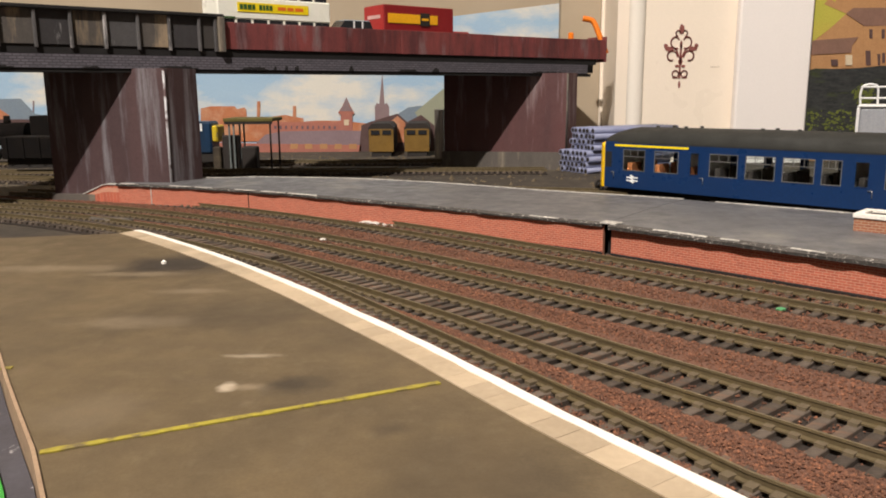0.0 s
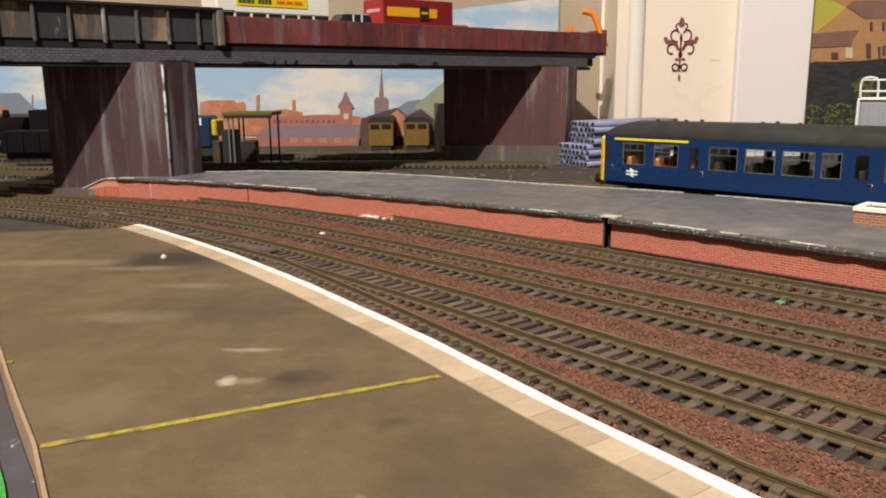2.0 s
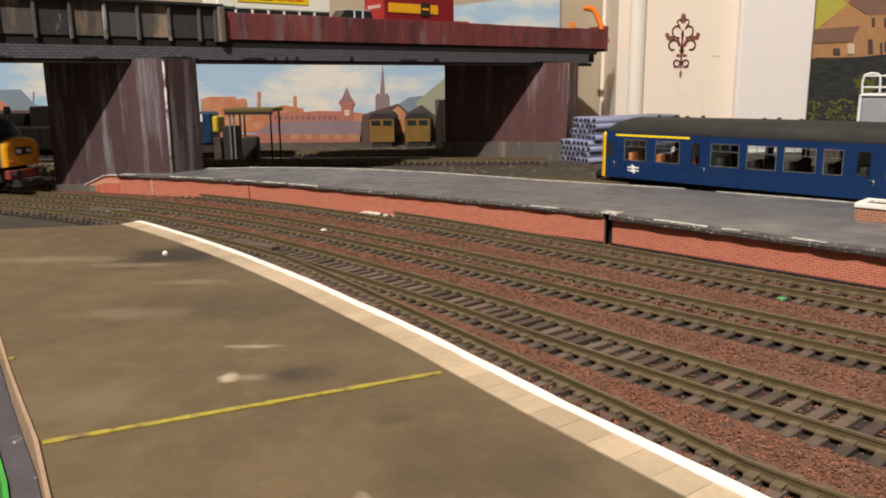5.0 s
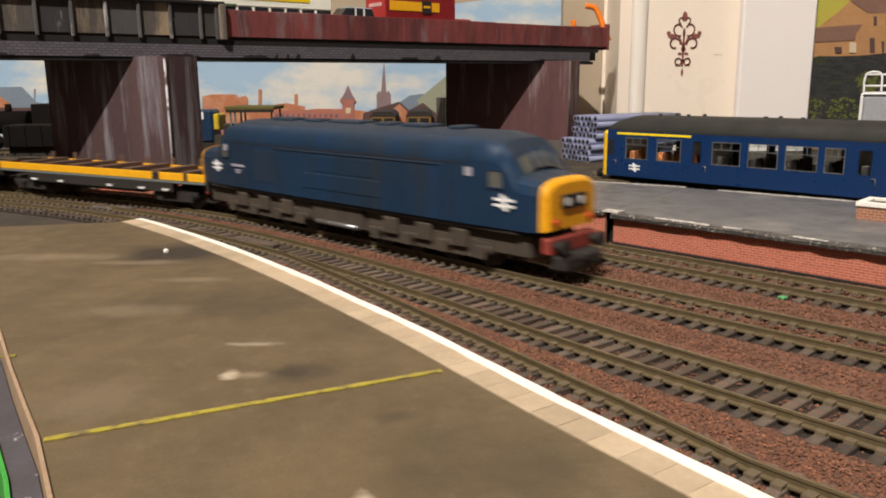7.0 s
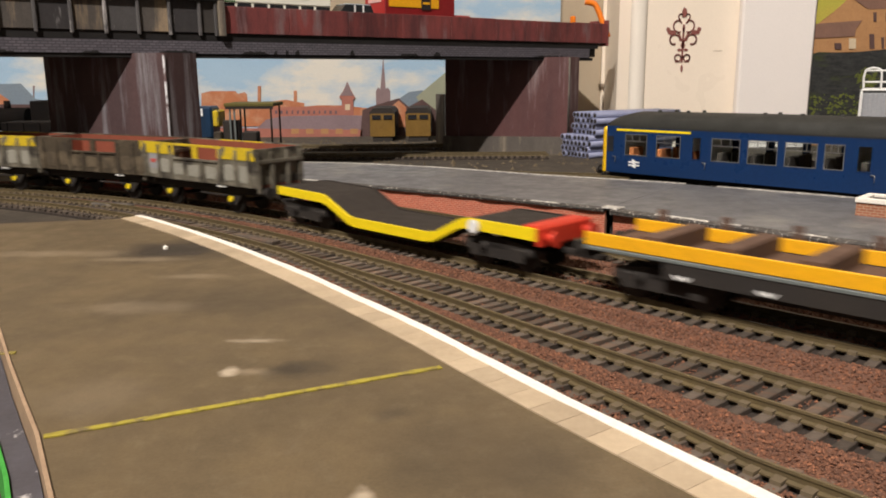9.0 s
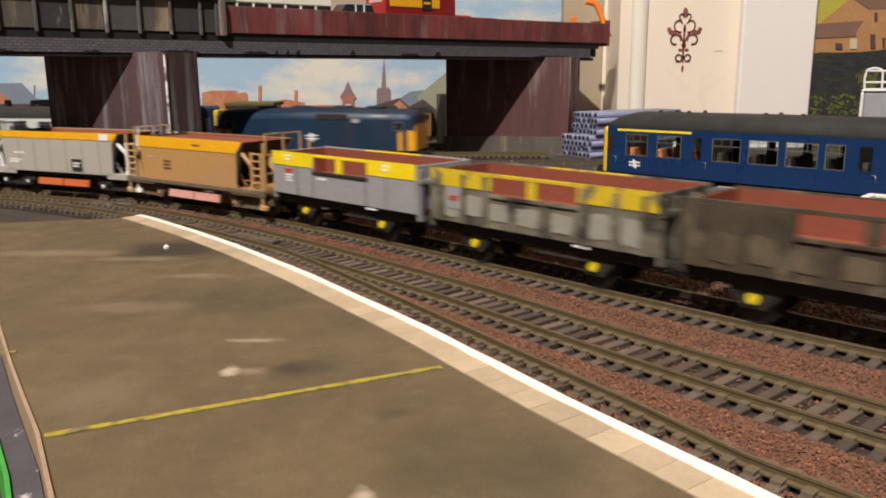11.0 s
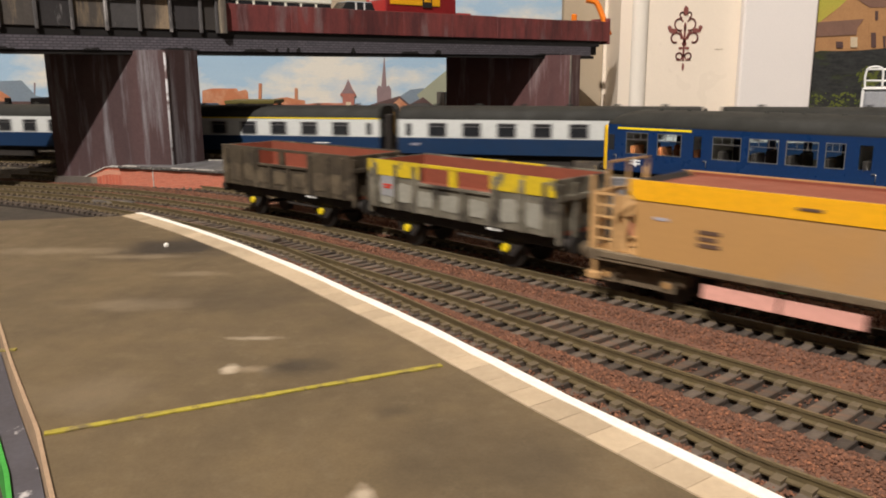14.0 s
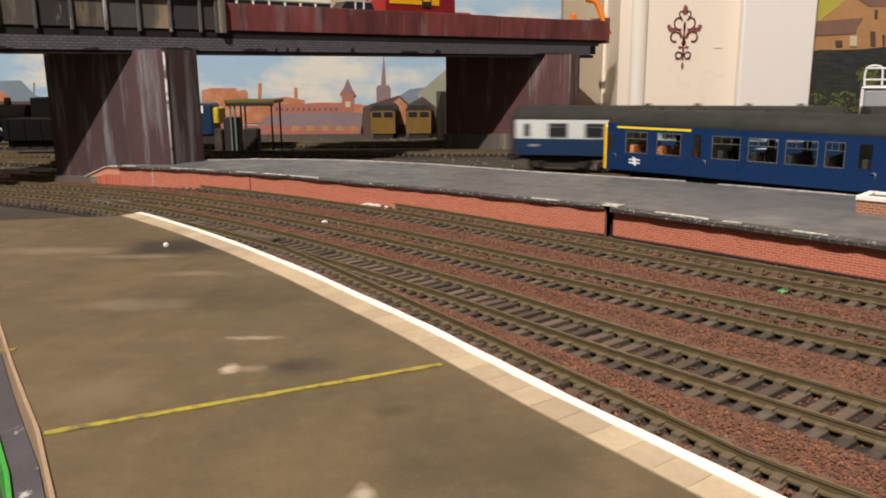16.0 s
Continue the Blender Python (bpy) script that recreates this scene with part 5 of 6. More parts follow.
def well_wagon():
    t = thing("well_wagon", "black well wagon with bright yellow dropped sides", "well wagon")
    top = [(-.0825, .0190), (-.0470, .0186), (-.0430, .0178), (-.0270, .0108), (-.0225, .0100), (.0250, .0100), (.0305, .0108), (.0445, .0178), (.0490, .0186), (.0825, .0186)]
    low = [(x + (.001 if x < 0 else -.001), z - .0042) for x, z in top]
    low[0], low[-1] = (-.0825, .0150), (.0825, .0140)
    for sy in (-1, 1):
        a, b = sorted((sy * .0158, sy * .0146))
        part("side_girder", prism(bmesh.new(), top + low[::-1], "y", a, b), V["bright"] if sy < 0 else V["dark"], t, "bright yellow side girder")
    inner = [(x, z - .0004) for x, z in top]
    part("well_deck", prism(bmesh.new(), inner + [(x, z - .003) for x, z in inner[::-1]], "y", -.0145, .0145), V["dark"], t, "black well deck")
    for x in (-.064, .062):
        bogie(t, x, .022, V["under"], .0130)
    part("underframe", box(bmesh.new(), -.030, .020, -.012, .012, .0032, .0068, .0006), V["under"], t)
    for sg in (1, -1):
        part("headstock", box(bmesh.new(), min(sg * .0825, sg * .0845), max(sg * .0825, sg * .0845), -.0160, .0160, .0120, .0190, .0004), V["red"] if sg > 0 else V["dark"], t, "red headstock" if sg > 0 else "")
        buffers(t, sg * .0840, sg, V["red"] if sg > 0 else V["under"], .0150)
    part("red_deck_end", box(bmesh.new(), .0760, .0826, -.0146, .0146, .0186, .0192), V["red"], t, "red painted deck end")
    bm = bmesh.new()
    cyl(bm, (.0530, -.0163, .0160), (.0530, -.0175, .0160), .0026, 14)
    part("brake_wheel", bm, V["white"], t, "white round brake wheel")
    return t


def open_wagon(style):
    look_ = {"clean": ("clean grey open wagon with bright yellow top band", "grey", "bright"),
             "yellow": ("grimy grey open wagon with chipped yellow top", "dirty", "chip"),
             "plain": ("grimy brown-grey open wagon with rusty interior", "grime", "grime")}[style]
    t = thing("open_wagon", look_[0], "open wagon", "open wagons of the freight train")
    L, y, z0, z1 = .0512, .0165, .0160, .0366
    body, band = V[look_[1]], V[look_[2]]
    part("floor", box(bmesh.new(), -L, L, -y + .001, y - .001, z0, z0 + .0015), V["oxide"], t)
    part("lining", box(bmesh.new(), -L + .0011, L - .0011, y - .0016, y - .0011, z0 + .0015, z1 - .0006), V["oxide"], t, "red oxide interior")
    part("lining", box(bmesh.new(), -L + .0011, -L + .0016, -y + .0016, y - .0016, z0 + .0015, z1 - .0006), V["oxide"], t)
    part("load_floor", box(bmesh.new(), -L + .0016, L - .0016, -y + .0013, y - .0016, z0 + .0015, z0 + .0075), V["oxide"], t, "rusty red load floor")
    for sy in (-1, 1):
        a, b = sorted((sy * y, sy * (y - .0010)))
        for x0, x1 in ((-L, -.0185), (.0205, L)):
            part("side_panel", box(bmesh.new(), x0, x1, a, b, z0, z1, .0002), body, t)
        part("side_panel", box(bmesh.new(), -.0184, .0204, a, b, z0, .0285, .0002), body, t)
        part("top_rail", box(bmesh.new(), -.0184, .0204, a, b, .0353, z1, .0001), band, t)
        part("centre_post", box(bmesh.new(), -.0015, .0028, a, b, .0286, .0352), band, t)
        part("ledge", box(bmesh.new(), -.0190, .0210, *sorted((sy * (y + .0008), sy * (y - .0004))), .0276, .0289, .0002), body if style != "clean" else V["dark"], t)
    if style != "plain":
        for x0, x1 in ((-L - .0002, -.0187), (.0207, L + .0002)):
            part("yellow_band", box(bmesh.new(), x0, x1, -y - .0003, -y, .0302, z1 + .0002), band, t, "yellow painted top band")
    rng = random.Random(style)
    if style != "clean":
        for x in (-.046, -.033, -.0215, -.0085, .0065, .0235, .0365, .0470):
            part("side_rib", box(bmesh.new(), x - .0010, x + .0010, -y - .0009, -y, z0, (.0352 if abs(x) > .02 else .0283), .0002), body, t)
        for x, z, w, hg in ((-.0395, .0228, .0085, .0095), (-.0275, .0235, .0085, .0085), (-.0150, .0222, .0090, .0070), (.0145, .0222, .0100, .0070), (.0300, .0230, .0090, .0090), (.0420, .0228, .0070, .0095), (-.0010, .0222, .0105, .0070)):
            n = 16
            pts = [(x + w / 2 * math.copysign(abs(math.cos(q)) ** .3, math.cos(q)) * rng.uniform(.82, 1.05), z + hg / 2 * math.copysign(abs(math.sin(q)) ** .3, math.sin(q)) * rng.uniform(.82, 1.05)) for q in (2 * math.pi * i / n for i in range(n))]
            part("repaint_patch", prism(bmesh.new(), pts, "y", -y - .0003, -y), V["patch"] if style == "yellow" else V["tanpatch"], t)
        if style == "yellow":
            part("data_panel", box(bmesh.new(), -.0425, -.0335, -y - .0005, -y, .0215, .0300), V["grey"], t)
            bars(t, -.038, .0258, .0055, .0022, 2, V["red"], -y - .0005)
    else:
        for x in (-.0315, -.0190, .0195, .0330):
            part("side_seam", box(bmesh.new(), x - .0002, x + .0002, -y - .0003, -y, z0, .0300), V["dirty"], t)
        bars(t, -.0380, .0278, .0062, .0022, 2, V["red"], -y - .0001)
        bars(t, -.0380, .0243, .0055, .0040, 3, V["white"], -y - .0001)
        bars(t, -.0120, .0255, .0070, .0016, 1, V["white"], -y - .0001)
        for x in (-.0380, .0330):
            bars(t, x, .0340, .0045, .0036, 2, V["white"], -y - .0003)
    for sg in (1, -1):
        part("end_panel", box(bmesh.new(), min(sg * L, sg * (L - .001)), max(sg * L, sg * (L - .001)), -y + .001, y - .001, z0, z1 - .0004, .0002), body, t)
        for yy in (-.0145, -.0055, .0055, .0145):
            part("end_rib", box(bmesh.new(), min(sg * L, sg * (L + .0014)), max(sg * L, sg * (L + .0014)), yy - .0012, yy + .0012, z0 - .003, z1 - .002, .0002), body, t)
        part("end_rail", box(bmesh.new(), min(sg * L, sg * (L + .0016)), max(sg * L, sg * (L + .0016)), -y + .0005, y - .0005, .0285, .0305, .0002), body, t)
        buffers(t, sg * (L + .0005), sg, V["under"], .0135)
    part("underframe", box(bmesh.new(), -L, L, -.0125, .0125, .0112, .0160, .0005), V["under"], t)
    for x in (-.0305, .0255):
        bm = bmesh.new()
        for sy in (-1, 1):
            prism(bm, [(x - .0085, .0112), (x - .0030, .0050), (x + .0030, .0050), (x + .0085, .0112)], "y", *sorted((sy * .0122, sy * .0108)))
        g = part("axle_guard", bm, V["under"], t)
        bm = bmesh.new()
        cyl(bm, (x, -.0122, .0082), (x, -.0136, .0082), .0016, 10)
        part("axle_box", bm, V["bright"] if style != "none" else V["under"], g, "yellow axle box")
    wheels(t, (-.0305, .0255))
    part("brake_lever", box(bmesh.new(), .0010, .0250, -.0142, -.0135, .0098, .0106), V["under"], t)
    part("lever_tip", box(bmesh.new(), .0195, .0255, -.0165, -.0155, .0148, .0156), V["white"], t)
    return t


def hopper_wagon(style):
    sand = style == "sand"
    t = thing("hopper_wagon", "dusty sand and yellow ballast hopper wagon" if sand else "pale grey and yellow ballast hopper wagon", "hopper wagon", "hopper wagons of the freight train")
    L, y, z0, z1 = .0535 if not sand else .0470, .0172, .0132, .0396
    E = L + .0155
    body, post = (V["sand"], V["sandpost"]) if sand else (V["palegrey"], V["white"])
    inn = V["oxide"] if sand else V["rustin"]
    side = [(-L + .003, z0 + .001), (-L + .0015, .0334), (-L, .0350), (-L, z1), (L, z1), (L - .0055, .0334), (L - .0065, z0 + .001)]
    for sy in (-1, 1):
        part("side_sheet", prism(bmesh.new(), side, "y", *sorted((sy * y, sy * (y - .0009)))), body, t)
    part("yellow_band", prism(bmesh.new(), [(-L + .0013, .0334), (-L - .0001, .0350), (-L - .0001, z1 + .0001), (L + .0001, z1 + .0001), (L - .0054, .0334)] if sand else [(-L - .0001, .0354), (-L - .0001, z1 + .0001), (L + .0001, z1 + .0001), (L - .0036, .0354)], "y", -y - .0003, -y), V["amber"], t, "amber yellow top band")
    if not sand:
        part("white_square", box(bmesh.new(), .0380, .0455, -y - .0005, -y - .0003, .0354, .0392), V["white"], t)
        for k in range(6):
            x = -.036 + k * .0145
            part("side_rib", box(bmesh.new(), x - .0003, x + .0003, -y - .0005, -y, z0 + .002, .0350), body, t)
        part("black_panel", box(bmesh.new(), .0125, .0208, -y - .0006, -y, .0158, .0232), V["dark"], t)
        bars(t, .0168, .0198, .0058, .0034, 2, V["white"], -y - .0006)
        bars(t, -.036, .0258, .0100, .0018, 1, V["white"], -y)
        bars(t, -.040, .0205, .0120, .0030, 2, V["white"], -y)
    else:
        bars(t, -.0200, .0240, .0070, .0060, 3, V["brown"], -y, "faded_panel")
        bars(t, .008, .0362, .0065, .0014, 1, V["brown"], -y - .0003)
        bars(t, -.036, .0282, .0050, .0016, 1, V["pale"], -y)
        part("lower_rail", box(bmesh.new(), -E + .004, E - .004, -y - .0004, -y + .002, .0128, .0152, .0003), V["dust"], t)
    # sloping ends and the dark load space
    for sg in (1, -1):
        bm = bmesh.new()
        prism(bm, [(sg * L, z1 - .0003), (sg * (L - .001), z1 - .0003), (sg * (L - .026), z0 + .003), (sg * (L - .024), z0 + .003)], "y", -y + .0009, y - .0009)
        part("slope_sheet", bm, V["dark"], t, "dark sloping end sheet")
        prism(bm := bmesh.new(), [(sg * L, z1 - .001), (sg * (L - .007), z0 + .002), (sg * (L - .018), z0 + .002), (sg * (L - .010), .030)], "y", -y + .0002, -y + .0016)
        part("end_gusset", bm, V["dark"], t)
    part("load_lining", prism(bmesh.new(), [(-L + .022, .018), (-L + .0025, z1 - .0004), (L - .0025, z1 - .0004), (L - .022, .018)], "y", y - .0016, y - .0009), inn, t, "rusty load lining")
    top = .0384 if sand else .0368
    part("load_floor", prism(bmesh.new(), [(-L + .0115, .030), (-L + .0052, top), (L - .0052, top), (L - .0115, .030)], "y", -y + .0010, y - .0016), inn, t, "rust-brown inside of the hopper")
    part("underframe", box(bmesh.new(), -E, E, -.0120, .0120, .0108, .0140, .0005), V["dust"] if sand else V["under"], t)
    for x0, x1 in ((-.0215, .0010), (.0020, .0240)):
        bm = bmesh.new()
        prism(bm, [(-.0160, .0100), (-.0168, .0060), (-.0158, .0056), (-.0150, .0100)], "x", x0, x1)
        part("hopper_door", bm, V["pinkdoor"] if sand else V["orangedoor"], t, "pink hopper door" if sand else "orange hopper door")
    for x in (-.0455, .0455):
        bogie(t, x, .022, V["dust"] if sand else V["under"], .0130, boxes=V["sand"] if sand else V["white"])
    for sg in (1, -1):
        part("end_deck", box(bmesh.new(), min(sg * (L - .012), sg * E), max(sg * (L - .012), sg * E), -.0162, .0162, .0140, .0152), body, t)
        rl = part("end_railing", box(bmesh.new(), min(sg * E, sg * (E - .0010)), max(sg * E, sg * (E - .0010)), -.0162, .0162, .0330, .0341), post, t, "tubular end railing")
        for yy in (-.0160, -.0095, -.0030, .0045, .0110, .0158):
            part("railing_post", box(bmesh.new(), min(sg * E, sg * (E - .0011)), max(sg * E, sg * (E - .0011)), yy - .0006, yy + .0006, .0145, .0345 if abs(yy) < .014 else .0395), post, rl)
        part("mid_rail", box(bmesh.new(), min(sg * E, sg * (E - .0010)), max(sg * E, sg * (E - .0010)), -.0160, .0160, .0235, .0243), post, rl)
        ld = part("ladder", box(bmesh.new(), min(sg * (E - .003), sg * (E - .0018)), max(sg * (E - .003), sg * (E - .0018)), -.0170, -.0160, .0060, .0345), post, t, "side ladder")
        part("stile", box(bmesh.new(), min(sg * (E - .0105), sg * (E - .0092)), max(sg * (E - .0105), sg * (E - .0092)), -.0170, -.0160, .0120, .0345), post, ld)
        for k in range(6):
            z = .0150 + k * .0037
            part("rung", box(bmesh.new(), min(sg * (E - .0095), sg * (E - .0028)), max(sg * (E - .0095), sg * (E - .0028)), -.0168, -.0161, z, z + .0007), post, ld)
        part("step", box(bmesh.new(), min(sg * (E - .0045), sg * (E + .0005)), max(sg * (E - .0045), sg * (E + .0005)), -.0174, -.0150, .0050, .0075, .0003), post, ld)
        for yy in (-.0120, .0000, .0120):
            part("top_rail_post", box(bmesh.new(), min(sg * (E - .004), sg * (E - .0032)), max(sg * (E - .004), sg * (E - .0032)), yy - .0004, yy + .0004, .0330, .0440), post, rl)
        part("platform_rail", box(bmesh.new(), min(sg * (E - .004), sg * (E - .0034)), max(sg * (E - .004), sg * (E - .0034)), -.0124, .0124, .0433, .0441), post, rl)
        part("deck_skirt", box(bmesh.new(), min(sg * (L - .012), sg * E), max(sg * (L - .012), sg * E), -.0172, -.0164, .0116, .0154, .0003), V["dust"] if sand else body, t)
        part("corner_stay", cyl(bmesh.new(), (sg * (L - .003), -.0160, .0345), (sg * (L + .0060), -.0160, .0262), .0010, 8), post, t)
        part("bracket_plate", prism(bmesh.new(), [(sg * (L + .0020), .0154), (sg * (L + .0060), .0154), (sg * (L + .0060), .0270), (sg * (L + .0045), .0285)], "y", -.0150, -.0142), post, t)
        part("brake_column", cyl(bmesh.new(), (sg * (E - .0060), -.0040, .0150), (sg * (E - .0060), -.0040, .0300), .0012, 8), post, t)
        bm = bmesh.new()
        cyl(bm, (sg * (E - .0060), -.0054, .0285), (sg * (E - .0060), -.0046, .0285), .0038, 14)
        part("brake_wheel", bm, post, t)
        part("brake_pipe", cyl(bmesh.new(), (sg * (L - .004), -.0120, .0150), (sg * (L - .013), -.0155, .0335), .0007, 6), post, t)
        buffers(t, sg * E, sg, V["dust"] if sand else V["white"], .0130)
    return t


def coach(first, van=False):
    t = thing("passenger_coach", "blue and pale grey passenger coach" + (" with yellow roof line" if first else " with narrow luggage van windows" if van else " with dark grey roof"), "coach", "coaches of the passenger train")
    L, y = .110, .0180
    part("lower_body", box(bmesh.new(), -L, L, -y, y, .0132, .0252, .0004), V["coachblue"], t, "dark blue lower body")
    part("window_band", box(bmesh.new(), -L, L, -y + .0002, y - .0002, .0252, .0392, .0003), V["cream_band"], t, "pale grey window band")
    part("roof", loft(bmesh.new(), [(x, sec(.0178, .0390, .0396, .0486)) for x in (-L - .0006, -L + .004, 0, L - .004, L + .0006)]), V["roofgrey"], t)
    if first:
        part("yellow_line", box(bmesh.new(), -L + .001, L - .001, -y - .0001, -y + .001, .0388, .0397), V["bright"], t, "yellow line under the roof")
    xs = [-.079 + k * .0262 for k in range(7)]
    if van:
        xs = [-.0890, -.0702, -.0573, -.0205, -.0090, .0095, .0330, .0560, .0800]
    for k, x in enumerate(xs):
        w = .0028 if van and k < 5 else .0070
        side_pane(t, x - w, x + w, .0264, .0366, -y + .0001, V["pane"], V["frame"], bar=.0338)
    for x in (-.1015, .1015):
        side_pane(t, x - .0022, x + .0022, .0270, .0362, -y + .0001, V["pane"], V["frame"], name="door_window")
    bars(t, .062, .0205, .0120, .0012, 1, V["white"], -y)
    bars(t, -.096, .0205, .0080, .0020, 2, V["pale"], -y)
    for k in range(6):
        x = -.085 + k * .034
        bm = bmesh.new()
        cyl(bm, (x, .003, .0478), (x, .003, .0500), .0020, 8)
        part("roof_ventilator", bm, V["roofgrey"], t)
    part("underframe", box(bmesh.new(), -L + .002, L - .002, -.0125, .0125, .0100, .0133), V["under"], t)
    part("battery_box", box(bmesh.new(), -.028, .022, -.0140, -.0060, .0040, .0105, .0006), V["under"], t)
    for x in (-.078, .078):
        bogie(t, x, .034, V["under"], .0130)
    for sg in (1, -1):
        part("gangway", box(bmesh.new(), min(sg * L, sg * (L + .0050)), max(sg * L, sg * (L + .0050)), -.0062, .0062, .0140, .0420, .0008), V["dark"], t, "black corridor connection")
        buffers(t, sg * L, sg, V["under"], .0138)
    return t


def small_diesel():
    t = thing("diesel_locomotive", "smaller blue diesel locomotive with yellow ends", "locomotive")
    L = .0835
    rows = [(-L, sec(.0160, .0165, .0385, .0445)), (-L + .006, sec(.0175, .0165, .0395, .0475)), (0, sec(.0176, .0165, .0400, .0490)), (L - .006, sec(.0175, .0165, .0395, .0475)), (L, sec(.0160, .0165, .0385, .0445))]
    part("body", loft(bmesh.new(), rows, roof_from=4), [V["blue"], V["blueroof"]], t)
    for sg in (1, -1):
        e = part("cab_front", loft(bmesh.new(), [(sg * (L - .0125), [(q[0] * 1.012, q[1]) for q in sec(.0174, .0166, .0320, .0375)]), (sg * (L - .004), [(q[0] * 1.012, q[1]) for q in sec(.0171, .0166, .0315, .0372)]), (sg * (L + .0008), sec(.0158, .0168, .0310, .0365))]), V["yellow"], t, "yellow cab front")
        for y0 in (-.0145, -.0045, .0055):
            part("cab_window", box(bmesh.new(), min(sg * (L - .003), sg * (L + .0004)), max(sg * (L - .003), sg * (L + .0004)), y0, y0 + .0088, .0378, .0420), V["pane"], e)
        side_pane(t, min(sg * (L - .016), sg * (L - .008)), max(sg * (L - .016), sg * (L - .008)), .0315, .0385, -.0178, V["pane"], V["frame"], name="cab_side_window")
        bogie(t, sg * .050, .030, V["bogie"], .0140)
        buffers(t, sg * (L + .001), sg, V["under"], .0130)
    part("fuel_tank", box(bmesh.new(), -.020, .020, -.0145, .0145, .0050, .0166, .001), V["under"], t)
    part("double_arrow", arrows(.0, .0262, .0100, -.0178), V["white"], t)
    part("data_panel", box(bmesh.new(), .034, .0395, -.0180, -.0175, .0375, .0405), V["pale"], t)
    bars(t, -.030, .0290, .0080, .0018, 1, V["pale"], -.0178)
    for x in (-.045, -.015, .02, .048):
        part("roof_vent", box(bmesh.new(), x - .007, x + .007, -.005, .005, .0478, .0498, .0005), V["blueroof"], t)
    part("grille", box(bmesh.new(), .004, .030, -.01815, -.0170, .0400, .0440), V["dark"], t)
    return t


# ---- the standing railcar at the far platform ----
MD = Matrix(((.7036, .7106, 0, .1126), (-.7106, .7036, 0, .5088), (0, 0, 1, 0), (0, 0, 0, 1)))


def railcar():
    t = thing("diesel_railcar", "blue diesel railcar with yellow front at platform", "railcar")
    t.matrix_basis = MD
    L, y = .235, .0175
    wins = [(.0168, .0320), (.0382, .0540), (.0611, .0668), (.0731, .0898), (.0940, .1104), (.1142, .1308), (.1342, .1440), (.1500, .1569), (.1640, .1800), (.1840, .2000), (.2060, .2200)]
    lo, hi = .0238, .0368
    for sy in (-1, 1):
        a, b = sorted((sy * y, sy * (y - .0008)))
        part("lower_side", box(bmesh.new(), .0035, L, a, b, .0128, lo), V["blue_clean"], t)
        part("upper_side", box(bmesh.new(), .0035, L, a, b, hi, .0412), V["blue_clean"], t)
        x = .0035
        for x0, x1 in wins + [(L, L)]:
            if x0 > x:
                part("side_pillar", box(bmesh.new(), x, x0, a, b, lo, hi), V["blue_clean"], t)
            x = x1
        for k, (x0, x1) in enumerate(wins):
            door = x1 - x0 < .008
            side_pane(t, x0, x1, lo, hi, -y if sy < 0 else y - .0002, CLEAR, V["frame"] if not door else V["blue_clean"], bar=None if door else .0325, name="door_window" if door else "window", fw=.00040)
    part("floor", box(bmesh.new(), .004, L - .001, -y + .0009, y - .0009, .0128, .0142), V["brown"], t)
    part("roof", loft(bmesh.new(), [(.0030, sec(.0165, .0405, .0412, .0440)), (.0075, sec(.0174, .0405, .0413, .0470)), (.018, sec(.0176, .0405, .0415, .0498)), (.10, sec(.0176, .0405, .0415, .0503)), (L, sec(.0176, .0405, .0415, .0503))]), V["roofgrey"], t, "dark grey roof")
    part("rear_end", box(bmesh.new(), L - .0008, L, -y + .0009, y - .0009, .0142, .0405), V["blue_clean"], t)
    f = part("cab_front", loft(bmesh.new(), [(.0035, sec(.0176, .0128, .0385, .0412, flat=.4)), (.0015, sec(.0172, .0128, .0385, .0410, flat=.4)), (-.0008, sec(.0150, .0130, .0380, .0405, flat=.4))]), V["bright_dmu"], t, "yellow front end")
    for y0 in (-.0140, -.0045, .0050):
        part("front_window", box(bmesh.new(), -.0012, .0002, y0, y0 + .0090, .0285, .0375), V["pane"], f)
    part("cab_door_window", box(bmesh.new(), .0042, .0085, -y - .0002, -y + .0002, .0255, .0350), V["pane"], t)
    for x in (.0105, .0700, .1590):
        bm = bmesh.new()
        cyl(bm, (x, -y - .0007, .0190), (x, -y - .0007, .0228), .00025, 5)
        cyl(bm, (x - .0022, -y - .0006, .0226), (x, -y - .0006, .0226), .00025, 5)
        part("grab_handle", bm, V["frame"], t)
    part("first_class_line", box(bmesh.new(), .0105, .0600, -y - .0002, -y, .0384, .0397), V["bright"], t, "yellow line over first windows")
    part("double_arrow", arrows(.0235, .0188, .0078, -y), V["white"], t)
    for k in range(11):
        x = .020 + k * .019
        col = V["seat"] if k < 3 else V["dark"]
        for yy in (-.0095, .0095):
            part("seat", box(bmesh.new(), x - .0016, x + .0016, yy - .0060, yy + .0060, .0142, .0285, .0005), col, t)
    for x in (.0125, .0590, .0690, .1475, .1590):
        part("bulkhead", box(bmesh.new(), x - .0005, x + .0005, -y + .001, y - .001, .0142, .0405), V["paleint"], t)
    # pale ceiling and lining added for bright frames and reflections behind the windows
    part("inner_ceiling", box(bmesh.new(), .006, L - .002, -y + .0012, y - .0012, .0398, .0404), V["paleint"], t)
    part("inner_lining", box(bmesh.new(), .006, L - .002, y - .0014, y - .0009, .0142, .0237), V["paleint"], t)
    part("inner_lining", box(bmesh.new(), .006, L - .002, y - .0014, y - .0009, .0369, .0398), V["paleint"], t)
    part("cab_desk", box(bmesh.new(), .0035, .0080, -.014, .014, .0142, .0270, .0005), V["dark"], t)
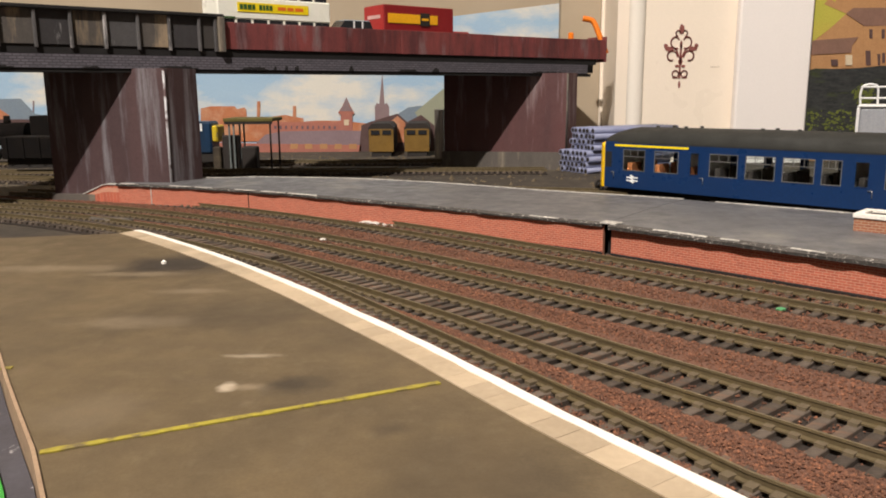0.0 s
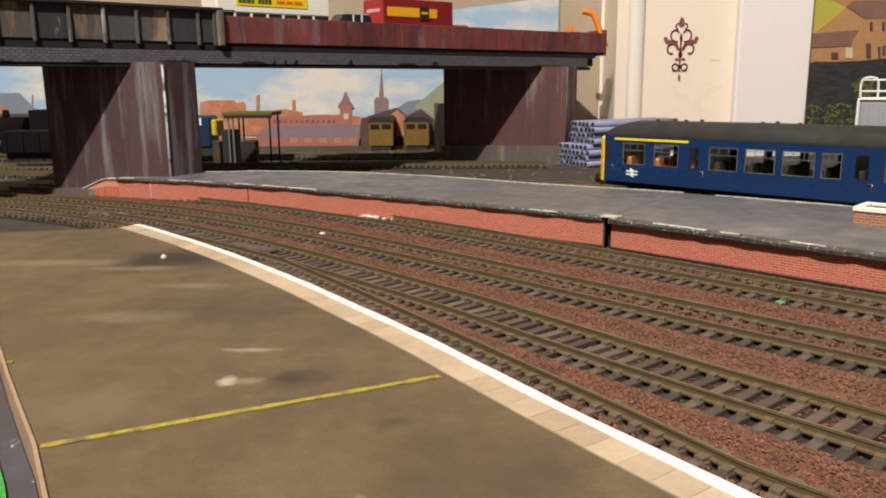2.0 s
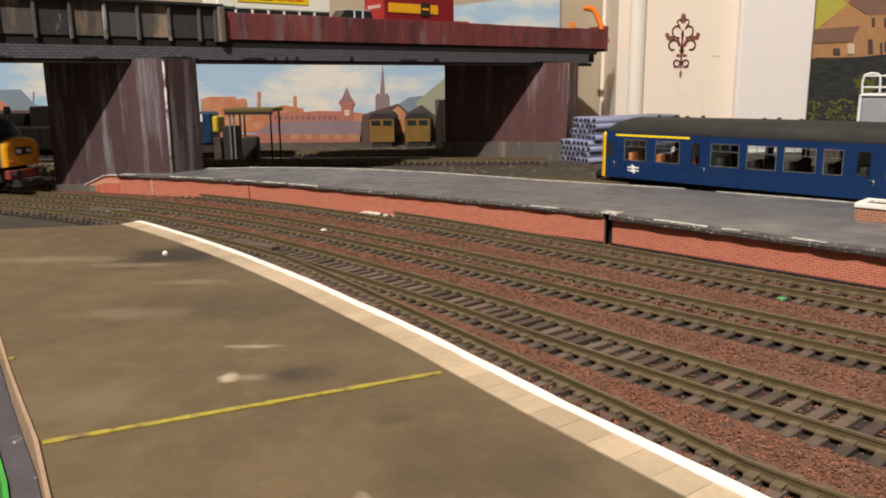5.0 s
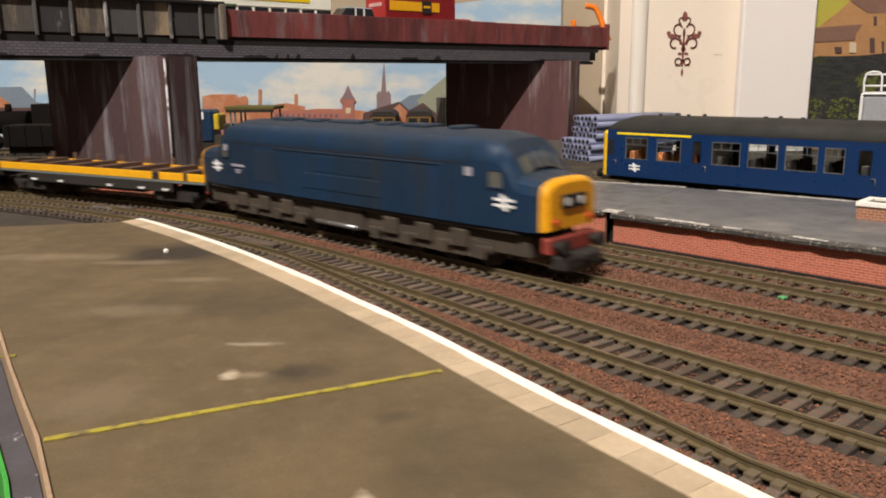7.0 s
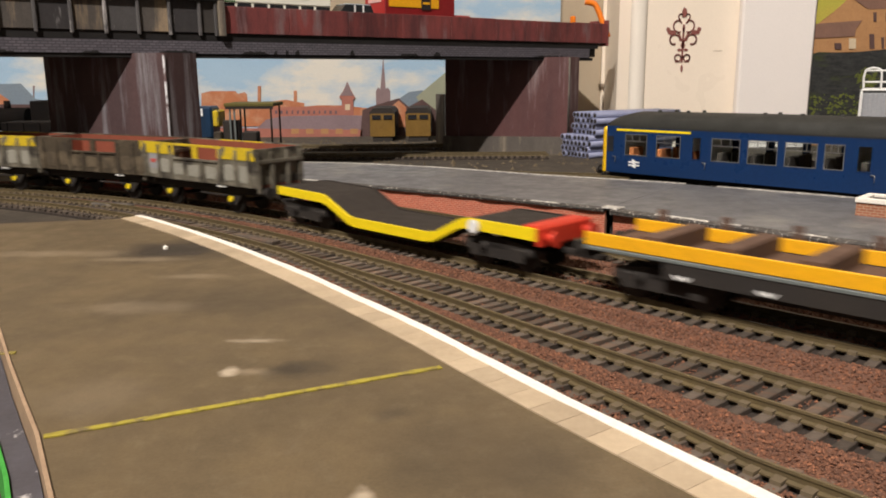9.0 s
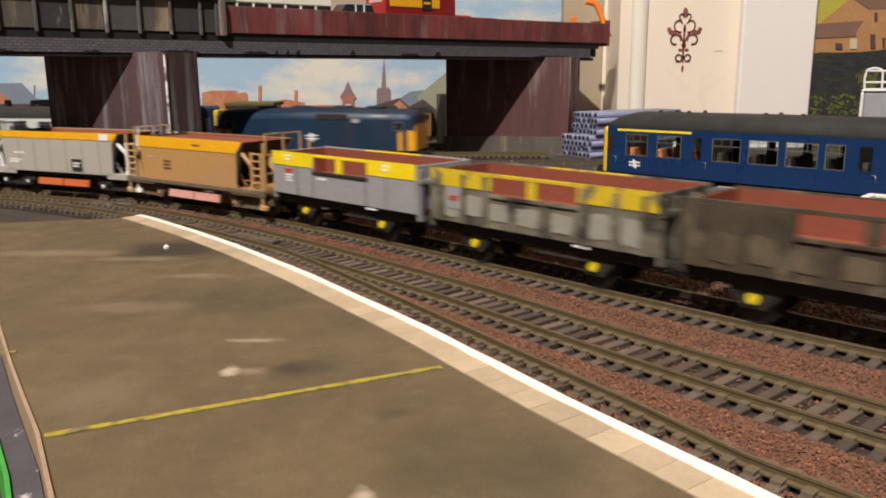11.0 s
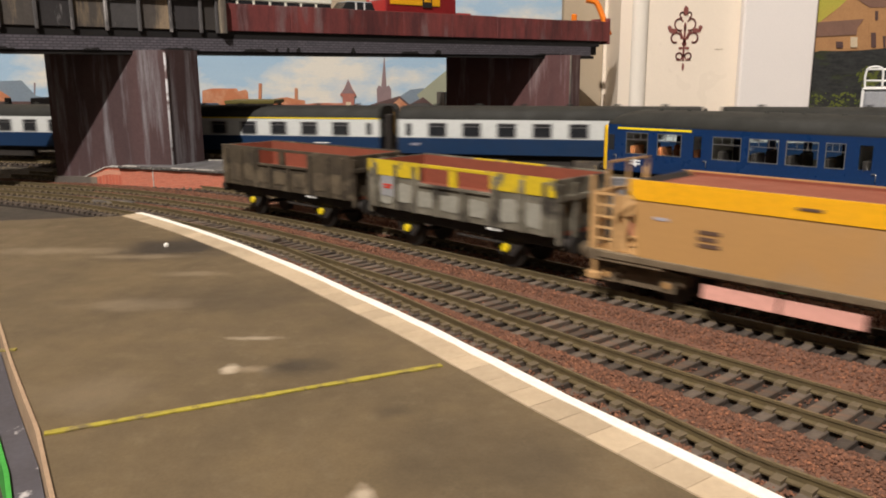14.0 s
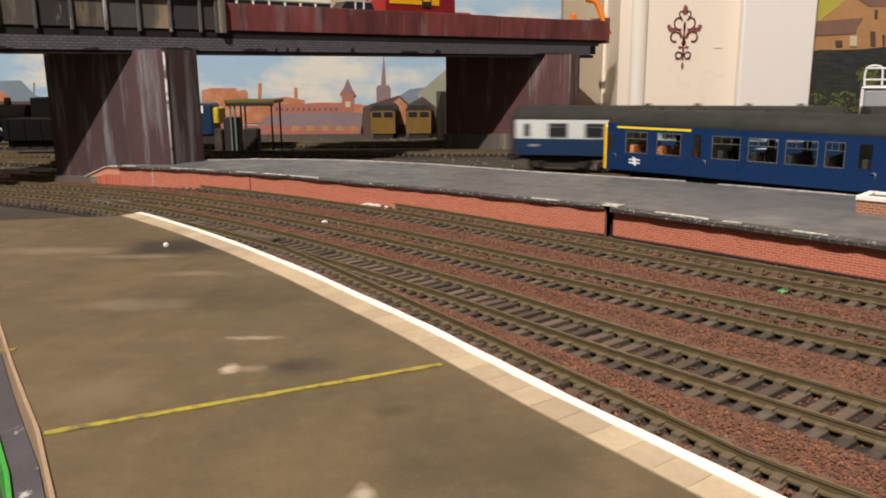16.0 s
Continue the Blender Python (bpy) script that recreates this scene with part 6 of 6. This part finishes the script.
    for k, x in enumerate((.0320, .0380, .0505, .0560, .0965, .1010, .1165, .1205, .1370, .1600, .1660, .1900, .2150)):
        bm = bmesh.new()
        yy = .005 if k % 2 else -.004
        cyl(bm, (x, yy, .0485), (x, yy, .0510), .0014, 10, .0010)
        part("roof_ventilator", bm, V["roofgrey"], t)
    part("underframe", box(bmesh.new(), .004, L - .002, -.0130, .0130, .0095, .0128), V["under"], t)
    part("engine_block", box(bmesh.new(), .075, .150, -.0145, .0145, .0030, .0096, .001), V["under"], t)
    for x in (.040, .195):
        bogie(t, x, .032, V["under"], .0130)
    buffers(t, -.0010, -1, V["under"], .0130)
    return t


V["bright_dmu"] = mat("railcar_yellow", (.85, .52, .008), .4, c2=(.78, .47, .008), scale=60, bump=.03)
railcar()
u0 = MD @ Vector((-.020, 0, 0))
DM = np.array([(i * .004 - .02, u0.x + .7036 * i * .004, u0.y - .7106 * i * .004, .7036, -.7106) for i in range(110)])
track("bay track under the standing blue railcar", -.018, .40, 0.0, DM)

# loose timber and a pale plank by the bay's end
for i, (x, y, a, ln, w) in enumerate(((.062, .546, -8, .030, .003), (.078, .556, 14, .026, .0022), (.052, .577, -4, .050, .0018), (.090, .530, 40, .022, .004))):
    bm = box(bmesh.new(), -ln / 2, ln / 2, -w / 2, w / 2, -.0054, -.0030, .0003, m=Matrix.Translation((x, y, 0)) @ Matrix.Rotation(radians(a), 4, "Z"))
    tagged(part("timber", bm, M["edge_white"] if i == 2 else M["chair"]), "loose pale timber lying on the ground", "timber", "timbers beside the bay track")

for x, y, a, ln, w, m, lb in ((-.0885, .3600, -37, .030, .0055, M["sleeper"], "dark board lying across the near track"), (-.1985, .4655, -24, .030, .006, M["parapet"], "weathered grey board beside the tracks")):
    bm = box(bmesh.new(), -ln / 2, ln / 2, -w / 2, w / 2, -.0028, -.0006, .0004, m=Matrix.Translation((x, y, 0)) @ Matrix.Rotation(radians(a), 4, "Z"))
    tagged(part("board", bm, m), lb, "board")
for nm, x, y, c, lb in (("green_chip", .1166, .2608, (.10, .34, .14), "tiny green paper chip on the ballast"), ("white_pebble", -.0618, .3984, (.75, .72, .66), "small white pebble between the rails")):
    bm = bmesh.new()
    bmesh.ops.create_icosphere(bm, subdivisions=1, radius=.0013, matrix=Matrix.Translation((x, y, -.0022)) @ Matrix.Diagonal((1.5, 1, .6, 1)))
    tagged(part(nm, bm, mat(nm, c, .7)), lb, nm.split("_")[1])
# ---- things on the bridge ----
def on_bridge(x0, x1, y0, y1, z0, z1, bevel=.0005):
    return box(bmesh.new(), x0, x1, y0, y1, z0, z1, bevel, m=MB)


RZ = .1106
buscream = mat("cream_bus_paint", (.88, .87, .76), .30, c2=(.85, .84, .73), scale=40, bump=.004, gr=.02)
bus = thing("double_deck_bus", "cream double-deck bus with yellow side advert", "bus")
B0, B1, BY = .010, .109, .030
part("lower_deck", on_bridge(B0, B1, BY, BY + .032, RZ + .004, .1252, .001), buscream, bus)
part("deck_panel", on_bridge(B0, B1, BY, BY + .032, .1296, .1462, .001), buscream, bus)
part("upper_deck", on_bridge(B0 + .001, B1 - .002, BY + .0004, BY + .0316, .1547, .1645, .002), buscream, bus)
part("lower_saloon", on_bridge(B0 + .001, B1 - .001, BY + .0008, BY + .0312, .1252, .1296, 0), V["pane"], bus, "dark lower deck glazing")
part("upper_saloon", on_bridge(B0 + .002, B1 - .003, BY + .0010, BY + .0310, .1462, .1547, 0), V["pane"], bus, "dark upper deck glazing")
for k in range(7):
    x = B0 + .0138 * k
    for z0, z1 in ((.1252, .1296), (.1462, .1547)):
        part("window_pillar", on_bridge(x, x + .0018, BY + .0003, BY + .0012, z0, z1, 0), buscream, bus)
ad = part("side_advert", on_bridge(.0262, .0880, BY - .0005, BY, .1352, .1424, 0), V["bright"], bus, "yellow advert panel")
adgreen = mat("dark_green_print", (.03, .09, .02), .5, c2=(.04, .11, .03), scale=90)
adred = mat("orange_red_print", (.75, .16, .02), .5, c2=(.65, .13, .02), scale=90)
for x0, x1 in ((.0378, .0402), (.0411, .0435), (.0445, .0474), (.0484, .0504), (.0542, .0564), (.0574, .0590), (.0600, .0620), (.0630, .0652)):
    part("print_bar", on_bridge(x0 - .0098, x1 - .0094, BY - .0007, BY - .0005, .1370, .1410, 0), adgreen, ad)
for x0, x1 in ((.0694, .0764), (.0779, .0834), (.0849, .0920)):
    part("print_bar", on_bridge(x0 - .0090, x1 - .0088, BY - .0007, BY - .0005, .1376, .1402, 0), adred, ad)
part("green_band", on_bridge(B0, B0 + .014, BY - .0004, BY, .1300, .1312, 0), adgreen, bus)
for x in (.024, .084):
    for y in (BY + .0015, BY + .027):
        bm = bmesh.new()
        cyl(bm, MB @ Vector((x, y, RZ + .0062)), MB @ Vector((x, y + .0035, RZ + .0062)), .0062, 14)
        part("wheel", bm, V["dark"], bus)

lorry = thing("box_lorry", "red box lorry with a yellow painted panel", "lorry")
vred = mat("lorry_red", (.24, .016, .018), .4, c2=(.20, .014, .016), scale=50, bump=.04)
vred2 = mat("lorry_door_red", (.42, .03, .028), .35, c2=(.37, .026, .024), scale=50, bump=.04)
part("box_body", on_bridge(.1630, .2410, .030, .0625, RZ + .0085, .1488, .0006), vred, lorry)
part("rear_door", on_bridge(.1622, .1630, .0305, .0620, RZ + .0090, .1482, .0002), vred2, lorry, "brighter red rear door")
part("door_label", on_bridge(.1618, .1622, .0350, .0560, .1370, .1400, 0), mat("pink_white_label", (.72, .45, .42), .5), lorry)
pan = part("side_panel", on_bridge(.1670, .2220, .0294, .0300, .1330, .1412, .0002), V["amber"], lorry, "amber yellow side panel")
part("dark_emblem", on_bridge(.2020, .2125, .0290, .0294, .1315, .1428, 0), V["dark"], pan)
part("emblem_bar", on_bridge(.2035, .2110, .0287, .0290, .1362, .1382, 0), V["amber"], pan)
part("cab", on_bridge(.2420, .2620, .0310, .0615, RZ + .0060, .1285, .0015), vred, lorry)
for x in (.176, .252):
    for y in (.0315, .057):
        bm = bmesh.new()
        cyl(bm, MB @ Vector((x, y, RZ + .0060)), MB @ Vector((x, y + .0035, RZ + .0060)), .0060, 14)
        part("wheel", bm, V["dark"], lorry)
car = thing("estate_car", "small pale blue estate car behind the parapet", "car")
carblue = mat("pale_blue_car_paint", (.30, .36, .40), .3, c2=(.26, .32, .36), scale=50, bump=.02)
part("body", on_bridge(.1110, .1560, .034, .055, RZ + .003, .1262, .002), carblue, car)
bm = bmesh.new()
prism(bm, [(.1200, .1262), (.1260, .1332), (.1520, .1332), (.1550, .1262)], "y", .0355, .0535)
bm.transform(MB)
part("glasshouse", bm, V["pane"], car)
part("car_roof", on_bridge(.1265, .1518, .0352, .0538, .1330, .1342, .0006), carblue, car)
for x in (.1345, .1430):
    part("car_pillar", on_bridge(x, x + .0014, .0351, .0356, .1262, .1332, 0), V["white"], car)
for x in (.119, .148):
    for y in (.0335, .0525):
        bm = bmesh.new()
        cyl(bm, MB @ Vector((x, y, RZ + .0040)), MB @ Vector((x, y + .0025, RZ + .0040)), .0040, 12)
        part("wheel", bm, V["dark"], car)

# ---- the yard behind ----
YT = np.array([(i * .01, -.9 + i * .01, .775 - .02 * i * .01, .9998, -.02) for i in range(130)])
track("rusty yard siding on the far side", 0.05, 1.0, 0.0, YT)
track("second rusty yard siding before the backscene", 0.05, .95, .10, YT)

pipes = thing("pipe_stack", "stack of lilac-grey plastic pipes in the yard", "pipe stack")
lilac = mat("lilac_grey_pipe", (.25, .27, .40), .5, c2=(.20, .22, .33), scale=60, bump=.05)
ax, ay = Vector((.86, .51, 0)), Vector((-.51, .86, 0))


def pipe_mesh(ln):
    bm = bmesh.new()
    cyl(bm, (0, 0, 0), (ln, 0, 0), .00285, 10)
    cyl(bm, (-.0002, 0, 0), (.004, 0, 0), .0020, 8, mi=1)
    me = bpy.data.meshes.new("pipe")
    bm.to_mesh(me)
    bm.free()
    me.materials.append(lilac)
    me.materials.append(V["dark"])
    return me


PM = pipe_mesh(.112)
ang = math.degrees(math.atan2(ax.y, ax.x))
for row in range(8):
    cols = 7 if row < 4 else 6
    for c in range(cols):
        p = Vector((.1370, .742, 0)) + ay * (.0058 * c + (.0029 if row % 2 else 0)) + ax * (.008 if row >= 4 else 0) + ax * random.uniform(-.0012, .0012)
        ob = new("pipe", PM)
        ob.parent = pipes
        ob.matrix_basis = pose(p.x, p.y, -.0024 + row * .0053, 0, 0, ang + random.uniform(-.4, .4))

tank = thing("storage_tank", "grey storage tank with white top railings", "tank")
tgrey = mat("pale_grey_tank", (.34, .35, .37), .5, c2=(.28, .29, .31), scale=30, bump=.04)
TX, TY = .3440, .657
tank.matrix_basis = pose(TX, TY, 0, 0, 0, -31) @ Matrix.Translation((-TX, -TY, 0))
part("tank_shell", box(bmesh.new(), TX, TX + .085, TY, TY + .055, -.0054, .0575, .003), tgrey, tank)
part("tank_rim", box(bmesh.new(), TX - .0008, TX + .0858, TY - .0008, TY + .0558, .0570, .0590, .0012), V["white"], tank)
part("corner_post", box(bmesh.new(), TX - .0006, TX + .0016, TY - .0006, TY + .0016, -.0054, .0570, .0004), V["white"], tank)
for k in range(22):
    x = TX + .004 + k * .0036
    part("rib", box(bmesh.new(), x, x + .0016, TY - .0009, TY, -.0054, .0560, .0002), tgrey, tank)
for k in range(3):
    x = TX + .0015 + k * .0225
    loop = [(x, TY + .002, .0588), (x - .0008, TY + .002, .0680), (x + .0005, TY + .002, .0745), (x + .0060, TY + .002, .0760), (x + .0120, TY + .002, .0745), (x + .0125, TY + .002, .0588)]
    part("railing_loop", tube(bmesh.new(), loop, .0009, 8, 6), V["white"], tank)
for z in (.0645, .0735):
    part("railing_bar", tube(bmesh.new(), [(TX + .001, TY + .002, z), (TX + .080, TY + .002, z)], .0008, 8, 0), V["white"], tank)

shed = thing("open_canopy", "dark steel open canopy with mossy yellow roof", "canopy")
moss = mat("mossy_yellow_roof", (.12, .10, .022), .8, c2=(.07, .06, .018), scale=60)
part("roof", box(bmesh.new(), -.2200, -.1700, .800, .850, .0440, .0475, .0005), moss, shed)
part("roof_beam", box(bmesh.new(), -.2190, -.1710, .8005, .803, .0415, .0440), V["dark"], shed)
for x in (-.2150, -.2105, -.1735):
    for y in (.803, .845):
        part("post", box(bmesh.new(), x - .0008, x + .0008, y - .0008, y + .0008, -.0054, .0440), V["sole"] if x < -.2 else V["dark"], shed)
sh = thing("shunter_locomotive", "blue shunting locomotive with yellow end in yard", "locomotive")
part("body", box(bmesh.new(), -.300, -.236, .812, .842, .0110, .0440, .002), V["blue"], sh)
part("yellow_end", box(bmesh.new(), -.2358, -.2300, .813, .841, .0230, .0400, .0015), V["chip"], sh)
part("white_mark", box(bmesh.new(), -.2470, -.2450, .8114, .8119, .0345, .0420), V["white"], sh)
part("frame", box(bmesh.new(), -.300, -.228, .814, .840, .0030, .0110), V["under"], sh)
for x in (-.285, -.265, -.245):
    bm = bmesh.new()
    for y in (.8188, .8352):
        cyl(bm, (x, y - .0012, .0062), (x, y + .0012, .0062), .0062, 14)
    part("wheelset", bm, V["wheel"], sh)
for nm, b, m, lb in (("dark_crate", (-.2030, -.1880, .800, .815, -.0054, .0190), "dark", "dark crate standing in the yard"),
                     ("yellow_barrel_rack", (-.2330, -.2250, .802, .812, -.0054, .0190), "grime", "small grimy yellow rack standing in the yard"),
                     ("dark_bin", (-.2240, -.2080, .806, .820, -.0054, .0300), "dark", "dark bin under the open canopy")):
    tagged(part(nm, box(bmesh.new(), *b, .0012), V[m]), lb, nm.split("_")[1])


def stabled(x, label):
    t = thing("stabled_locomotive", label, "locomotive", "stabled locomotives by the backscene")
    yy = .965
    part("body", prism(bmesh.new(), [(x - .0155, .004), (x - .0155, .0300), (x - .0110, .0350), (x + .0110, .0350), (x + .0155, .0300), (x + .0155, .004)], "y", yy, yy + .080), V["dark"], t)
    e = part("yellow_end", prism(bmesh.new(), [(x - .0150, .001), (x - .0150, .0275), (x - .0120, .0285), (x + .0120, .0285), (x + .0150, .0275), (x + .0150, .001)], "y", yy - .0015, yy - .0001), V["stale"], t, "dull yellow cab end")
    for dx in (-.0070, .0070):
        part("cab_window", box(bmesh.new(), x + dx - .0052, x + dx + .0052, yy - .0025, yy - .0015, .0215, .0268), V["pane"], e)
    part("under", box(bmesh.new(), x - .012, x + .012, yy, yy + .08, -.0054, .004), V["under"], t)


V["stale"] = mat("stale_yellow", (.20, .11, .016), .7, c2=(.12, .07, .014), scale=50, bump=.1)
stabled(-.0735, "dull yellow-ended locomotive before the backscene")
stabled(-.0300, "dull yellow-ended locomotive before the backscene")

st = thing("steam_locomotive", "sooty black steam locomotive, colour darkened for yard shade", "locomotive")
# soot colour darkened further to stand for the shade over this yard
soot_shade = mat("sooty_shade_black", (.005, .0042, .004), .85, c2=(.012, .009, .007), scale=90, bump=.4, spec=.12)
bm = bmesh.new()
cyl(bm, (-.66, .875, .030), (-.455, .875, .030), .0125, 16)
part("boiler", bm, soot_shade, st)
for x, r, z in ((-.478, .004, .050), (-.520, .005, .047), (-.56, .004, .046)):
    bm = bmesh.new()
    cyl(bm, (x, .875, .040), (x, .875, z), r, 12, r * .8)
    part("chimney", bm, soot_shade, st)
part("cab", box(bmesh.new(), -.445, -.415, .858, .892, .0120, .0500, .001), soot_shade, st)
part("tender", box(bmesh.new(), -.410, -.345, .859, .891, .0120, .0390, .001), soot_shade, st)
part("running_plate", box(bmesh.new(), -.665, -.345, .858, .892, .0090, .0122), soot_shade, st)
for x in (-.63, -.60, -.57, -.535, -.50, -.47, -.435, -.395, -.365):
    bm = bmesh.new()
    for y in (.8665, .8835):
        cyl(bm, (x, y - .0012, .008), (x, y + .0012, .008), .0082, 16)
    part("wheelset", bm, V["wheel"], st)
wg = thing("coal_wagon", "sooty coal wagon, colour darkened for yard shade", "wagon")
# wagon wears the same shade-darkened black
part("body", box(bmesh.new(), -.420, -.350, .752, .784, .0120, .0330, .001), soot_shade, wg)
part("underframe", box(bmesh.new(), -.418, -.352, .758, .778, .0030, .0120), V["under"], wg)
for k in range(5):
    part("rib", box(bmesh.new(), -.415 + k * .0155, -.4130 + k * .0155, .7508, .7525, .0125, .0325), soot_shade, wg)
# scattered lumps of coal and ballast in the yard
rng = np.random.default_rng(12)
vs, fs = [], []
for i in range(900):
    x, y = rng.uniform(-.5, .22), rng.uniform(.60, .98)
    r = rng.uniform(.0008, .0024) * (1 if rng.random() < .9 else 1.8)
    o = np.array([(1, 0, 0), (-1, 0, 0), (0, 1, 0), (0, -1, 0), (0, 0, 1), (0, 0, -1)]) * rng.uniform(.5, 1.2, (6, 3)) * r + (x, y, -.005)
    vs += o.tolist()
    fs += (np.array([(0, 2, 4), (2, 1, 4), (1, 3, 4), (3, 0, 4), (2, 0, 5), (1, 2, 5), (3, 1, 5), (0, 3, 5)]) + 6 * i).tolist()
me = bpy.data.meshes.new("yard_rubble")
me.from_pydata(vs, [], fs)
me.materials.append(M["chair"])
tagged(new("yard_rubble", me), "brown rubble scattered over the yard", "rubble", kind="stuff")

# ---- the trains and how they run ----


def freight_run(t):
    """Way run by the freight train along its line at t seconds."""
    gain = float(np.interp(t, (0, 6.5, 7.0, 7.5, 8.0, 8.5, 9.0, 11.3, 16), (-.005, -.005, -.001, .004, .0075, .0145, .027, .067, .067)))
    return .2385 * t - .0015 * t * t + gain


PACE = ((-.32, .017), (-.26, .007), (-.22, .004), (-.19, -.0005), (-.15, -.0045), (-.11, -.005), (-.07, -.003), (-.03, 0), (.03, .0015))


def paced(s):
    """The train drags a little on the curve under the bridge."""
    return s + float(np.interp(s, [a for a, _ in PACE], [b for _, b in PACE]))


def rear_run(t):
    """Place of the passenger train's tail along the rear line."""
    return float(np.interp(t, (0, 12.5, 14.9, 16.0), (-.936 - 12.5 * .29, -.936, -.2395, .0590)))


def ride(ob, run, at, wheelbase, line):
    rows = []
    for i in range(41):
        t = i * .4
        s = paced(run(t) + at) if line is LINE else run(t) + at
        a, b = on_line(s + wheelbase, 0, line), on_line(s - wheelbase, 0, line)
        rows.append((t, pose((a[0] + b[0]) / 2, (a[1] + b[1]) / 2, 0, 0, 0, math.degrees(math.atan2(a[1] - b[1], a[0] - b[0])))))
    walk(ob, rows)


loco = big_diesel()
flat = flat_wagon()
well = well_wagon()
w_yellow, w_plain, w_clean = open_wagon("yellow"), open_wagon("plain"), open_wagon("clean")
w_yellow_b, w_yellow_c = copy_thing(w_yellow, Matrix()), copy_thing(w_yellow, Matrix())
w_plain_b = copy_thing(w_plain, Matrix())
h_sand, h_grey = hopper_wagon("sand"), hopper_wagon("grey")
h_sand_b = copy_thing(h_sand, Matrix())
tail_coach, first_coach = coach(False), coach(True)
coaches = [tail_coach, first_coach, copy_thing(tail_coach, Matrix()), coach(False, True), copy_thing(tail_coach, Matrix())]
rear_loco = small_diesel()


def motions():
    for ob, at, wb in ((loco, -1.648, .058), (flat, -1.874, .066), (well, -2.0705, .064), (w_yellow, -2.222, .028), (w_plain, -2.333, .028),
                       (w_yellow_b, -2.445, .028), (w_clean, -2.5545, .028), (h_sand, -2.6790, .045), (h_grey, -2.8185, .045), (h_sand_b, -2.9640, .045),
                       (w_yellow_c, -3.0925, .028), (w_plain_b, -3.2050, .028)):
        ride(ob, freight_run, at, wb, LINE)
    for k, ob in enumerate(coaches):
        ride(ob, rear_run, .110 + k * .2347, .078, BACK)
    ride(rear_loco, rear_run, 5 * .2347 + .0955, .05, BACK)


motions()
